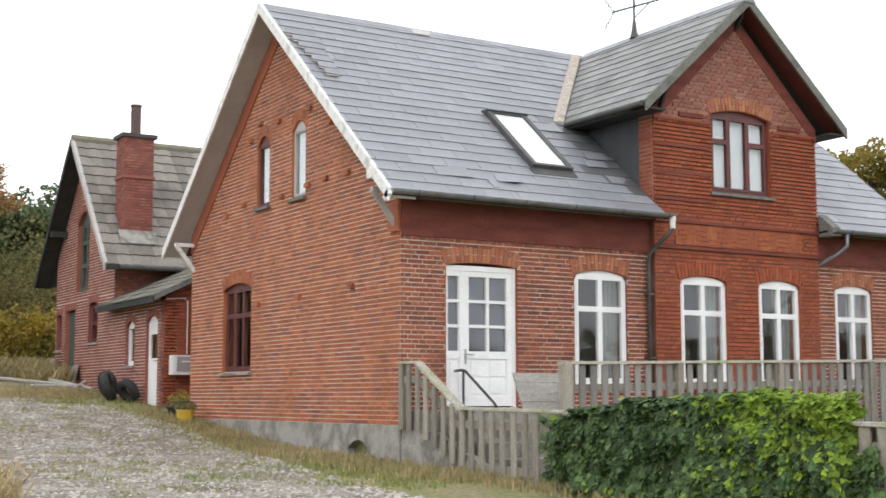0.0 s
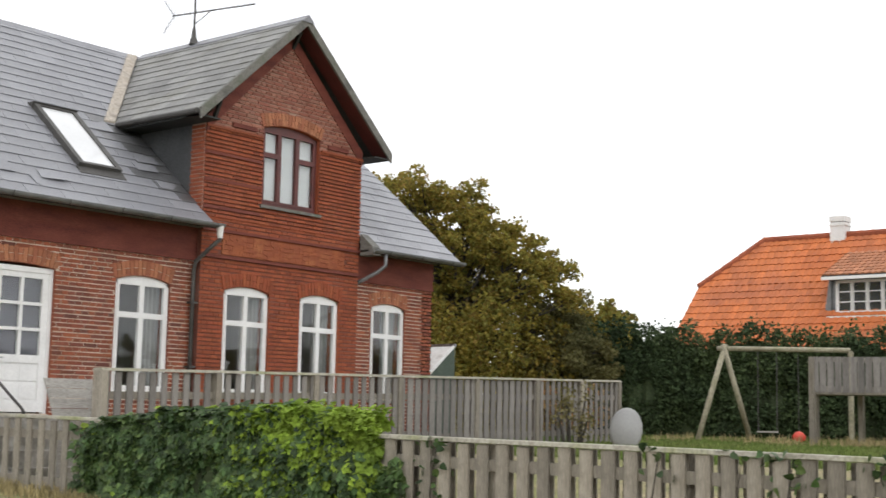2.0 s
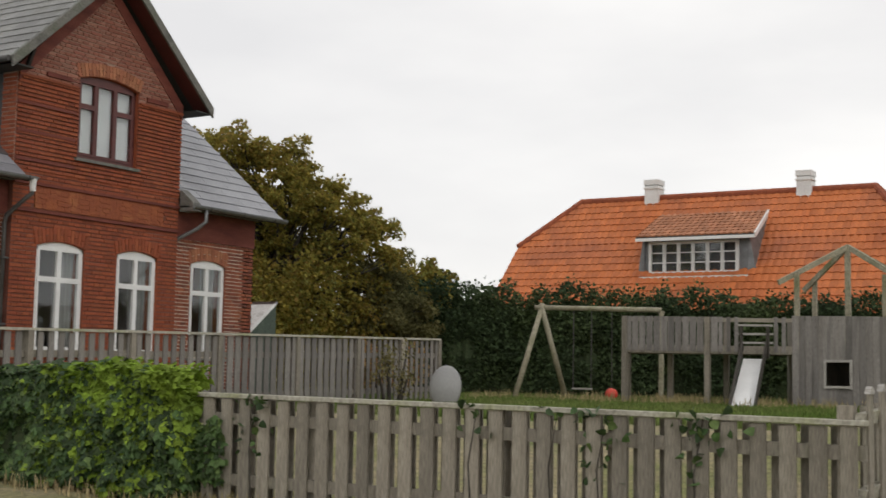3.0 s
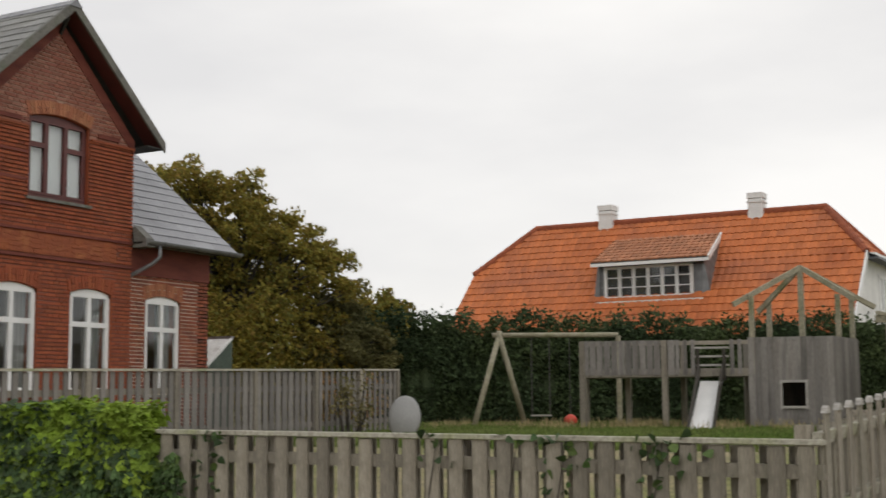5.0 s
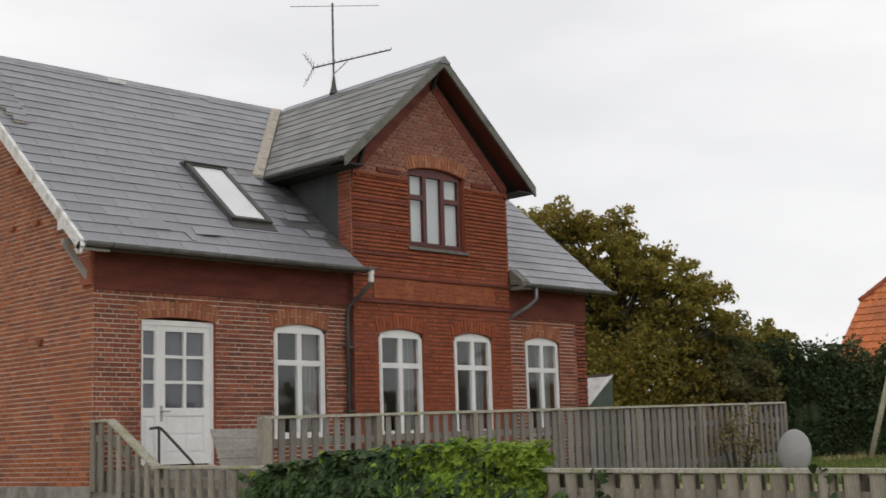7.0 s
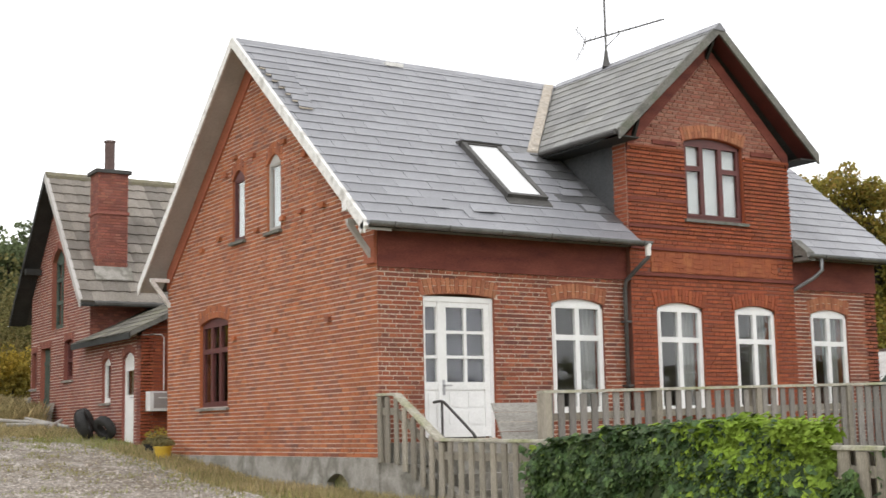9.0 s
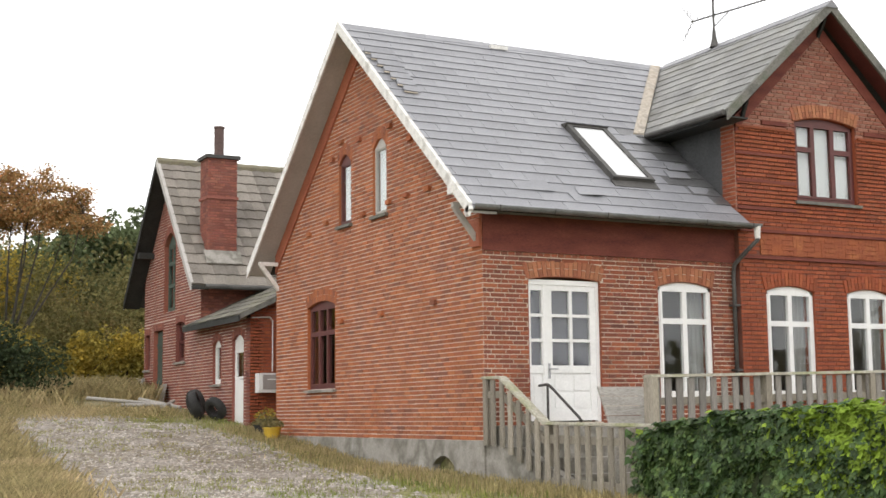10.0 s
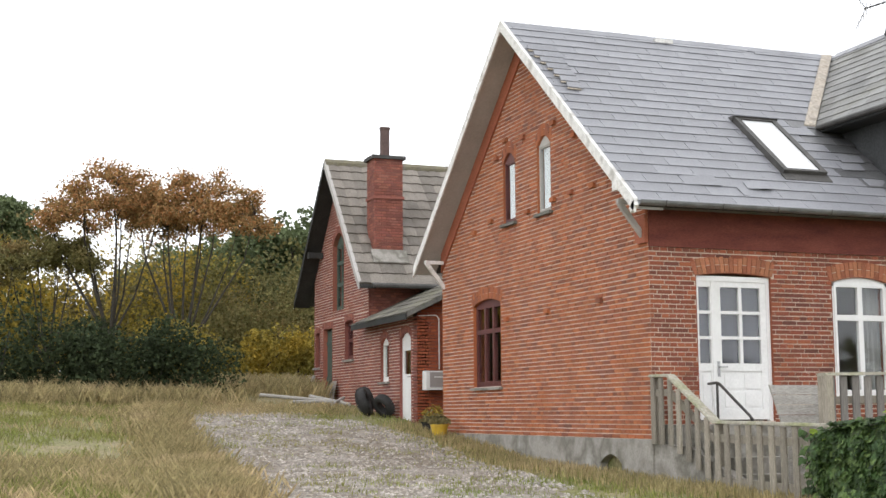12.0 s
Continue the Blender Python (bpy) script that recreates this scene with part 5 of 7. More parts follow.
# ---- steps, landing, railing ----
def entrance():
    st = thing("entrance_steps", "grey concrete steps and landing before the door", "steps", at=(0, 0, 0))
    part("landing", Geo().box(0.15, 2.5, -1.15, -0.03, 0.3, 1.42), CONCRETE, st)
    for i in range(4):
        part("step", Geo().box(0.15, 2.5, -1.15 - 0.3 * (i + 1), -1.15 - 0.3 * i, 0.3, 1.42 - 0.2 * (i + 1)), CONCRETE, st)
    part("cheek", Geo().prism([(-2.5, 0.3), (0.0, 0.3), (0.0, 1.16), (-0.95, 1.14), (-2.4, 0.66), (-2.5, 0.6)], lambda u, v, d: (0.0 + d, u, v), 0.0, 0.12), CONCRETE, st, "sloping concrete cheek wall")
    r = thing("handrail", "dark steel tube handrail beside the steps", "handrail", at=(0, 0, 0))
    part("rail", Geo().tube([(0.9, 0.0, 1.98), (0.9, -0.2, 1.99), (0.9, -0.28, 1.97), (0.9, -1.0, 1.53), (0.9, -1.05, 1.48)], 0.021, 8), DARK_STEEL, r, smooth=True)
    part("post", Geo().tube([(0.9, -0.22, 1.42), (0.9, -0.22, 1.99)], 0.018, 8), DARK_STEEL, r)
    part("post", Geo().tube([(0.9, -1.04, 1.42), (0.9, -1.05, 1.50)], 0.018, 8), DARK_STEEL, r)
    b = thing("plank_panel", "pale plank panel leaning beside the screen", "panel", at=(0, 0, 0))
    for i in range(4):
        z = 1.43 + i * 0.122
        part("plank", Geo().hexa([(0.36 - 0.022 * i + 0.05, -2.42 + 0.03 * i, z), (1.15, -2.42 + 0.03 * i, z), (1.15, -2.39 + 0.03 * i, z), (0.36 - 0.022 * i + 0.05, -2.39 + 0.03 * i, z), (0.34 - 0.022 * i + 0.05, -2.395 + 0.03 * i, z + 0.116), (1.15, -2.395 + 0.03 * i, z + 0.116), (1.15, -2.365 + 0.03 * i, z + 0.116), (0.34 - 0.022 * i + 0.05, -2.365 + 0.03 * i, z + 0.116)]), WOOD_PALE, b)
    part("batten", Geo().beam((1.0, -2.36, 1.30), (1.0, -2.24, 1.9), 0.05, 0.03), WOOD_PALE, b)
    part("leg", Geo().box(0.5, 0.56, -2.40, -2.34, 0.55, 1.45), WOOD_PALE, b)
    part("leg", Geo().box(1.05, 1.11, -2.40, -2.34, 0.55, 1.45), WOOD_PALE, b)


entrance()


def antenna():
    a = thing("tv_antenna", "grey aluminium aerial with a mast on the bay ridge", "antenna", at=(BAYC - 0.05, 2.4, RIDGE_Z))
    part("mast", Geo().tube([(0, 0, -0.05), (0, 0, 1.75)], 0.02, 8), ZINC_DARK, a)
    part("collar", Geo().lathe([(0.09, -0.02), (0.05, 0.12), (0.028, 0.3)], 0, 0, 12), ZINC_DARK, a)
    d = Vector((0.77, -0.6, 0.24)).normalized()
    s = Vector((-d.y, d.x, 0)).normalized()
    boom = Geo().tube([Vector((0, 0, 0.58)) - d * 0.42, Vector((0, 0, 0.58)) + d * 1.12], 0.014, 6)
    part("boom", boom, ZINC_DARK, a)
    for i in range(14):
        c = Vector((0, 0, 0.595)) + d * (-0.3 + i * 0.11)
        w = 0.16 - 0.006 * i
        part("element", Geo().tube([c - s * w, c + s * w], 0.006, 5), ALU, a)
    for k in (-1, 1):
        c = Vector((0, 0, 0.58)) - d * 0.38
        g = Geo()
        for j in range(4):
            g.tube([c - s * 0.26 + Vector((0, 0, k * (0.04 + 0.07 * j))) - d * 0.05 * j, c + s * 0.26 + Vector((0, 0, k * (0.04 + 0.07 * j))) - d * 0.05 * j], 0.006, 5)
        g.tube([c, c - d * 0.2 + Vector((0, 0, k * 0.32))], 0.008, 5)
        part("reflector", g, ALU, a)
    part("dipole", Geo().tube([Vector((0, 0, 1.68)) - Vector((0.62, -0.5, 0)), Vector((0, 0, 1.68)) + Vector((0.68, -0.55, 0.03))], 0.007, 5), ALU, a)
    part("stay", Geo().tube([(0, 0, 0.36), tuple(Vector((0, 0, 0.56)) + d * 0.28)], 0.009, 6), ZINC_DARK, a)


antenna()


# ---- rear building with lean-to ----
def rear_building():
    rb = thing("rear_brick_building", "old brick outbuilding with grey tiled roof and tall chimney", "building")
    ya, yb, yc, ex, ez, rz = 13.0, 17.75, 15.36, 12.42, 4.52, 7.82
    sl = (rz - ez) / (yc - ex)
    out = [(ya, ez + sl * (ya - ex) - 0.12), (yc, rz - 0.12), (yb, ez + sl * (ya - ex) - 0.12)]
    lows = [(14.2, 14.9, 2.9, 3.8, 0.05), (16.02, 16.85, 2.1, 3.75, 0.0), (17.2, 17.62, 2.8, 3.65, 0.05)]
    w = part("wall", wall_shell(west, [(ya, 3.95), (yb, 3.95)], 0.8, lows, 0.3), MORTAR_PINK, rb, "weathered brick wall")
    lay(west, laid([(ya, 3.95), (yb, 3.95)], 1.0, 3.95, lows, 0.15), BRICK_OLD, w, None, seed=41)
    loft = [(15.0, 15.98, 4.15, 5.8, 0.3)]
    for o in lows + [(15.0, 15.98, 4.15, 5.8, 0.3)]:
        reveal(west, o, BRICK_OLD, w)
    for o in lows:
        voussoirs(west, o, 0.15, BRICK_OLD, w)
    sside = lambda u, v, d: (u, ya - 0.002 - d, v)
    # side away from the light: darker mortar than the west wall paints its shade
    ret = part("wall", Geo().box(0.0, 3.0, ya - 0.003, ya, 1.0, out[0][1]), MORTAR_RED, rb, "brick return wall, shade put into its dark mortar")
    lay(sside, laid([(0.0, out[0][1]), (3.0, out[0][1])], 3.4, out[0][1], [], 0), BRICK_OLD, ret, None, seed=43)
    w2 = part("wall", wall_shell(west, out, 3.95, loft, 0.3), MORTAR_PINK, rb, "weathered brick gable")
    lay(west, laid(out, 3.95, 7.7, loft, 0.15), BRICK_OLD, w2, None, seed=42)
    voussoirs(west, loft[0], 0.16, BRICK_OLD, w2)
    for o in lows[::2]:
        window(west, o, BROWN_PAINT, rb, [(0, 1, 0, .5), (0, 1, .5, 1)], label="small red-brown window", back=0.08, sill=CONCRETE)
    window(west, loft[0], GREEN_PAINT, rb, [(0, .5, 0, .36), (.5, 1, 0, .36), (0, .5, .36, .7), (.5, 1, .36, .7), (0, .5, .7, 1), (.5, 1, .7, 1)], label="green arched loft window", back=0.10, fr=0.07, s=0.045)
    for o, lab in ((lows[1], "faded green plank door"),):
        d = part("door", Geo().prism([(o[0], o[2]), (o[1], o[2]), (o[1], o[3])] + [(o[1] - (o[1] - o[0]) * i / 8, arch(o, o[1] - (o[1] - o[0]) * i / 8)) for i in range(1, 8)] + [(o[0], o[3])], west, -0.12, -0.15), GREEN_PAINT, rb, lab)
        k = 5
        for i in range(k):
            a = o[0] + (o[1] - o[0]) * i / k
            part("plank", Geo().prism([(a + 0.008, o[2] + 0.01), (a + (o[1] - o[0]) / k - 0.008, o[2] + 0.01), (a + (o[1] - o[0]) / k - 0.008, o[3] - 0.02), (a + 0.008, o[3] - 0.02)], west, -0.12, -0.10), GREEN_PAINT, d)
        for z in (0.2, 0.75):
            v = o[2] + (o[3] - o[2]) * z
            part("ledge", Geo().prism([(o[0] + 0.03, v), (o[1] - 0.03, v), (o[1] - 0.03, v + 0.1), (o[0] + 0.03, v + 0.1)], west, -0.10, -0.075), GREEN_PAINT, d)
    part("wall", Geo().box(0.30, 7.6, ya, ya + 0.3, 0.8, out[0][1]), BRICK_OLD["island"], rb, "shaded dark brick wall under the eaves")
    part("wall", Geo().box(0.30, 7.6, yb - 0.3, yb, 0.8, out[0][1]), BRICK_OLD["island"], rb)
    part("wall", Geo().prism([(ya, 0.8), (yb, 0.8)] + out[::-1], lambda u, v, d: (7.6 + d, u, v), 0, 0.3), BRICK_OLD["island"], rb)
    rng = random.Random(4)
    xa, xb = -0.40, 8.0
    yn = 2 * yc - ex
    deck = Geo()
    for y0 in (ex, yn):
        deck.hexa([(xa, y0, ez - 0.06), (xb, y0, ez - 0.06), (xb, yc, rz - 0.06), (xa, yc, rz - 0.06), (xa, y0, ez), (xb, y0, ez), (xb, yc, rz), (xa, yc, rz)])
    roof = part("roof", deck, DECK, rb, "grey concrete tile roof")
    run = math.hypot(yc - ex, rz - ez)
    for y0, s in ((ex, 1), (yn, -1)):
        tagged(part("tiles", pantiles(Geo(), (0, y0, ez), (1, 0, 0), (0, s, sl), 13, lambda q: ((xa, xb),), 0.30, run / 13, wave=0.022, rng=rng), CONC_TILE, roof), kind="stuff")
    for i in range(21):
        x = xa + i * 0.4
        part("ridge_tile", Geo().tube([(x, yc, rz - 0.01), (x + 0.41, yc, rz - 0.01)], [0.12, 0.11], 10), LICHEN, roof, "lichen-covered ridge tile")
    for y0, mat, lab in ((ex, SOFFIT, "grey verge board"), (yn, DARK_BOARD, "black verge board")):
        part("bargeboard", Geo().hexa([(xa - 0.03, y0, ez - 0.13), (xa, y0, ez - 0.13), (xa, yc, rz - 0.13), (xa - 0.03, yc, rz - 0.13), (xa - 0.03, y0, ez + 0.06), (xa + 0.05, y0, ez + 0.06), (xa + 0.05, yc, rz + 0.06), (xa - 0.03, yc, rz + 0.06)]), mat, rb, lab)
        part("soffit", Geo().hexa([(xa, y0, ez - 0.10), (0, y0, ez - 0.10), (0, yc, rz - 0.10), (xa, yc, rz - 0.10), (xa, y0, ez - 0.065), (0, y0, ez - 0.065), (0, yc, rz - 0.065), (xa, yc, rz - 0.065)]), DARK_BOARD, rb)
    part("purlin_end", Geo().box(xa, 0, 16.9, 17.05, 5.6, 5.75), DARK_BOARD, rb)
    part("gutter", Geo().tube([(xa + 0.3, ex - 0.05, ez - 0.03), (xb, ex - 0.05, ez - 0.03)], 0.06, 8), ZINC_DARK, rb, "dark gutter")
    # chimney on the south slope
    c0, c1, d0, d1 = 0.15, 0.86, 13.04, 13.62
    ch = part("chimney", Geo().box(c0 + 0.012, c1 - 0.012, d0 + 0.012, d1 - 0.012, 5.0, 7.55), MORTAR_RED, rb, "square red brick chimney stack")
    south = lambda u, v, d: (u, d0 + 0.012 - d, v)
    wst = lambda u, v, d: (c0 + 0.012 - d, u, v)
    lay(south, laid([(c0, 7.55), (c1, 7.55)], 5.1, 7.55, [], 0), BRICK_OLD, ch, None, seed=51)
    lay(wst, laid([(d0, 7.55), (d1, 7.55)], 5.1, 7.55, [], 0), BRICK_OLD, ch, None, seed=52)
    part("band", Geo().box(c0 - 0.025, c1 + 0.025, d0 - 0.025, d1 + 0.025, 6.6, 6.66), BRICK_OLD["object"], ch)
    part("cap", Geo().box(c0 - 0.06, c1 + 0.06, d0 - 0.06, d1 + 0.06, 7.55, 7.63), DECK, ch, "dark sooty chimney cap")
    part("flue", Geo().lathe([(0.115, 7.6), (0.115, 8.3), (0.13, 8.32), (0.13, 8.36), (0.10, 8.36), (0.09, 7.7)], (c0 + c1) / 2, (d0 + d1) / 2, 18), CLAY, ch, "brown clay flue pipe")
    part("flashing", Geo().hexa([(c0 - 0.08, d0 - 0.22, 5.07), (c1 + 0.08, d0 - 0.22, 5.07), (c1 + 0.08, d0, 5.31), (c0 - 0.08, d0, 5.31), (c0 - 0.08, d0 - 0.22, 5.09), (c1 + 0.08, d0 - 0.22, 5.09), (c1 + 0.08, d0, 5.40), (c0 - 0.08, d0, 5.40)]), CONCRETE, ch, "pale cement flashing")


def lean_to():
    lt = thing("brick_lean_to", "low brick lean-to with mossy shed roof and white door", "lean-to")
    opens = [(10.02, 10.74, 1.42, 3.18, 0.13), (11.5, 12.08, 2.3, 3.15, 0.12)]
    w = part("wall", wall_shell(west, [(9.65, 3.66), (13.0, 3.66)], 0.7, opens, 0.25), MORTAR_PINK, lt, "weathered brick wall")
    lay(west, laid([(9.65, 3.66), (13.0, 3.66)], 1.2, 3.62, opens, 0.15), BRICK_OLD, w, None, seed=61)
    for o in opens:
        reveal(west, o, BRICK_OLD, w, 0.2)
        voussoirs(west, o, 0.15, BRICK_OLD, w)
    sth = lambda u, v, d: (u, 9.65 - d, v)
    out = [(0.0, 3.66), (2.6, 4.9)]
    # south side takes darker brick and mortar than the west wall, as painted shade
    ws = part("wall", wall_shell(sth, out, 0.7, [], 0.25), MORTAR_RED, lt, "dark red brick wall, shade put into brick and mortar colour")
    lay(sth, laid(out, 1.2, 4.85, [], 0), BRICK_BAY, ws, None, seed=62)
    window(west, opens[1], WHITE_PAINT, lt, [(0, 1, 0, 1)], label="small white arched window", back=0.06, sill=CONCRETE)
    o = opens[0]
    d = part("door", Geo().prism([(o[0], 1.42), (o[1], 1.42), (o[1], 2.32), (o[0], 2.32)], west, -0.05, -0.10), WHITE_PAINT, lt, "white door with arched glazed top")
    for a, b, c, e in ((o[0], o[0] + 0.1, 2.32, 3.2), (o[1] - 0.1, o[1], 2.32, 3.2), (o[0] + 0.1, o[1] - 0.1, 2.32, 2.42), (o[0] + 0.1, o[1] - 0.1, 2.92, 3.29)):
        part("door_rail", Geo().prism([(a, c), (b, c), (b, e), (a, e)], west, -0.05, -0.10), WHITE_PAINT, d)
    part("panel", Geo().prism([(o[0] + 0.1, 1.55), (o[1] - 0.1, 1.55), (o[1] - 0.1, 2.2), (o[0] + 0.1, 2.2)], west, -0.04, -0.05), WHITE_PAINT, d)
    part("pane", Geo().prism([(o[0] + 0.1, 2.42), (o[1] - 0.1, 2.42), (o[1] - 0.1, 2.92), (o[0] + 0.1, 2.92)], west, -0.075, -0.081), GLASS, d)
    part("door_handle", Geo().tube([(0.03, 10.10, 2.36), (-0.02, 10.10, 2.36), (-0.02, 10.2, 2.36)], 0.012, 6), ALU, d)
    k = 0.477
    z = lambda x: 3.80 + k * x
    deck = Geo().hexa([(-0.32, 9.42, z(-0.32) - 0.10), (2.7, 9.42, z(2.7) - 0.10), (2.7, 13.0, z(2.7) - 0.10), (-0.32, 13.35, z(-0.32) - 0.10), (-0.32, 9.42, z(-0.32)), (2.7, 9.42, z(2.7)), (2.7, 13.0, z(2.7)), (-0.32, 13.35, z(-0.32))])
    roof = part("roof", deck, GREY_BOARD, lt, "mossy slate shed roof")
    rng = random.Random(9)
    tagged(part("slates", slates(Geo(), (-0.34, 0, z(-0.34)), (0, 1, 0), (1, 0, k), 9, lambda s: ((9.42, 13.0),), 0.5, 0.36, rng=rng, ragged=0.03), MOSS_DARK, roof), kind="stuff")
    part("eaves_board", Geo().box(-0.33, -0.30, 9.42, 13.3, z(-0.32) - 0.14, z(-0.32) - 0.02), DARK_BOARD, lt)
    part("conduit", Geo().tube([(0.47, 9.62, 2.5), (0.47, 9.62, 3.55), (0.40, 9.62, 3.62), (0.02, 9.62, 3.60)], 0.012, 6), WHITE_WORN, lt, "thin pale conduit")
    mb = thing("wall_box", "white metal wall box with grey front", "box", at=(0.0, 0, 0))
    part("case", Geo().box(0.10, 0.58, 9.38, 9.63, 2.07, 2.46), PLASTIC_WHITE, mb)
    part("front", Geo().box(0.175, 0.565, 9.372, 9.38, 2.13, 2.43), PLASTIC_GREY, mb, "grey front plate")
    part("slot", Geo().box(0.27, 0.47, 9.366, 9.372, 2.32, 2.345), PLASTIC_WHITE, mb)


rear_building()
lean_to()


# ---- clutter by the outbuilding ----
def tyre(x, y, lean, turn, r=0.30):
    t = thing("tyre", "old black car tyre leaning by the wall", "tyre", "old tyres", at=(x, y, ground_z(x, y) + r * 0.95))
    g = Geo()
    prof = [(r - 0.11, -0.07), (r - 0.02, -0.09), (r, -0.06), (r, 0.06), (r - 0.02, 0.09), (r - 0.11, 0.07), (r - 0.10, 0), (r - 0.11, -0.07)]
    g.lathe(prof, 0, 0, 24)
    part("tread", g, RUBBER, t, smooth=True)
    ring = Geo().lathe([(r - 0.125, -0.075), (r - 0.105, -0.08), (r - 0.105, 0.08), (r - 0.125, 0.075), (r - 0.125, -0.075)], 0, 0, 24)
    part("bead", ring, RUBBER, t)
    t.rotation_euler = (0, radians(90 - lean), radians(turn))


tyre(-0.42, 11.95, 14, 10)
tyre(-0.60, 11.35, 18, -25)
tyre(-0.3, 10.95, 30, 20, 0.26)


def flower_pot(x, y, r, h, mat, lab, bloom, seed):
    p = thing("flower_pot", lab, "plant pot", "flower pots", at=(x, y, ground_z(x, y) - 0.01))
    part("pot", Geo().lathe([(0.0, 0.0), (r * 0.72, 0.0), (r * 0.95, h * 0.86), (r * 1.05, h * 0.87), (r * 1.05, h), (r * 0.93, h), (r * 0.9, h * 0.9), (0, h * 0.88)], 0, 0, 18), mat, p)
    g = Geo()
    rng = random.Random(seed)
    for _ in range(260):
        a, q = rng.uniform(0, 6.28), r * 1.25 * math.sqrt(rng.random())
        leaf_quad(g, (q * math.cos(a), q * math.sin(a), h + rng.uniform(-0.02, 0.22) * (1.3 - q / r / 1.25)), 0.05, rng)
    tagged(part("plant", g, bloom, p), kind="stuff")


flower_pot(0.12, 9.0, 0.20, 0.24, RUBBER, "dark pot with yellow-green plant", BUSH_YELLOW, 3)
flower_pot(-0.38, 7.35, 0.17, 0.25, YELLOW, "yellow plastic pot with small plant", BUSH_BROWN, 4)
flower_pot(-0.25, 8.2, 0.18, 0.2, RUBBER, "dark pot with wilted plant", BUSH_BROWN, 5)


def scrap_wood():
    for i, (a, b) in enumerate((((-2.25, 14.3, 0.22), (-0.5, 13.75, 0.10)), ((-1.55, 13.9, 0.09), (-0.45, 13.6, 0.12)), ((-0.95, 14.6, 0.16), (-0.35, 13.3, 0.08)), ((-0.8, 13.2, 0.08), (-0.3, 14.0, 0.18)))):
        pa, pb = ((p[0], p[1], ground_z(p[0], p[1]) + p[2]) for p in (a, b))
        solid("timber_pole", Geo().tube([pa, pb], [0.045, 0.04], 8), WOOD_PALE, "pale grey timber pole lying on the grass", "pole", "timber poles")
    for x, y, tilt in ((-0.25, 17.5, 18), (-0.22, 15.6, -14)):
        s = Geo().hexa([(-0.05, -0.25, -0.02), (0.05, -0.25, -0.02), (0.05, 0.25, -0.02), (-0.05, 0.25, -0.02), (0.1, -0.2, 0.45), (0.16, -0.2, 0.45), (0.16, 0.2, 0.42), (0.1, 0.22, 0.42)])
        ob = solid("stone_slab", s, CONCRETE, "grey stone slab leaning on the wall", "slab", "stone slabs")
        ob.location = (x, y, ground_z(x, y))


scrap_wood()


# ---- picket fence beside the drive ----
def fence_top(y):
    return float(np.interp(y, (-14, -8, -4, -1.6, -0.5, 0), (1.335, 1.39, 1.455, 1.485, 2.10, 2.105)))


def picket_fence():
    f = thing("picket_fence", "weathered grey-brown picket fence with a lichened cap rail", "fence")
    rng = random.Random(12)
    base = Geo().box(-0.011, 0.011, -0.07, 0.07, 0.0, 1.0)
    me = base.mesh("picket", WOOD["object"])
    y = -0.10
    while y > -13.9:
        top = fence_top(y) - 0.045
        if y > -1.7:
            bot, w = max(0.62, 1.16 + (y + 0.5) * 0.42 if y < -0.5 else 1.16), 0.55
        else:
            bot, w = ground_z(0, y) - 0.02 + 0.05, 1.0
        if y < -3.9:
            step, w = 0.208, 0.84
        elif y > -1.7:
            step, w = 0.225, 0.72
        else:
            step, w = 0.235, 0.76
        p = new("picket", me)
        p.parent = f
        p.location = (-0.045 + rng.uniform(-0.004, 0.004), y, bot)
        p.scale = (1, w * rng.uniform(0.94, 1.06), top - bot + rng.uniform(-0.012, 0.008))
        p.rotation_euler = (0, 0, rng.uniform(-0.03, 0.03))
        y -= step
    caps = [(-0.02, fence_top(0)), (-0.5, 2.10), (-1.6, 1.485), (-4, 1.455), (-8, 1.39), (-13.9, 1.336)]
    for (ya, za), (yb, zb) in zip(caps, caps[1:]):
        g = Geo().hexa([(-0.075, ya, za - 0.04), (0.075, ya, za - 0.04), (0.075, yb, zb - 0.04), (-0.075, yb, zb - 0.04), (-0.065, ya, za), (0.065, ya, za), (0.065, yb, zb), (-0.065, yb, zb)])
        bevel(part("cap_rail", g, WOOD_CAP, f, "pale lichened cap rail"), 0.006, 1)
        for drop in ((0.17, 0.70) if ya < -1 else (0.2,)):
            part("rail", Geo().hexa([(-0.034, ya, za - drop - 0.10), (0.012, ya, za - drop - 0.10), (0.012, yb, zb - drop - 0.10), (-0.034, yb, zb - drop - 0.10), (-0.034, ya, za - drop), (0.012, ya, za - drop), (0.012, yb, zb - drop), (-0.034, yb, zb - drop)]), WOOD["island"], f)
    for y in (-0.06, -1.6, -3.9, -5.7, -7.5, -9.3, -11.1, -12.9):
        part("post", Geo().box(0.012, 0.10, y - 0.045, y + 0.045, 0.3, fence_top(y) - 0.042), WOOD["object"], f)
    rng2 = random.Random(13)
    y = -8.0
    back = Geo().box(-0.01, 0.01, -0.055, 0.055, 0.0, 1.0).mesh("board", WOOD["object"])
    while y > -13.8:
        b = new("board", back)
        b.parent = f
        bot = ground_z(0, y)
        b.location, b.scale = (0.10, y - 0.10, bot), (1, 1.5, fence_top(y) - 0.05 - bot)
        y -= 0.208
    return f


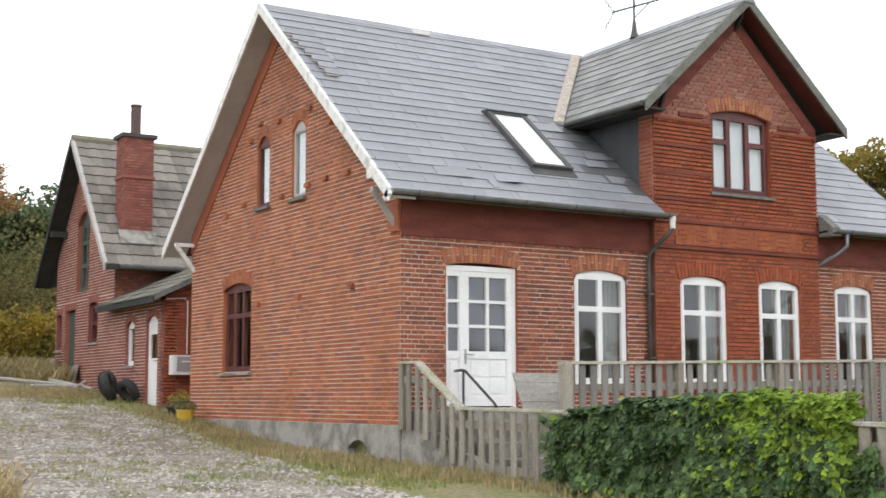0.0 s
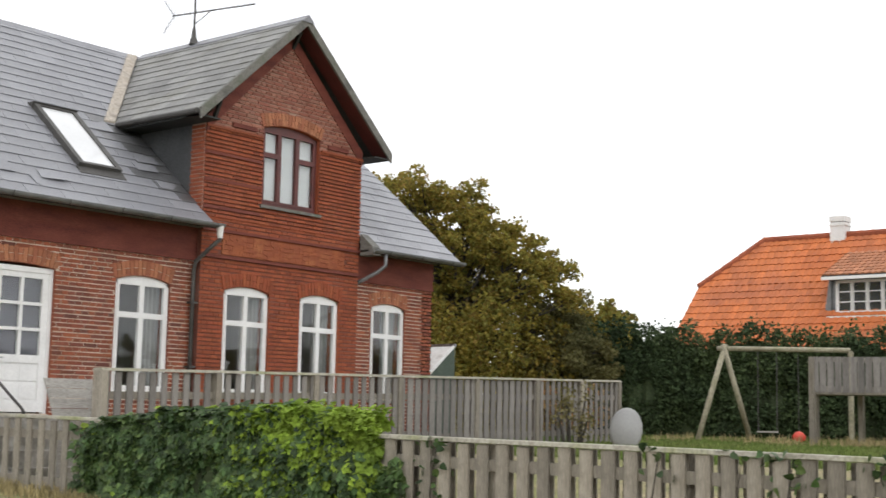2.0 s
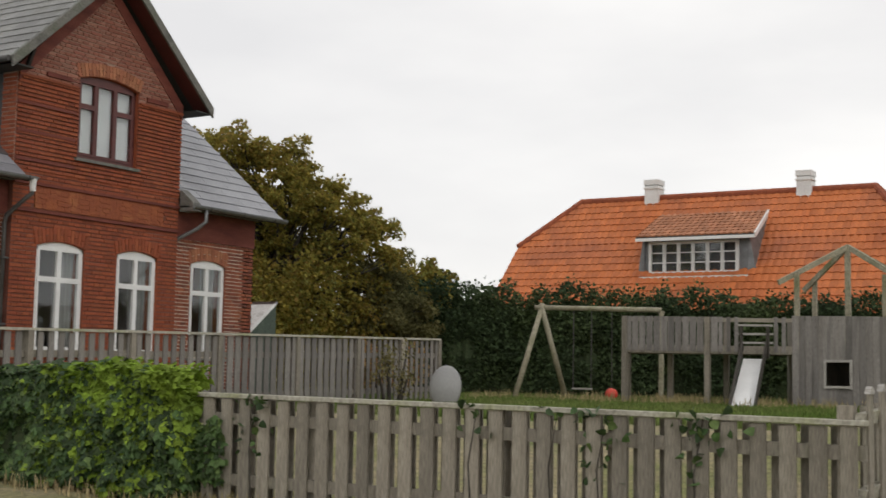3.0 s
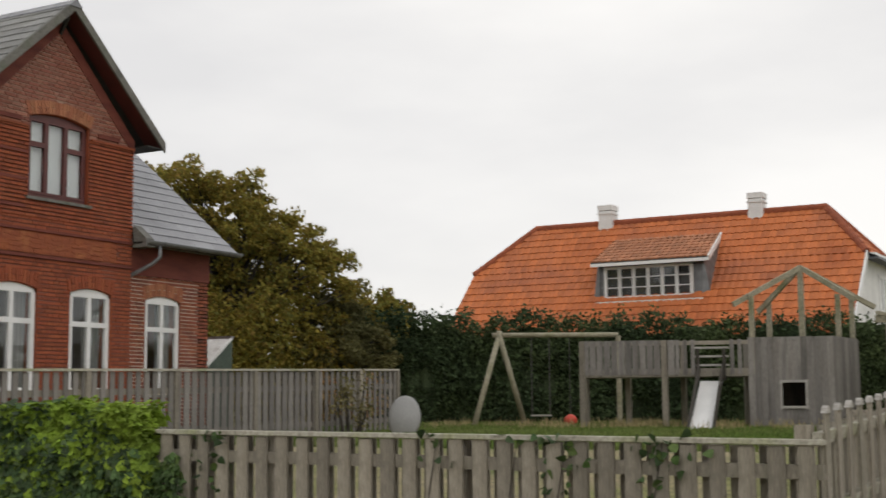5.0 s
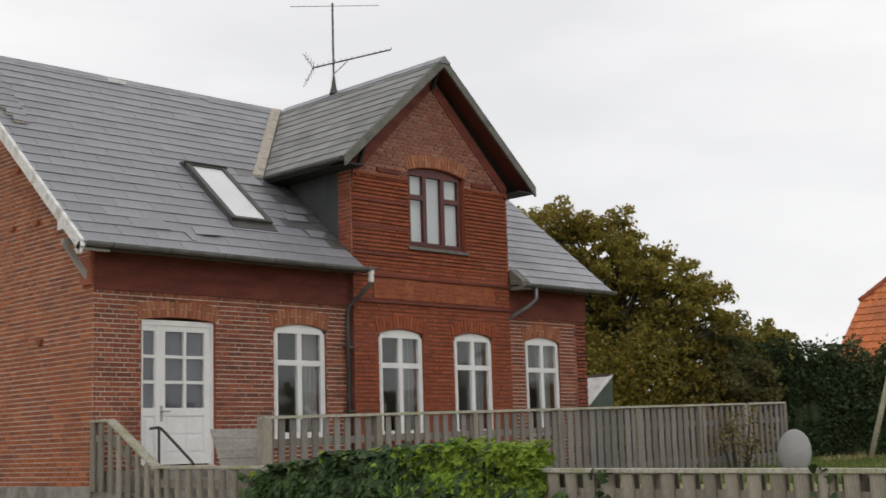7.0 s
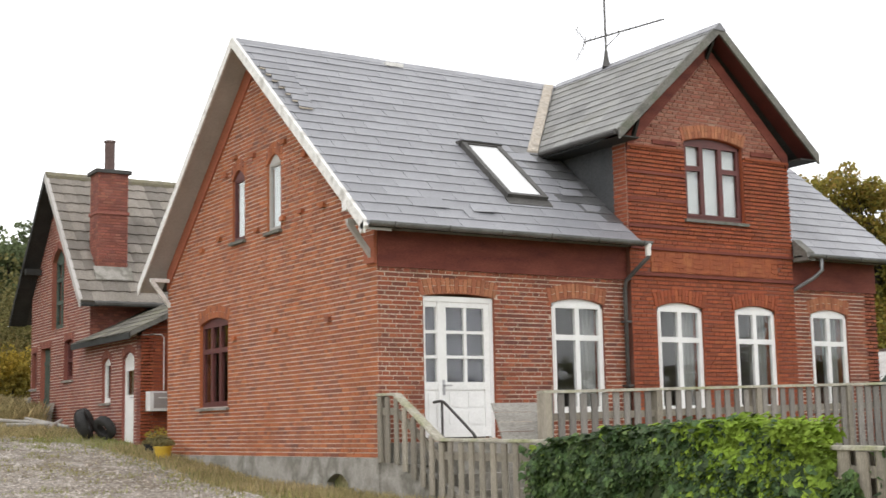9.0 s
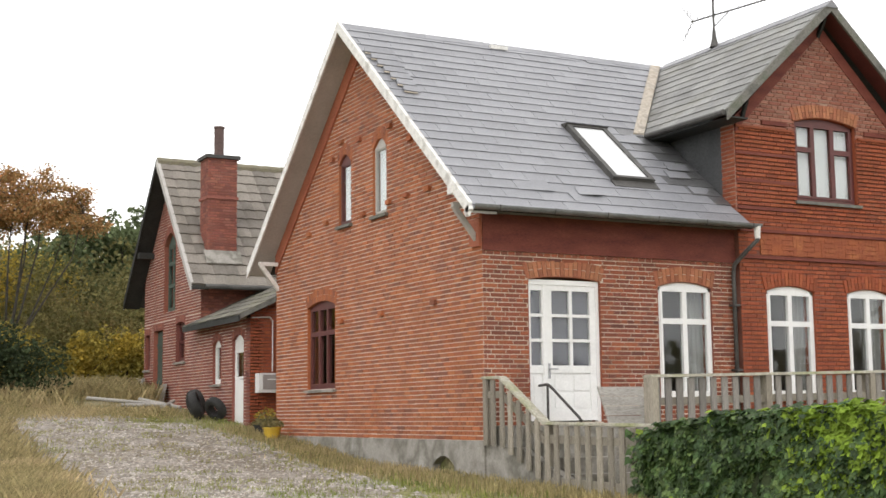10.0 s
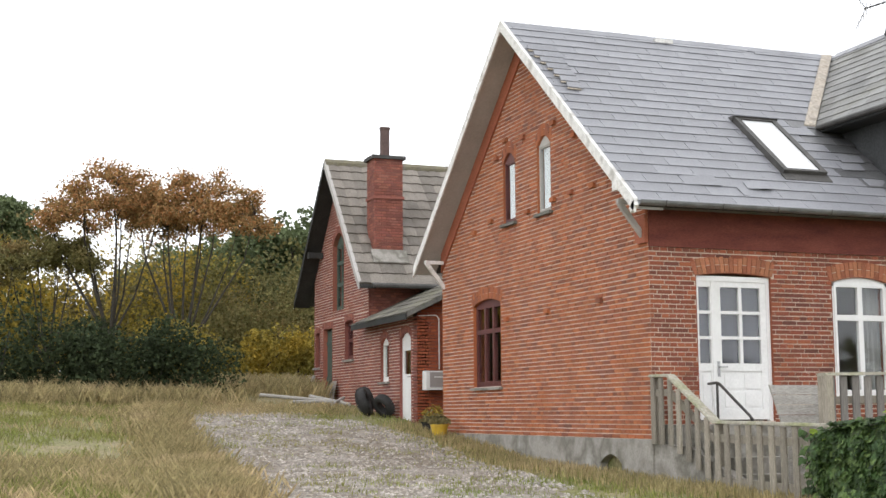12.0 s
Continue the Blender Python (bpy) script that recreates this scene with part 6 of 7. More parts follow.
def road_fence():
    f = thing("road_fence", "weathered board fence with rounded pale post tops", "fence")
    rng = random.Random(17)
    x = 0.12
    top = lambda q: float(np.interp(q, (0, 0.6, 4.2, 5.2, 14), (1.55, 1.58, 1.75, 1.81, 2.2)))
    while x < 13:
        b = ground_z(x, -13.85) - 0.05
        h = top(x)
        g = Geo()
        w = 0.062
        g.prism([(x - w, b), (x + w, b), (x + w, h - 0.05), (x + w * 0.6, h - 0.012), (x, h), (x - w * 0.6, h - 0.012), (x - w, h - 0.05)], lambda u, v, d: (u, -13.85 - d, v), 0.03, 0.05)
        part("board", g, WOOD["object"], f)
        part("board_cap", Geo().prism([(x - w - 0.004, h - 0.045), (x + w + 0.004, h - 0.045), (x + w * 0.6, h - 0.005), (x, h + 0.008), (x - w * 0.6, h - 0.005)], lambda u, v, d: (u, -13.85 - d, v), 0.02, 0.062), WOOD_PALE, f)
        x += 0.36
    for dz, w in ((0.17, 0.09), (0.68, 0.09)):
        part("rail", Geo().hexa([(0.0, -13.87, top(0) - dz - 0.09), (13, -13.87, top(13) - dz - 0.09), (13, -13.82, top(13) - dz - 0.09), (0.0, -13.82, top(0) - dz - 0.09), (0, -13.89, top(0) - dz), (13, -13.89, top(13) - dz), (13, -13.82, top(13) - dz), (0, -13.82, top(0) - dz)]), WOOD_CAP, f)
    x = 0.3
    while x < 13:
        b = ground_z(x, -13.85) - 0.05
        part("board", Geo().box(x - 0.07, x + 0.07, -13.815, -13.795, b, top(x) - 0.14), WOOD["object"], f)
        x += 0.2
    for x in (0.05, 1.9, 3.75, 5.6, 7.4, 9.2):
        g = Geo().box(x - 0.055, x + 0.055, -13.81, -13.70, 0.2, top(x) - 0.12)
        part("post", g, WOOD["object"], f)


def garden_screen():
    f = thing("garden_screen", "silver-grey wooden board screen in front of the windows", "fence")
    rng = random.Random(15)
    top = lambda x: 2.04 + (x - 0.59) * 0.018
    front_b = Geo().box(-0.05, 0.05, -0.01, 0.01, 0, 1).mesh("board", WOOD_GREY)
    x, i = 0.66, 0
    while x < 12.25:
        for dx, y in ((0, -3.055), (0.0875, -2.985))[: 1 if x < 6.2 or x > 9.3 else 2]:
            b = new("board", front_b)
            b.parent = f
            bot = 0.62 + 0.04 * x
            b.location, b.scale = (x + dx, y, bot), (rng.uniform(0.86, 1.0) if x < 6.2 or x > 9.3 else 1.25, 1, top(x) - 0.04 - bot - rng.uniform(0, 0.012))
        x += 0.175
        i += 1
    part("cap_rail", Geo().hexa([(0.55, -3.10, top(.55) - 0.035), (12.32, -3.10, top(12.3) - 0.035), (12.32, -2.94, top(12.3) - 0.035), (0.55, -2.94, top(.55) - 0.035), (0.55, -3.09, top(.55)), (12.32, -3.09, top(12.3)), (12.32, -2.95, top(12.3)), (0.55, -2.95, top(.55))]), WOOD_CAP, f, "lichened cap rail")
    for dz in (0.28, 0.9):
        part("rail", Geo().hexa([(0.6, -3.045, top(.6) - dz - 0.09), (12.3, -3.045, top(12.3) - dz - 0.09), (12.3, -2.995, top(12.3) - dz - 0.09), (0.6, -2.995, top(.6) - dz - 0.09), (0.6, -3.045, top(.6) - dz), (12.3, -3.045, top(12.3) - dz), (12.3, -2.995, top(12.3) - dz), (0.6, -2.995, top(.6) - dz)]), WOOD["island"], f)
    for x in (0.6, 2.4, 4.2, 6.0, 7.9, 9.6, 11.0, 12.28):
        part("post", Geo().box(x - 0.045, x + 0.045, -3.12 if x < 1 else -3.10, -2.94, 0.4, top(x) - 0.03), WOOD["object"], f)


picket_fence()
road_fence()
garden_screen()


# ---- ivy grown over the fence ----
def hanging_leaf(g, p, size, rng, out):
    """A lobed leaf that faces outward and droops."""
    n = (Vector(out) + Vector((rng.uniform(-0.6, 0.6), rng.uniform(-0.6, 0.6), rng.uniform(-0.2, 0.7)))).normalized()
    t = Vector((rng.uniform(-0.9, 0.9), rng.uniform(-1.0, 1.0), -0.8))
    s = (t - n * t.dot(n)).normalized()
    w, k, p = n.cross(s), size * rng.uniform(0.6, 1.35), Vector(p)
    g.add([p - s * k * 0.35, p - s * k * 0.42 + w * k * 0.3 - n * k * 0.06, p - s * k * 0.05 + w * k * 0.52 - n * k * 0.12, p + s * k * 0.15 + w * k * 0.25, p + s * k * 0.62 - n * k * 0.1,
           p + s * k * 0.15 - w * k * 0.25, p - s * k * 0.05 - w * k * 0.52 - n * k * 0.12, p - s * k * 0.42 - w * k * 0.3 - n * k * 0.06], [(0, 4, 3, 2, 1), (0, 7, 6, 5, 4)])


def ivy():
    t = thing("ivy_hedge", "dense green ivy over the picket fence, lime at one end", "hedge", at=(0, 0, 0))
    rng = random.Random(21)
    dark, light, core = Geo(), Geo(), Geo()
    # added core of thick dark bars, so gaps between leaves read as shade
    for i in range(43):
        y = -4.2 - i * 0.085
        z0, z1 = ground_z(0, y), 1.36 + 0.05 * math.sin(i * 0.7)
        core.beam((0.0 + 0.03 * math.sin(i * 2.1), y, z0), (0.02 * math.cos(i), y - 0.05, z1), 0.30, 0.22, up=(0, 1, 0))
    part("stem", core, BUSH_DARK, t, "solid dark core standing in for the ivy's shaded inside")
    for _ in range(15500):
        y = rng.uniform(-8.08, -3.95)
        u = (-3.95 - y) / 4.4
        top = float(np.interp(y, (-8.1, -7.95, -7.6, -6.6, -5.4, -4.2, -3.95), (1.30, 1.56, 1.65, 1.64, 1.58, 1.47, 1.34))) + 0.07 * noise.noise(Vector((y * 2.2, 0, 0))) + 0.05 * noise.noise(Vector((y * 7, 1, 0)))
        zlo = ground_z(0, y) + 0.02
        z = zlo + (top - zlo) * rng.random() ** 0.8
        lump = noise.noise(Vector((y * 2.0, z * 2.6, 4)))
        bulge = 0.25 + 0.15 * lump + 0.11 * noise.noise(Vector((y * 5, z * 5, 7))) + 0.06 * ease((u - 0.6) / 0.3)
        rim = math.sqrt(max(0.05, 1 - max(0, (z - top + 0.22) / 0.24) ** 2))
        front_side = rng.random() < 0.8
        x = (-bulge if front_side else bulge) * rim * rng.uniform(0.72, 1.12)
        out = (-1.0 if front_side else 1.0, 0.0, 0.35)
        if y < -7.8:
            x = min(x, 0.02)
        if z > top - 0.10:
            x, out = rng.uniform(-bulge, bulge if y > -7.8 else 0.0), (-0.4, 0.0, 1.0)
        elif y < -7.95:
            x, out = rng.uniform(-bulge, -0.02), (-0.5, -1.0, 0.3)
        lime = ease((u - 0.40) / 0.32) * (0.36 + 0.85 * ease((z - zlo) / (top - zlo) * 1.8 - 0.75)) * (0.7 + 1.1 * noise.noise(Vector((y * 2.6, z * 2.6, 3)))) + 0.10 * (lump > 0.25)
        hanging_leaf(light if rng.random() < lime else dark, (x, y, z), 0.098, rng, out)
    for _ in range(330):
        y = rng.choice((rng.uniform(-8.4, -8.0), rng.uniform(-4.1, -3.5)))
        hanging_leaf(dark, (-0.09 + rng.uniform(-0.06, 0.04), y, rng.uniform(0.6, 1.36 if y > -5 else 1.15)), 0.085, rng, (-1, 0, 0.3))
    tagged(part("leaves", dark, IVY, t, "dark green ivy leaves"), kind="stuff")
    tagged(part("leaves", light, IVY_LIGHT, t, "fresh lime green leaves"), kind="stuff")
    for y0, n, h in ((-8.7, 30, 0.5), (-10.9, 10, 0.2), (-12.0, 34, 0.6), (-12.75, 48, 0.6), (-11.6, 8, 0.15)):
        v = thing("ivy_shoot", "green creeper climbing between the pickets", "creeper", "creepers", at=(-0.07, y0, 0))
        s = Geo().tube([(0, 0, ground_z(0, y0)), (0.01, 0.05, 0.9), (0, -0.03, 1.33)], [0.008, 0.006, 0.003], 5)
        part("stem", s, BARK, v)
        g = Geo()
        for _ in range(n):
            leaf_quad(g, (rng.uniform(-0.05, 0.03), rng.gauss(0, 0.12), 1.38 - abs(rng.gauss(0, h * 0.6))), 0.07, rng, shape=6)
        part("leaves", g, IVY, v)


ivy()


# ---- neighbour's house ----
def neighbour():
    h = thing("neighbour_house", "white house with orange pantile half-hipped roof and dormer", "house")
    rx, rz, ex, ez, y0, y1 = 33.2, 7.7, 28.8, 3.3, -7.9, 5.45
    hy0, hy1, hz = -6.35, 3.8, 6.0
    far = 2 * rx - ex
    rng = random.Random(31)
    hx, hf = rx - (rz - hz), rx + (rz - hz)
    deck = Geo().add([(ex, y0, ez), (ex, y1, ez), (hx, y1, hz), (rx, hy1, rz), (rx, hy0, rz), (hx, y0, hz), (far, y0, ez), (far, y1, ez), (hf, y1, hz), (hf, y0, hz)],
                     [(0, 5, 4, 3, 2, 1), (6, 7, 8, 3, 4, 9), (2, 3, 8), (5, 9, 4)])
    roof = part("roof", deck, DECK, h, "orange clay pantile roof")
    run = math.hypot(rx - ex, rz - ez)
    n = 18

    def span(s):
        z = ez + s * math.sqrt(0.5)
        k = max(0.0, (z - hz) / (rz - hz))
        return ((y0 + (hy0 - y0) * k, y1 + (hy1 - y1) * k),)
    tagged(part("tiles", pantiles(Geo(), (ex, 0, ez), (0, 1, 0), (1, 0, 1), n, span, 0.24, run / n, wave=0.03, rng=rng), PANTILE, roof), kind="stuff")
    for ye, yr in ((y1, hy1), (y0, hy0)):
        hipup = Vector((0, yr - ye, rz - hz))
        g = pantiles(Geo(), (rx, ye, hz), (1, 0, 0), hipup, 7, lambda s, m=hipup.length, w=rz - hz: ((-w * (1 - s / m), w * (1 - s / m)),), 0.24, hipup.length / 7, rng=rng)
        tagged(part("tiles", g, PANTILE, roof), kind="stuff")
    k = 26
    for i in range(k):
        y = hy0 + (hy1 - hy0) * i / k
        part("ridge_tile", Geo().tube([(rx, y, rz + 0.02), (rx, y + (hy1 - hy0) / k + 0.03, rz + 0.02)], [0.13, 0.12], 8), PANTILE_DARK, roof)
    for ye, yr in ((y1, hy1), (y0, hy0)):
        for x in (hx, hf):
            for i in range(8):
                a, b = Vector((x, ye, hz + 0.03)), Vector((rx, yr, rz + 0.03))
                part("ridge_tile", Geo().tube([a.lerp(b, i / 8), a.lerp(b, (i + 1.1) / 8)], [0.12, 0.11], 8), PANTILE_DARK, roof)
    end = [(ex + 0.3, 1.0), (far - 0.3, 1.0), (far - 0.3, ez + 0.2), (hf, hz - 0.05), (hx, hz - 0.05), (ex + 0.3, ez + 0.2)]
    for y, s in ((y0 + 0.12, -1), (y1 - 0.12, 1)):
        part("wall", Geo().prism(end, lambda u, v, d, y=y: (u, y + d, v), 0, -s * 0.3), WHITE_WASH, h, "whitewashed end wall")
    part("wall", Geo().box(ex + 0.3, ex + 0.6, y0 + 0.42, y1 - 0.42, 1.0, ez + 0.25), WHITE_WASH, h)
    part("wall", Geo().box(far - 0.6, far - 0.3, y0 + 0.42, y1 - 0.42, 1.0, ez + 0.25), WHITE_WASH, h)
    south = lambda u, v, d: (u, y0 + 0.12 - d, v)
    window(south, (33.6, 34.8, 4.3, 5.5, 0.0), WHITE_PAINT, h, [(0, .5, 0, 1), (.5, 1, 0, 1)], label="white gable window", back=-0.05)
    for x, z in ((hx, hz), (hf, hz)):
        part("verge_board", Geo().beam((ex if x == hx else far, y0 - 0.02, ez), (x, y0 - 0.02, z), 0.05, 0.2), WHITE_PAINT, h)
    part("eaves_board", Geo().box(hx, hf, y0 - 0.25, y0 + 0.1, hz - 0.12, hz), WHITE_PAINT, h)
    part("eaves_box", Geo().hexa([(hx - 0.1, y0 - 0.35, hz - 0.2), (hf, y0 - 0.35, hz - 0.2), (hf, y0, hz - 0.2), (hx, y0, hz - 0.2), (hx, y0 - 0.3, hz - 0.1), (hf, y0 - 0.3, hz - 0.1), (hf, y0, hz + 0.02), (hx, y0, hz + 0.02)]), SLATE_AND_SHADE, h)
    for y, q in ((1.09, 0.25), (-4.14, 0.235)):
        c = part("chimney", Geo().box(rx - 0.26, rx + 0.27, y - q, y + q, 7.2, 8.14), WHITE_WASH, h, "whitewashed chimney")
        part("cap", Geo().box(rx - 0.29, rx + 0.30, y - q - 0.03, y + q + 0.03, 8.02, 8.07), WHITE_WASH, c)
        part("crown", Geo().box(rx - 0.28, rx + 0.29, y - q - 0.02, y + q + 0.02, 8.16, 8.34), WHITE_WASH, c)
        part("neck", Geo().box(rx - 0.24, rx + 0.25, y - q + 0.02, y + q - 0.02, 8.14, 8.16), ZINC_DARK, c)
    # dormer
    fx, a, b = 30.4, -3.12, 0.28
    d = part("dormer", Geo().prism([(a, 4.62), (b, 4.62), (b, 6.02), (a, 6.02)], lambda u, v, q: (fx + 0.06 - q, u, v), 0, -0.1), ZINC, h, "grey zinc-clad dormer with a row of small panes")
    for y, s in ((a, -1), (b, 1)):
        part("cheek", Geo().hexa([(fx, y, 4.7), (fx + 0.1, y + s * 0.30, 4.62), (32.6, y + s * 0.30, 6.95), (32.6, y, 6.95), (fx, y, 6.0), (fx, y + s * 0.06, 6.0), (32.6, y + s * 0.06, 7.0), (32.6, y, 7.0)]), ZINC, d)
    dr = Geo().hexa([(fx - 0.35, a - 0.33, 5.97), (fx - 0.35, b + 0.17, 5.97), (32.6, b + 0.33, 7.0), (32.6, a + 0.02, 7.0), (fx - 0.35, a - 0.33, 6.03), (fx - 0.35, b + 0.17, 6.03), (32.6, b + 0.33, 7.06), (32.6, a + 0.02, 7.06)])
    part("dormer_roof", dr, SLATE_AND_SHADE, d)
    tagged(part("tiles", pantiles(Geo(), (fx - 0.35, 0, 6.03), (0, 1, 0), (2.55, 0, 1.03), 8, lambda s: ((a - 0.31 + 0.12 * s, b + 0.15 + 0.055 * s),), 0.2, 0.335, wave=0.035, rng=rng), PANTILE_PALE, d), kind="stuff")
    part("fascia", Geo().box(fx - 0.36, fx - 0.31, a - 0.33, b + 0.17, 5.90, 6.0), WHITE_PAINT, d)
    part("verge_board", Geo().beam((fx - 0.35, a - 0.34, 5.98), (32.6, a + 0.0, 7.02), 0.05, 0.16), WHITE_PAINT, d)
    wface = lambda u, v, q: (fx + 0.02 - q, u, v)
    w = window(wface, (-2.84, 0.12, 4.86, 5.90, 0.0), WHITE_PAINT, h, [(i / 6 + 0.004, (i + 1) / 6 - 0.004, 0, 1) for i in range(6)], label="white six-light dormer window", back=-0.06, depth=0.1, fr=0.045, s=0.036)
    for i in range(6):
        u = -2.84 + 0.045 + (i + 0.5) * (2.96 - 0.09) / 6
        for k in (1, 2):
            v = 4.905 + k * 0.95 / 3
            part("glazing_bar", Geo().prism([(u - 0.22, v - 0.016), (u + 0.22, v - 0.016), (u + 0.22, v + 0.016), (u - 0.22, v + 0.016)], wface, 0.073, 0.03), WHITE_PAINT, w)
    part("sill", Geo().box(fx - 0.2, fx + 0.1, -3.2, 0.36, 4.68, 4.78), WHITE_WORN, d)
    # no room is built: a dark sheet close behind the glass paints its gloom
    part("room_dark_sheet", Geo().box(fx + 0.035, fx + 0.05, -2.8, 0.1, 4.85, 5.9), SLATE_AND_SHADE, d, "dark sheet standing in for the unlit room")


neighbour()


# ---- play area ----
def swing():
    s = thing("swing_set", "wooden swing frame with algae-stained poles", "swing")
    t0, t1 = Vector((17.61, -2.53, 3.12)), Vector((18.75, -4.95, 3.10))
    part("beam", Geo().tube([t0 - (t1 - t0) * 0.06, t1], 0.055, 10), WOOD_GREENISH, s, smooth=True)
    part("post", Geo().tube([(t1.x, t1.y, 0.9), (t1.x, t1.y, 3.08)], 0.06, 10), WOOD_GREENISH, s)
    for t in (t0,):
        for dx, dy in ((-1.05, 0.25), (0.95, -0.55)):
            part("leg", Geo().tube([t + Vector((-dx * 0.05, 0, 0.08)), (t.x + dx * 0.75, t.y + dy * 0.75 + 0.1, ground_z(t.x, t.y) - 0.1)], 0.062, 10), WOOD_GREENISH, s, smooth=True)
    for f in (0.27, 0.42):
        c = t0.lerp(t1, f)
        part("rope", Geo().tube([c, (c.x, c.y, 1.32)], 0.012, 6), DARK_STEEL, s)
    a, b = t0.lerp(t1, 0.26), t0.lerp(t1, 0.43)
    part("seat", Geo().beam((a.x, a.y, 1.31), (b.x, b.y, 1.31), 0.18, 0.035), WOOD_PALE, s, "pale swing seat")
    ball = thing("swing_ball", "red rubber ball hanging from the swing beam", "ball")
    c = Vector((18.3, -3.95, 1.19))
    prof = [(0.145 * math.sin(math.pi * i / 12), 0.145 * -math.cos(math.pi * i / 12)) for i in range(13)]
    part("sphere", Geo_shift(Geo().lathe(prof, 0, 0, 20), c), RED_BALL, ball, smooth=True)
    part("rope", Geo().tube([(c.x, c.y, c.z + 0.13), (c.x, c.y, 3.08)], 0.01, 6), DARK_STEEL, ball)


swing()


def play_tower():
    p = thing("play_tower", "grey board play tower with bridge, slide and bare rafters", "play tower")
    A, B, C, D = Vector((15.20, -5.60, 0)), Vector((16.30, -8.62, 0)), Vector((16.75, -10.15, 0)), Vector((18.38, -10.25, 0))
    e = (B - A).normalized()
    nrm = Vector((e.y, -e.x, 0))
    nrm = nrm if nrm.x < 0 else -nrm
    rng = random.Random(44)
    L1 = (B - A).length
    # bridge: floor, posts, board balustrade
    part("deck", Geo().hexa([A + Vector((0, 0, 2.08)), A - nrm * 1.2 + Vector((0, 0, 2.08)), B - nrm * 1.2 + Vector((0, 0, 2.08)), B + Vector((0, 0, 2.08)), A + Vector((0, 0, 2.16)), A - nrm * 1.2 + Vector((0, 0, 2.16)), B - nrm * 1.2 + Vector((0, 0, 2.16)), B + Vector((0, 0, 2.16))]), WOOD["object"], p)
    for f, off in ((0.0, 0), (0.5, 0), (0.0, 1.2), (0.27, 1.2), (0.62, 1.2)):
        c = A.lerp(B, f) - nrm * off
        part("post", Geo().box(c.x - 0.05, c.x + 0.05, c.y - 0.05, c.y + 0.05, 0.7, 2.8 if off == 0 else 2.75), WOOD["object"], p)

    def board(f0, w, z0, z1, q=0.02, a=A, d=e):
        s, t = a + d * f0 + nrm * q, a + d * (f0 + w) + nrm * q
        g = Geo().hexa([s + Vector((0, 0, z0)), t + Vector((0, 0, z0)), t - nrm * 0.02 + Vector((0, 0, z0)), s - nrm * 0.02 + Vector((0, 0, z0)), s + Vector((0, 0, z1)), t + Vector((0, 0, z1)), t - nrm * 0.02 + Vector((0, 0, z1)), s - nrm * 0.02 + Vector((0, 0, z1))])
        part("board", g, WOOD_GREY, p)
    f = 0.0
    while f < L1 - 0.05:
        gap = 2.15 < f < 2.8
        w = 0.125 if f < 1.7 else 0.075
        if not gap:
            board(f, w, 2.12, 2.80)
        f += 0.14 if f < 1.7 else 0.15
    for z in (2.74, 2.2):
        part("rail", Geo().beam(A + nrm * -0.02 + Vector((0, 0, z)), B + nrm * -0.02 + Vector((0, 0, z)), 0.04, 0.08), WOOD["object"], p)
    for k in range(3):
        part("rung", Geo().beam(A + e * 2.15 + Vector((0, 0, 2.3 + 0.17 * k)), A + e * 2.85 + Vector((0, 0, 2.3 + 0.17 * k)), 0.03, 0.04), WOOD_PALE, p)
    # slide
    s0 = A + e * 2.5 + nrm * 0.05
    s1 = A + e * 2.2 + nrm * 1.75
    side = Vector((e.x, e.y, 0)) * 0.21
    z0, z1 = 1.96, 0.95
    part("slide", Geo().hexa([s0 - side + Vector((0, 0, z0)), s0 + side + Vector((0, 0, z0)), s1 + side + Vector((0, 0, z1)), s1 - side + Vector((0, 0, z1)), s0 - side + Vector((0, 0, z0 + 0.03)), s0 + side + Vector((0, 0, z0 + 0.03)), s1 + side + Vector((0, 0, z1 + 0.03)), s1 - side + Vector((0, 0, z1 + 0.03))]), PLASTIC_WHITE, p, "shiny white slide")
    for k in (-1, 1):
        part("slide_cheek", Geo().beam(s0 + side * k * 1.08 + Vector((0, 0, z0 + 0.3)), s1 + side * k * 1.08 + Vector((0, 0, z1 + 0.06)), 0.03, 0.17), BARK, p)
        part("slide_post", Geo().beam(s0 + side * k * 1.2 + Vector((0, 0, 2.0)), s0 + side * k * 1.2 + Vector((0, 0, 2.62)), 0.05, 0.06, up=(1, 0, 0)), BARK, p)
    # boarded cabin
    e2 = (C - B).normalized()
    L2 = (C - B).length
    f = 0.0
    while f < L2:
        hatch = 0.60 < f + 0.06 < 1.06
        for lo, hi in (((0.95, 1.47), (1.95, 2.83)) if hatch else ((0.95, 2.83),)):
            board(f, 0.118, lo, hi, a=B, d=e2)
        f += 0.124
    e3, q = (D - C).normalized(), 0.0
    n3 = Vector((e3.y, -e3.x, 0))
    while q < (D - C).length:
        lo, hi, c = Vector((0, 0, 0.95)), Vector((0, 0, 2.83)), C + e3 * q
        ring = [c, c + e3 * 0.118, c + e3 * 0.118 + n3 * 0.02, c + n3 * 0.02]
        part("board", Geo().hexa([v + lo for v in ring] + [v + hi for v in ring]), WOOD_GREY, p)
        q += 0.124
    E4 = B - nrm * 1.5
    ring = [E4, D, D - nrm * 0.05, E4 - nrm * 0.05]
    part("back_wall", Geo().hexa([v + Vector((0, 0, 0.95)) for v in ring] + [v + Vector((0, 0, 2.8)) for v in ring]), WOOD["object"], p)
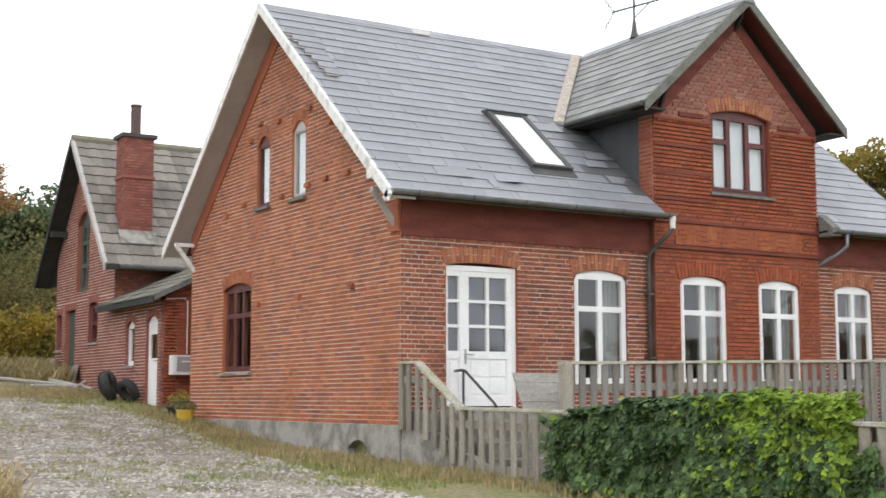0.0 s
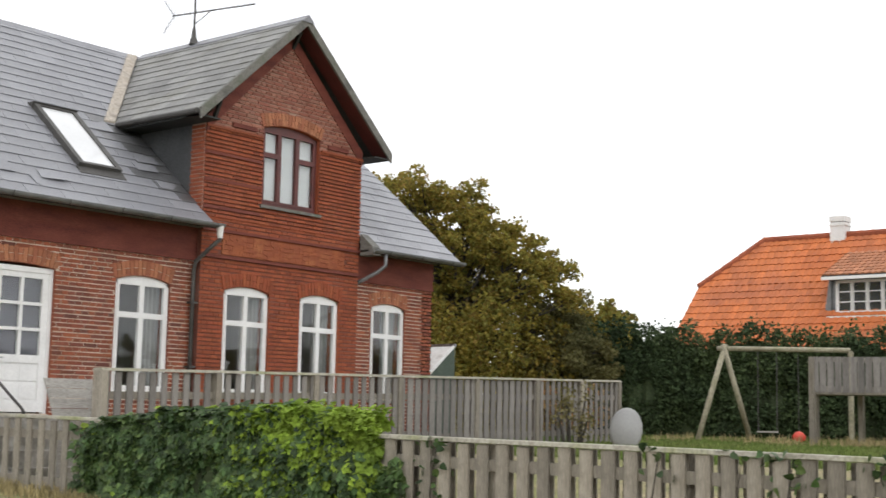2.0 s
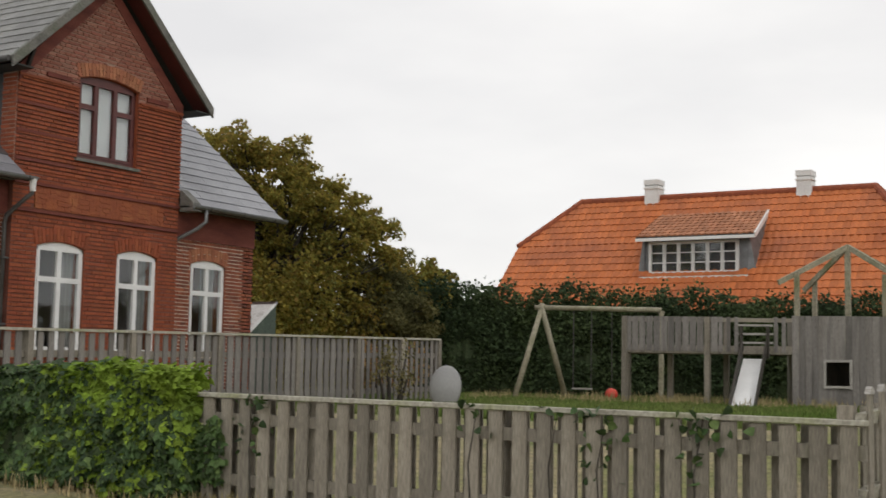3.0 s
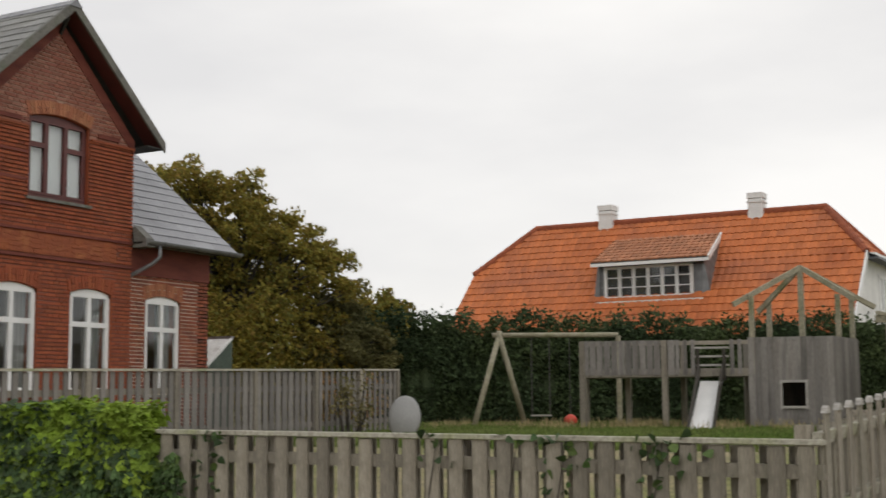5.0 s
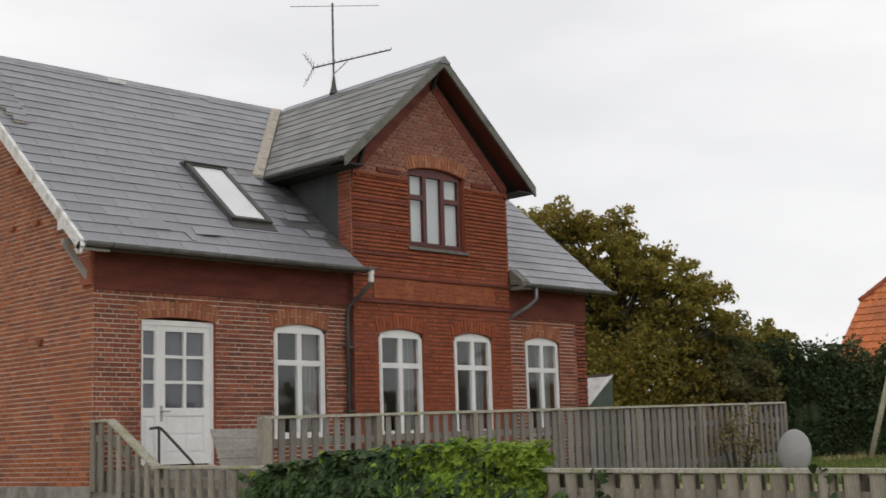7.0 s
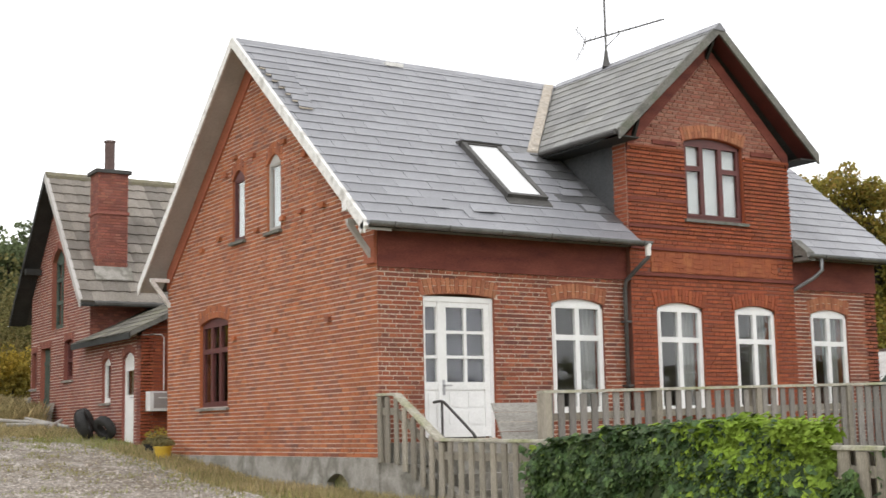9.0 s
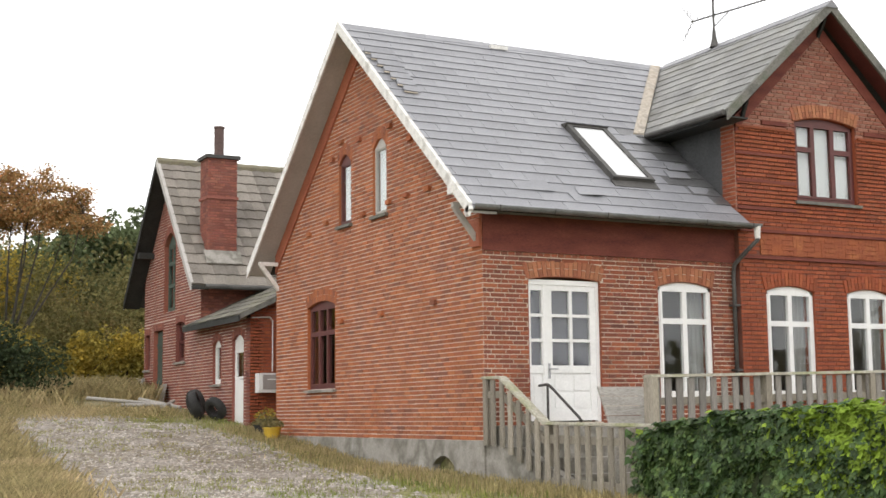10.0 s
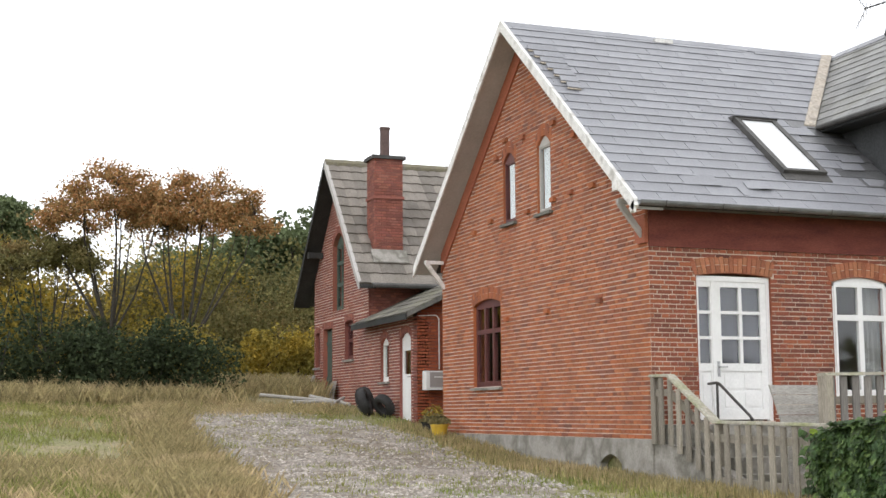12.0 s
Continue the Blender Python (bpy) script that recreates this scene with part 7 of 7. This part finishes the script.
    part("side_wall", Geo().hexa([B + Vector((0, 0, 0.95)), B + e2 * 0.03 + Vector((0, 0, 0.95)), B + e2 * 0.03 - nrm * 1.5 + Vector((0, 0, 0.95)), B - nrm * 1.5 + Vector((0, 0, 0.95)), B + Vector((0, 0, 2.8)), B + e2 * 0.03 + Vector((0, 0, 2.8)), B + e2 * 0.03 - nrm * 1.5 + Vector((0, 0, 2.8)), B - nrm * 1.5 + Vector((0, 0, 2.8))]), WOOD["object"], p)
    part("floor", Geo().hexa([B + Vector((0, 0, 2.1)), C + Vector((0, 0, 2.1)), C - nrm * 1.5 + Vector((0, 0, 2.1)), B - nrm * 1.5 + Vector((0, 0, 2.1)), B + Vector((0, 0, 2.16)), C + Vector((0, 0, 2.16)), C - nrm * 1.5 + Vector((0, 0, 2.16)), B - nrm * 1.5 + Vector((0, 0, 2.16))]), WOOD["object"], p)
    ha, hb = B + e2 * 0.60 + nrm * 0.035, B + e2 * 1.08 + nrm * 0.035
    for u, v in (((ha, 1.47), (hb, 1.47)), ((ha, 1.97), (hb, 1.97)), ((ha, 1.43), (ha, 2.0)), ((hb, 1.43), (hb, 2.0))):
        part("hatch_trim", Geo().beam(u[0] + Vector((0, 0, u[1])), v[0] + Vector((0, 0, v[1])), 0.05, 0.05, up=tuple(nrm)), WOOD_PALE, p)
    for i in range(14):
        part("stone_footing", Geo().box(0, 0.22, 0, 0.1, 0, 0.1 + 0.03 * (i % 3)), BARK, p).location = (B + e2 * (0.05 + 0.105 * i) + nrm * (0.14 + 0.03 * (i % 2)) + Vector((0, 0, 0.93)))
    # bare hipped roof frame: four rafters from one apex
    apex = Vector((17.39, -9.42, 4.25))
    for x, y in ((16.36, -8.70), (17.40, -10.13), (17.80, -8.65), (18.33, -10.20)):
        part("roof_post", Geo().box(x - 0.045, x + 0.045, y - 0.045, y + 0.045, 2.12, 3.68), WOOD_GREENISH, p)
    for foot in ((16.12, -8.41, 3.47), (17.82, -8.42, 3.42), (16.90, -10.57, 3.53), (18.6, -10.6, 3.47)):
        part("rafter", Geo().beam(apex, foot, 0.055, 0.10), WOOD_GREENISH, p)
    part("king_post", Geo().box(apex.x - 0.05, apex.x + 0.05, apex.y - 0.05, apex.y + 0.05, 2.12, 4.2), WOOD_GREENISH, p)
    tub = thing("toy_tub", "blue plastic toy tub in the grass", "toy", at=(15.7, -8.0, 1.0))
    part("tub", Geo().lathe([(0, 0), (0.11, 0), (0.14, 0.16), (0.12, 0.16), (0.1, 0.03), (0, 0.03)], 0, 0, 16), BLUE, tub)
    pg = thing("pergola", "weathered wooden pergola frame", "pergola")
    for dx, dy in ((0, 0), (0, -1.1), (1.9, 0), (1.9, -1.1)):
        part("post", Geo().box(16.6 + dx - 0.06, 16.6 + dx + 0.06, -11.25 + dy - 0.06, -11.25 + dy + 0.06, 0.9, 3.15), WOOD["object"], pg)
    for dx in (0, 1.9):
        part("beam", Geo().box(16.55 + dx, 16.65 + dx, -12.6, -11.0, 3.05, 3.18), WOOD_GREENISH, pg)
    for i in range(5):
        y = -11.1 - i * 0.33
        part("slat", Geo().box(16.3, 18.8, y - 0.03, y + 0.03, 3.18, 3.25), WOOD_GREENISH, pg)


play_tower()


def dish():
    d = thing("satellite_dish", "light grey satellite dish standing on the lawn", "satellite dish", at=(9.78, -4.70, 0.93))
    g = Geo()
    rings, seg = 6, 28
    for r in range(1, rings + 1):
        f = r / rings
        for k in range(seg):
            a = 2 * math.pi * k / seg
            g.v.append((-0.10 * (1 - f * f), 0.285 * f * math.cos(a), 0.44 + 0.37 * f * math.sin(a)))
    for r in range(rings - 1):
        for k in range(seg):
            k2 = (k + 1) % seg
            g.f.append((r * seg + k, r * seg + k2, (r + 1) * seg + k2, (r + 1) * seg + k))
    g.v.append((-0.10, 0.0, 0.44))
    g.f += [(rings * seg, (k + 1) % seg, k) for k in range(seg)]
    ob = part("reflector", g, DISH_GREY, d, smooth=True)
    sm = ob.modifiers.new("sheet", "SOLIDIFY")
    sm.thickness = 0.012
    part("mast", Geo().tube([(0.12, 0, -0.1), (0.12, 0, 0.5), (0.0, 0, 0.55)], 0.03, 8), ZINC_DARK, d)
    part("arm", Geo().tube([(0.02, 0, 0.06), (0.42, 0, 0.25)], 0.018, 6), ZINC_DARK, d)
    d.rotation_euler = (0, radians(8), radians(12))


dish()


def greenhouse():
    g = thing("greenhouse", "small lean-to greenhouse with pale panes behind the house", "greenhouse")
    x0, xm, ya, yb, ze, zr = 12.2, 13.04, 1.5, 4.0, 2.36, 2.99
    for x in (x0,):
        for k in range(4):
            y0, y1 = ya + (yb - ya) * k / 4 + 0.015, ya + (yb - ya) * (k + 1) / 4 - 0.015
            part("roof_pane", Geo().hexa([(x, y0, ze), (x, y1, ze), (xm, y1, zr), (xm, y0, zr), (x, y0, ze + 0.02), (x, y1, ze + 0.02), (xm, y1, zr + 0.02), (xm, y0, zr + 0.02)]), WHITE_WORN, g)
        part("side_panel", Geo().box(x - 0.01, x + 0.01, ya + 0.04, yb - 0.04, 1.0, ze), GREEN_PAINT, g)
        for y in (ya, (ya + yb) / 2, yb):
            part("post", Geo().box(x - 0.03, x + 0.03, y - 0.03, y + 0.03, 0.9, ze), ALU, g)
        part("verge_bar", Geo().beam((x, ya - 0.02, ze + 0.01), (xm, ya - 0.02, zr + 0.01), 0.04, 0.05), WHITE_PAINT, g)
    part("ridge", Geo().beam((xm, ya - 0.05, zr + 0.03), (xm, yb + 0.05, zr + 0.03), 0.06, 0.05), ALU, g)
    part("back_panel", Geo().box(xm + 0.02, xm + 0.05, ya, yb, 0.9, zr), GREEN_PAINT, g)
    part("gable_panel", Geo().prism([(x0 + 0.03, 1.0), (xm + 0.02, 1.0), (xm + 0.02, zr - 0.03), (x0 + 0.03, ze - 0.02)], lambda u, v, d: (u, ya - d, v), 0, 0.01), GREEN_PAINT, g)


greenhouse()


# ---- tall hedge behind the lawn ----
def tall_hedge():
    t = thing("tall_hedge", "tall dark evergreen hedge behind the lawn", "hedge")
    rng = random.Random(55)
    a, b = Vector((19.0, 3.0, 0)), Vector((25.2, -13.0, 0))
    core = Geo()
    # fat dark tubes fill the hedge and stand in for its inner shade
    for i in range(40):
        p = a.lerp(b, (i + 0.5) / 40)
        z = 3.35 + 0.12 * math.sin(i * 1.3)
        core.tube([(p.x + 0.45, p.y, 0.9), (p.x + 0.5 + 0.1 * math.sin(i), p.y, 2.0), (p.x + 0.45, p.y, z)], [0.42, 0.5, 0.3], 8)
    part("stem", core, BUSH_DARK, t, "solid dark core standing in for the hedge's shaded inside")
    g = Geo()
    d = (b - a).normalized()
    n = Vector((d.y, -d.x, 0))
    for _ in range(42000):
        f = rng.random()
        p = a.lerp(b, f)
        s = f * 17
        top = 3.70 + 0.34 * noise.noise(Vector((s * 0.7, 0, 2))) + 0.26 * noise.noise(Vector((s * 2.6, 5, 2))) + 0.3 * ease(1 - f * 3) - 0.15 * ease(f * 2 - 0.5)
        z = 0.95 + (top - 0.95) * rng.random() ** 0.8
        w = 0.55 + 0.22 * noise.noise(Vector((s * 0.9, z * 1.2, 9))) + 0.12 * noise.noise(Vector((s * 3, z * 3, 1)))
        x = w * rng.uniform(0.75, 1.08) * (1 if rng.random() < 0.85 else -1)
        if z > top - 0.25:
            x = rng.uniform(-w, w)
        q = p + n * x + Vector((0.45, 0, 0))
        leaf_quad(g, (q.x, q.y, z + (rng.random() ** 5) * 0.28), 0.115, rng)
    tagged(part("leaves", g, HEDGE_LEAF, t), kind="stuff")


tall_hedge()

# ---- trees and shrubs ----
tree((16.6, 4.6, 1.1), [(15.5, 5.6, 6.25, 1.6, 1.5, 1.4), (16.45, 4.6, 5.95, 1.6, 1.5, 1.5), (17.3, 3.75, 5.2, 1.6, 1.5, 1.5), (17.85, 3.05, 4.25, 1.55, 1.45, 1.55), (16.3, 4.8, 3.7, 1.7, 1.5, 1.3)], OAK_LEAF, 0.105, 58000, 61, "broad oak in yellow and olive autumn leaf behind the house", "uneven yellow-olive crown", clumps=150, puff=0.36, radius=0.26, fill=0.55)
tree((18.5, 2.6, 1.05), [(18.35, 2.55, 3.5, 0.95, 0.9, 1.15), (18.9, 2.0, 2.9, 0.8, 0.8, 0.95)], DARKTREE_LEAF, 0.10, 14000, 63, "small olive-leaved tree beside the oak", "olive crown", clumps=22, puff=0.45, radius=0.12, fill=0.3)
tree((20.4, 3.2, 1.05), [(20.4, 2.7, 3.3, 1.3, 1.1, 1.1)], OAK_LEAF, 0.14, 7000, 64, "small thinning autumn tree beyond the hedge", "thin crown", clumps=16, puff=0.45, radius=0.12, fill=0.3)
tree((14.2, 8.0, 1.2), [(14.4, 7.4, 5.3, 1.8, 1.6, 1.5)], OAK_LEAF, 0.15, 9000, 62, "autumn oak standing behind the slate roof", "yellow-green crown", clumps=22, puff=0.6, radius=0.22)
for i, (x, y, h) in enumerate(((47.4, 15.7, 5.9), (48.2, 14.6, 5.6), (46.6, 17.0, 5.7), (50.0, 13.2, 5.2))):
    tree((x, y, 1.1), [(x, y, h - 2.2, 0.9, 0.9, 2.0), (x, y, h - 0.9, 0.4, 0.4, 0.9)], PINE_LEAF, 0.2, 2500, 140 + i, "distant dark spruce beyond the gardens", "narrow needle crown", clumps=20, puff=0.4, radius=0.12, name="pine_tree")
bush((16.2, 3.4, 1.05), 4.2, 2.4, 3.0, OAK_LEAF, 0.12, 11000, 65, "dark shrubs under the oak", clumps=14)
bush((18.4, 2.6, 1.05), 3.0, 1.8, 1.9, OAK_LEAF, 0.14, 4500, 66, "yellowing shrub beside the hedge", clumps=9)
bush((17.3, 1.3, 1.05), 1.8, 1.0, 1.2, ORANGE_LEAF, 0.11, 1500, 67, "rust-brown low shrub at the lawn edge", clumps=6)
bush((10.1, -3.45, 0.95), 0.9, 0.5, 1.3, BUSH_BROWN, 0.07, 420, 68, "thin yellowing climber on the screen", clumps=7)
bush((18.6, -12.3, 1.0), 2.6, 1.6, 1.6, BUSH_YELLOW, 0.12, 2600, 69, "yellow autumn shrub beside the pergola", clumps=8)
bush((23.0, -14.5, 1.0), 6.0, 3.0, 2.6, DARKTREE_LEAF, 0.16, 6000, 70, "olive shrubs beyond the fence", clumps=12)
bush((27.0, -12.0, 1.0), 5.0, 3.0, 2.8, OAK_LEAF, 0.16, 5000, 71, "mixed shrubs beside the white house", clumps=12)

open_tree((-2.85, 21.4, 2.35), (-2.5, 21.1, 6.7, 2.15, 1.6, 2.0), ORANGE_LEAF, 0.085, 17000, 81, "round maple with orange leaves and bare lower limbs", limbs=9, fork=0.8, girth=0.07, sprays=15)
open_tree((-4.75, 21.9, 2.35), (-4.85, 21.5, 6.8, 2.05, 1.5, 2.1), ORANGE_LEAF, 0.085, 17000, 82, "maple with sparse orange-brown leaves", limbs=8, fork=1.3, girth=0.07, sprays=16)
open_tree((-6.3, 22.4, 2.4), (-6.5, 22.0, 5.6, 1.5, 1.2, 1.1), RUSSET_LEAF, 0.09, 9000, 83, "low brownish tree with bare stems", limbs=6, fork=0.4, girth=0.055)
open_tree((-8.2, 22.0, 2.4), (-8.3, 21.8, 5.3, 1.4, 1.2, 1.0), RUSSET_LEAF, 0.09, 7000, 84, "low rust-leaved tree with bare stems", limbs=6, fork=0.4, girth=0.055)
for i, (x, y, z, r, rz) in enumerate(((1.3, 30.3, 7.0, 1.6, 1.9), (2.9, 30.1, 6.8, 1.6, 2.0), (4.6, 31.0, 7.0, 1.8, 2.2), (0.0, 31.5, 6.2, 1.5, 1.8), (-7.3, 34.0, 8.6, 1.3, 0.9), (-10.5, 33.0, 7.0, 1.8, 1.8), (-1.6, 33.0, 6.0, 1.8, 1.6))):
    tree((x, y, ground_z(x, y)), [(x, y, z, r, r, rz)], PINE_LEAF, 0.17, 7500, 90 + i, "dark green pine at the wood's edge", "dense needle crown", clumps=28, puff=0.55, radius=0.16, fill=0.4, name="pine_tree")
bush((-4.9, 26.2, ground_z(-4.9, 26.2)), 7.5, 2.5, 4.2, BUSH_YELLOW, 0.13, 11000, 108, "yellow-green scrub behind the maples", clumps=16)
bush((-8.2, 16.2, 1.95), 5.4, 2.0, 2.0, BUSH_DARK, 0.10, 14000, 101, "dense dark green bush at the meadow edge", clumps=16)
bush((-4.5, 16.4, 2.0), 3.6, 1.8, 1.9, BUSH_DARK, 0.10, 11000, 102, "dense blackish green bush", clumps=12)
bush((-2.2, 20.2, 2.2), 4.0, 2.0, 1.8, BUSH_YELLOW, 0.10, 6500, 103, "yellow autumn shrubs behind the outbuilding", clumps=10)
bush((-1.6, 22.6, 2.35), 3.6, 1.6, 2.1, RUSSET_LEAF, 0.11, 8000, 105, "olive shrubs beside the yellow bushes", clumps=12)
bush((0.2, 20.6, 2.25), 2.6, 1.6, 1.7, BUSH_YELLOW, 0.12, 6000, 106, "bright yellow shrub at the corner of the outbuilding", clumps=10)
bush((0.8, 26.0, 2.5), 6.0, 2.5, 4.0, DARKTREE_LEAF, 0.16, 12000, 107, "tall olive thicket before the pines", clumps=20)
bush((-0.8, 24.0, 2.4), 4.0, 2.5, 3.0, RUSSET_LEAF, 0.12, 7500, 104, "olive green shrubs behind the outbuilding", clumps=12)
for i, (x, y, sx, sz, m) in enumerate(((-9.5, 27.0, 6.0, 3.2, BUSH_YELLOW), (-5.5, 29.0, 6.0, 3.4, BUSH_BROWN), (-2.0, 29.0, 5.0, 3.6, BUSH_BROWN), (-12.5, 26.0, 5.0, 3.4, DARKTREE_LEAF), (-9.0, 33.0, 9.0, 4.6, DARKTREE_LEAF), (-3.5, 34.0, 8.0, 5.0, BUSH_BROWN))):
    bush((x, y, ground_z(x, y)), sx, 3.0, sz, m, 0.17, 6500, 110 + i, ("yellowing scrub on the slope", "brownish scrub on the slope", "brownish scrub on the slope", "olive scrub on the slope", "olive scrub on the slope", "brown scrub on the slope")[i], clumps=15)


def far_wood():
    """Distant treeline that closes the view all round."""
    rng = random.Random(120)
    g = Geo()
    for i in range(16000):
        a = rng.uniform(-2.3, 1.9)
        r = rng.uniform(75, 95)
        x, y = -9 + r * math.sin(a + 0.9), -16 + r * math.cos(a + 0.9)
        top = 4.2 + 2.2 * noise.noise(Vector((x * 0.06, y * 0.06, 3))) + 1.5 * noise.noise(Vector((x * 0.3, y * 0.3, 8)))
        leaf_quad(g, (x, y, ground_z(x, y) + top * rng.random()), 1.0, rng)
    solid("far_woods", g, DARKTREE_LEAF, "distant dark mixed treeline", "trees", kind="stuff")


far_wood()


# ---- grass ----
def blades(name, spots, n, h, mat, seed, label, w=0.008, lean=0.35):
    rng = random.Random(seed)
    g = Geo()
    k = 0
    while k < n:
        x, y = spots(rng)
        if x is None:
            continue
        k += 1
        z = ground_z(x, y) - 0.01
        hh = h * rng.uniform(0.4, 1.25)
        a = rng.uniform(0, 6.28)
        dx, dy = math.cos(a), math.sin(a)
        l = rng.uniform(0.05, lean) * hh
        ww = w * rng.uniform(0.7, 1.4)
        g.add([(x - dy * ww, y + dx * ww, z), (x + dy * ww, y - dx * ww, z), (x + dx * l * 0.4 + dy * ww * 0.6, y + dy * l * 0.4 - dx * ww * 0.6, z + hh * 0.6), (x + dx * l, y + dy * l, z + hh)], [(0, 1, 2), (0, 2, 3)])
    return solid(name, g, mat, label, "grass", kind="stuff")


def clumped(x0, x1, y0, y1, scale, cut, keep=None):
    def pick(rng):
        x, y = rng.uniform(x0, x1), rng.uniform(y0, y1)
        if noise.noise(Vector((x * scale, y * scale, 2.5))) + 0.6 * noise.noise(Vector((x * scale * 3.1, y * scale * 3.1, 7.5))) + rng.uniform(-0.35, 0.35) < cut or (keep and not keep(x, y)):
            return None, None
        return x, y
    return pick


off_gravel = lambda x, y: x < gravel_edges(y)[0] + 0.15 or y > 13.5
blades("meadow_grass", clumped(-13, -3.5, -4, 16, 0.5, -0.35, off_gravel), 60000, 0.12, GRASS_GREEN, 201, "rough green meadow grass", w=0.006, lean=0.8)
blades("dry_grass", clumped(-13, -2.5, -4, 17, 0.45, 0.0, off_gravel), 30000, 0.19, GRASS_DRY, 202, "straw-coloured dry grass", w=0.0045, lean=0.9)
blades("drive_edge_grass", lambda r: ((lambda y: (gravel_edges(y)[0] + r.gauss(-0.15, 0.25), y))(r.uniform(-3, 12.5))), 14000, 0.27, GRASS_DRY, 203, "dry grass fringe along the gravel", w=0.005, lean=0.9)
blades("wall_grass", lambda r: ((lambda y: (-0.08 - abs(r.gauss(0, 0.45)), y))(r.uniform(-2.5, 9.3))), 7000, 0.14, GRASS_DRY, 204, "dry grass along the plinth")
blades("wall_weeds", lambda r: ((lambda y: (-0.1 - abs(r.gauss(0, 0.7)), y))(r.uniform(-2.5, 12.5))), 2600, 0.10, GRASS_GREEN, 205, "low green weeds along the wall")
blades("fence_grass", lambda r: (r.gauss(-0.15, 0.2), r.uniform(-13.5, -1.5)), 5000, 0.14, GRASS_DRY, 206, "dry grass along the picket fence")
blades("lawn_grass", lambda r: (r.uniform(5, 22), r.uniform(-12, 1)), 60000, 0.09, GRASS_LAWN, 207, "short green lawn", w=0.018)
blades("lawn_tufts", clumped(14, 19, -12, -1, 0.9, 0.3), 2200, 0.2, GRASS_DRY, 208, "dry tufts under the play tower", w=0.01)
blades("bank_grass", clumped(-9, 0.5, 13.5, 20, 0.6, -0.2, lambda x, y: x < -2.6 or y > 15.0), 12000, 0.42, GRASS_DRY, 209, "long pale grass before the scrub", w=0.006, lean=0.8)
blades("gravel_end_grass", lambda r: (r.uniform(-5.2, -0.6), 12.6 + r.gauss(0, 0.7)), 5000, 0.16, GRASS_DRY, 212, "thin dry grass where the gravel ends", w=0.005, lean=0.9)
blades("gravel_weeds", clumped(-5, -1, -3, 13, 1.6, 0.28), 9000, 0.08, GRASS_GREEN, 210, "small weeds in the gravel")
blades("road_verge_grass", lambda r: (r.uniform(-1, 9), r.uniform(-16, -13.9)), 9000, 0.2, GRASS_DRY, 211, "dry verge grass outside the road fence")
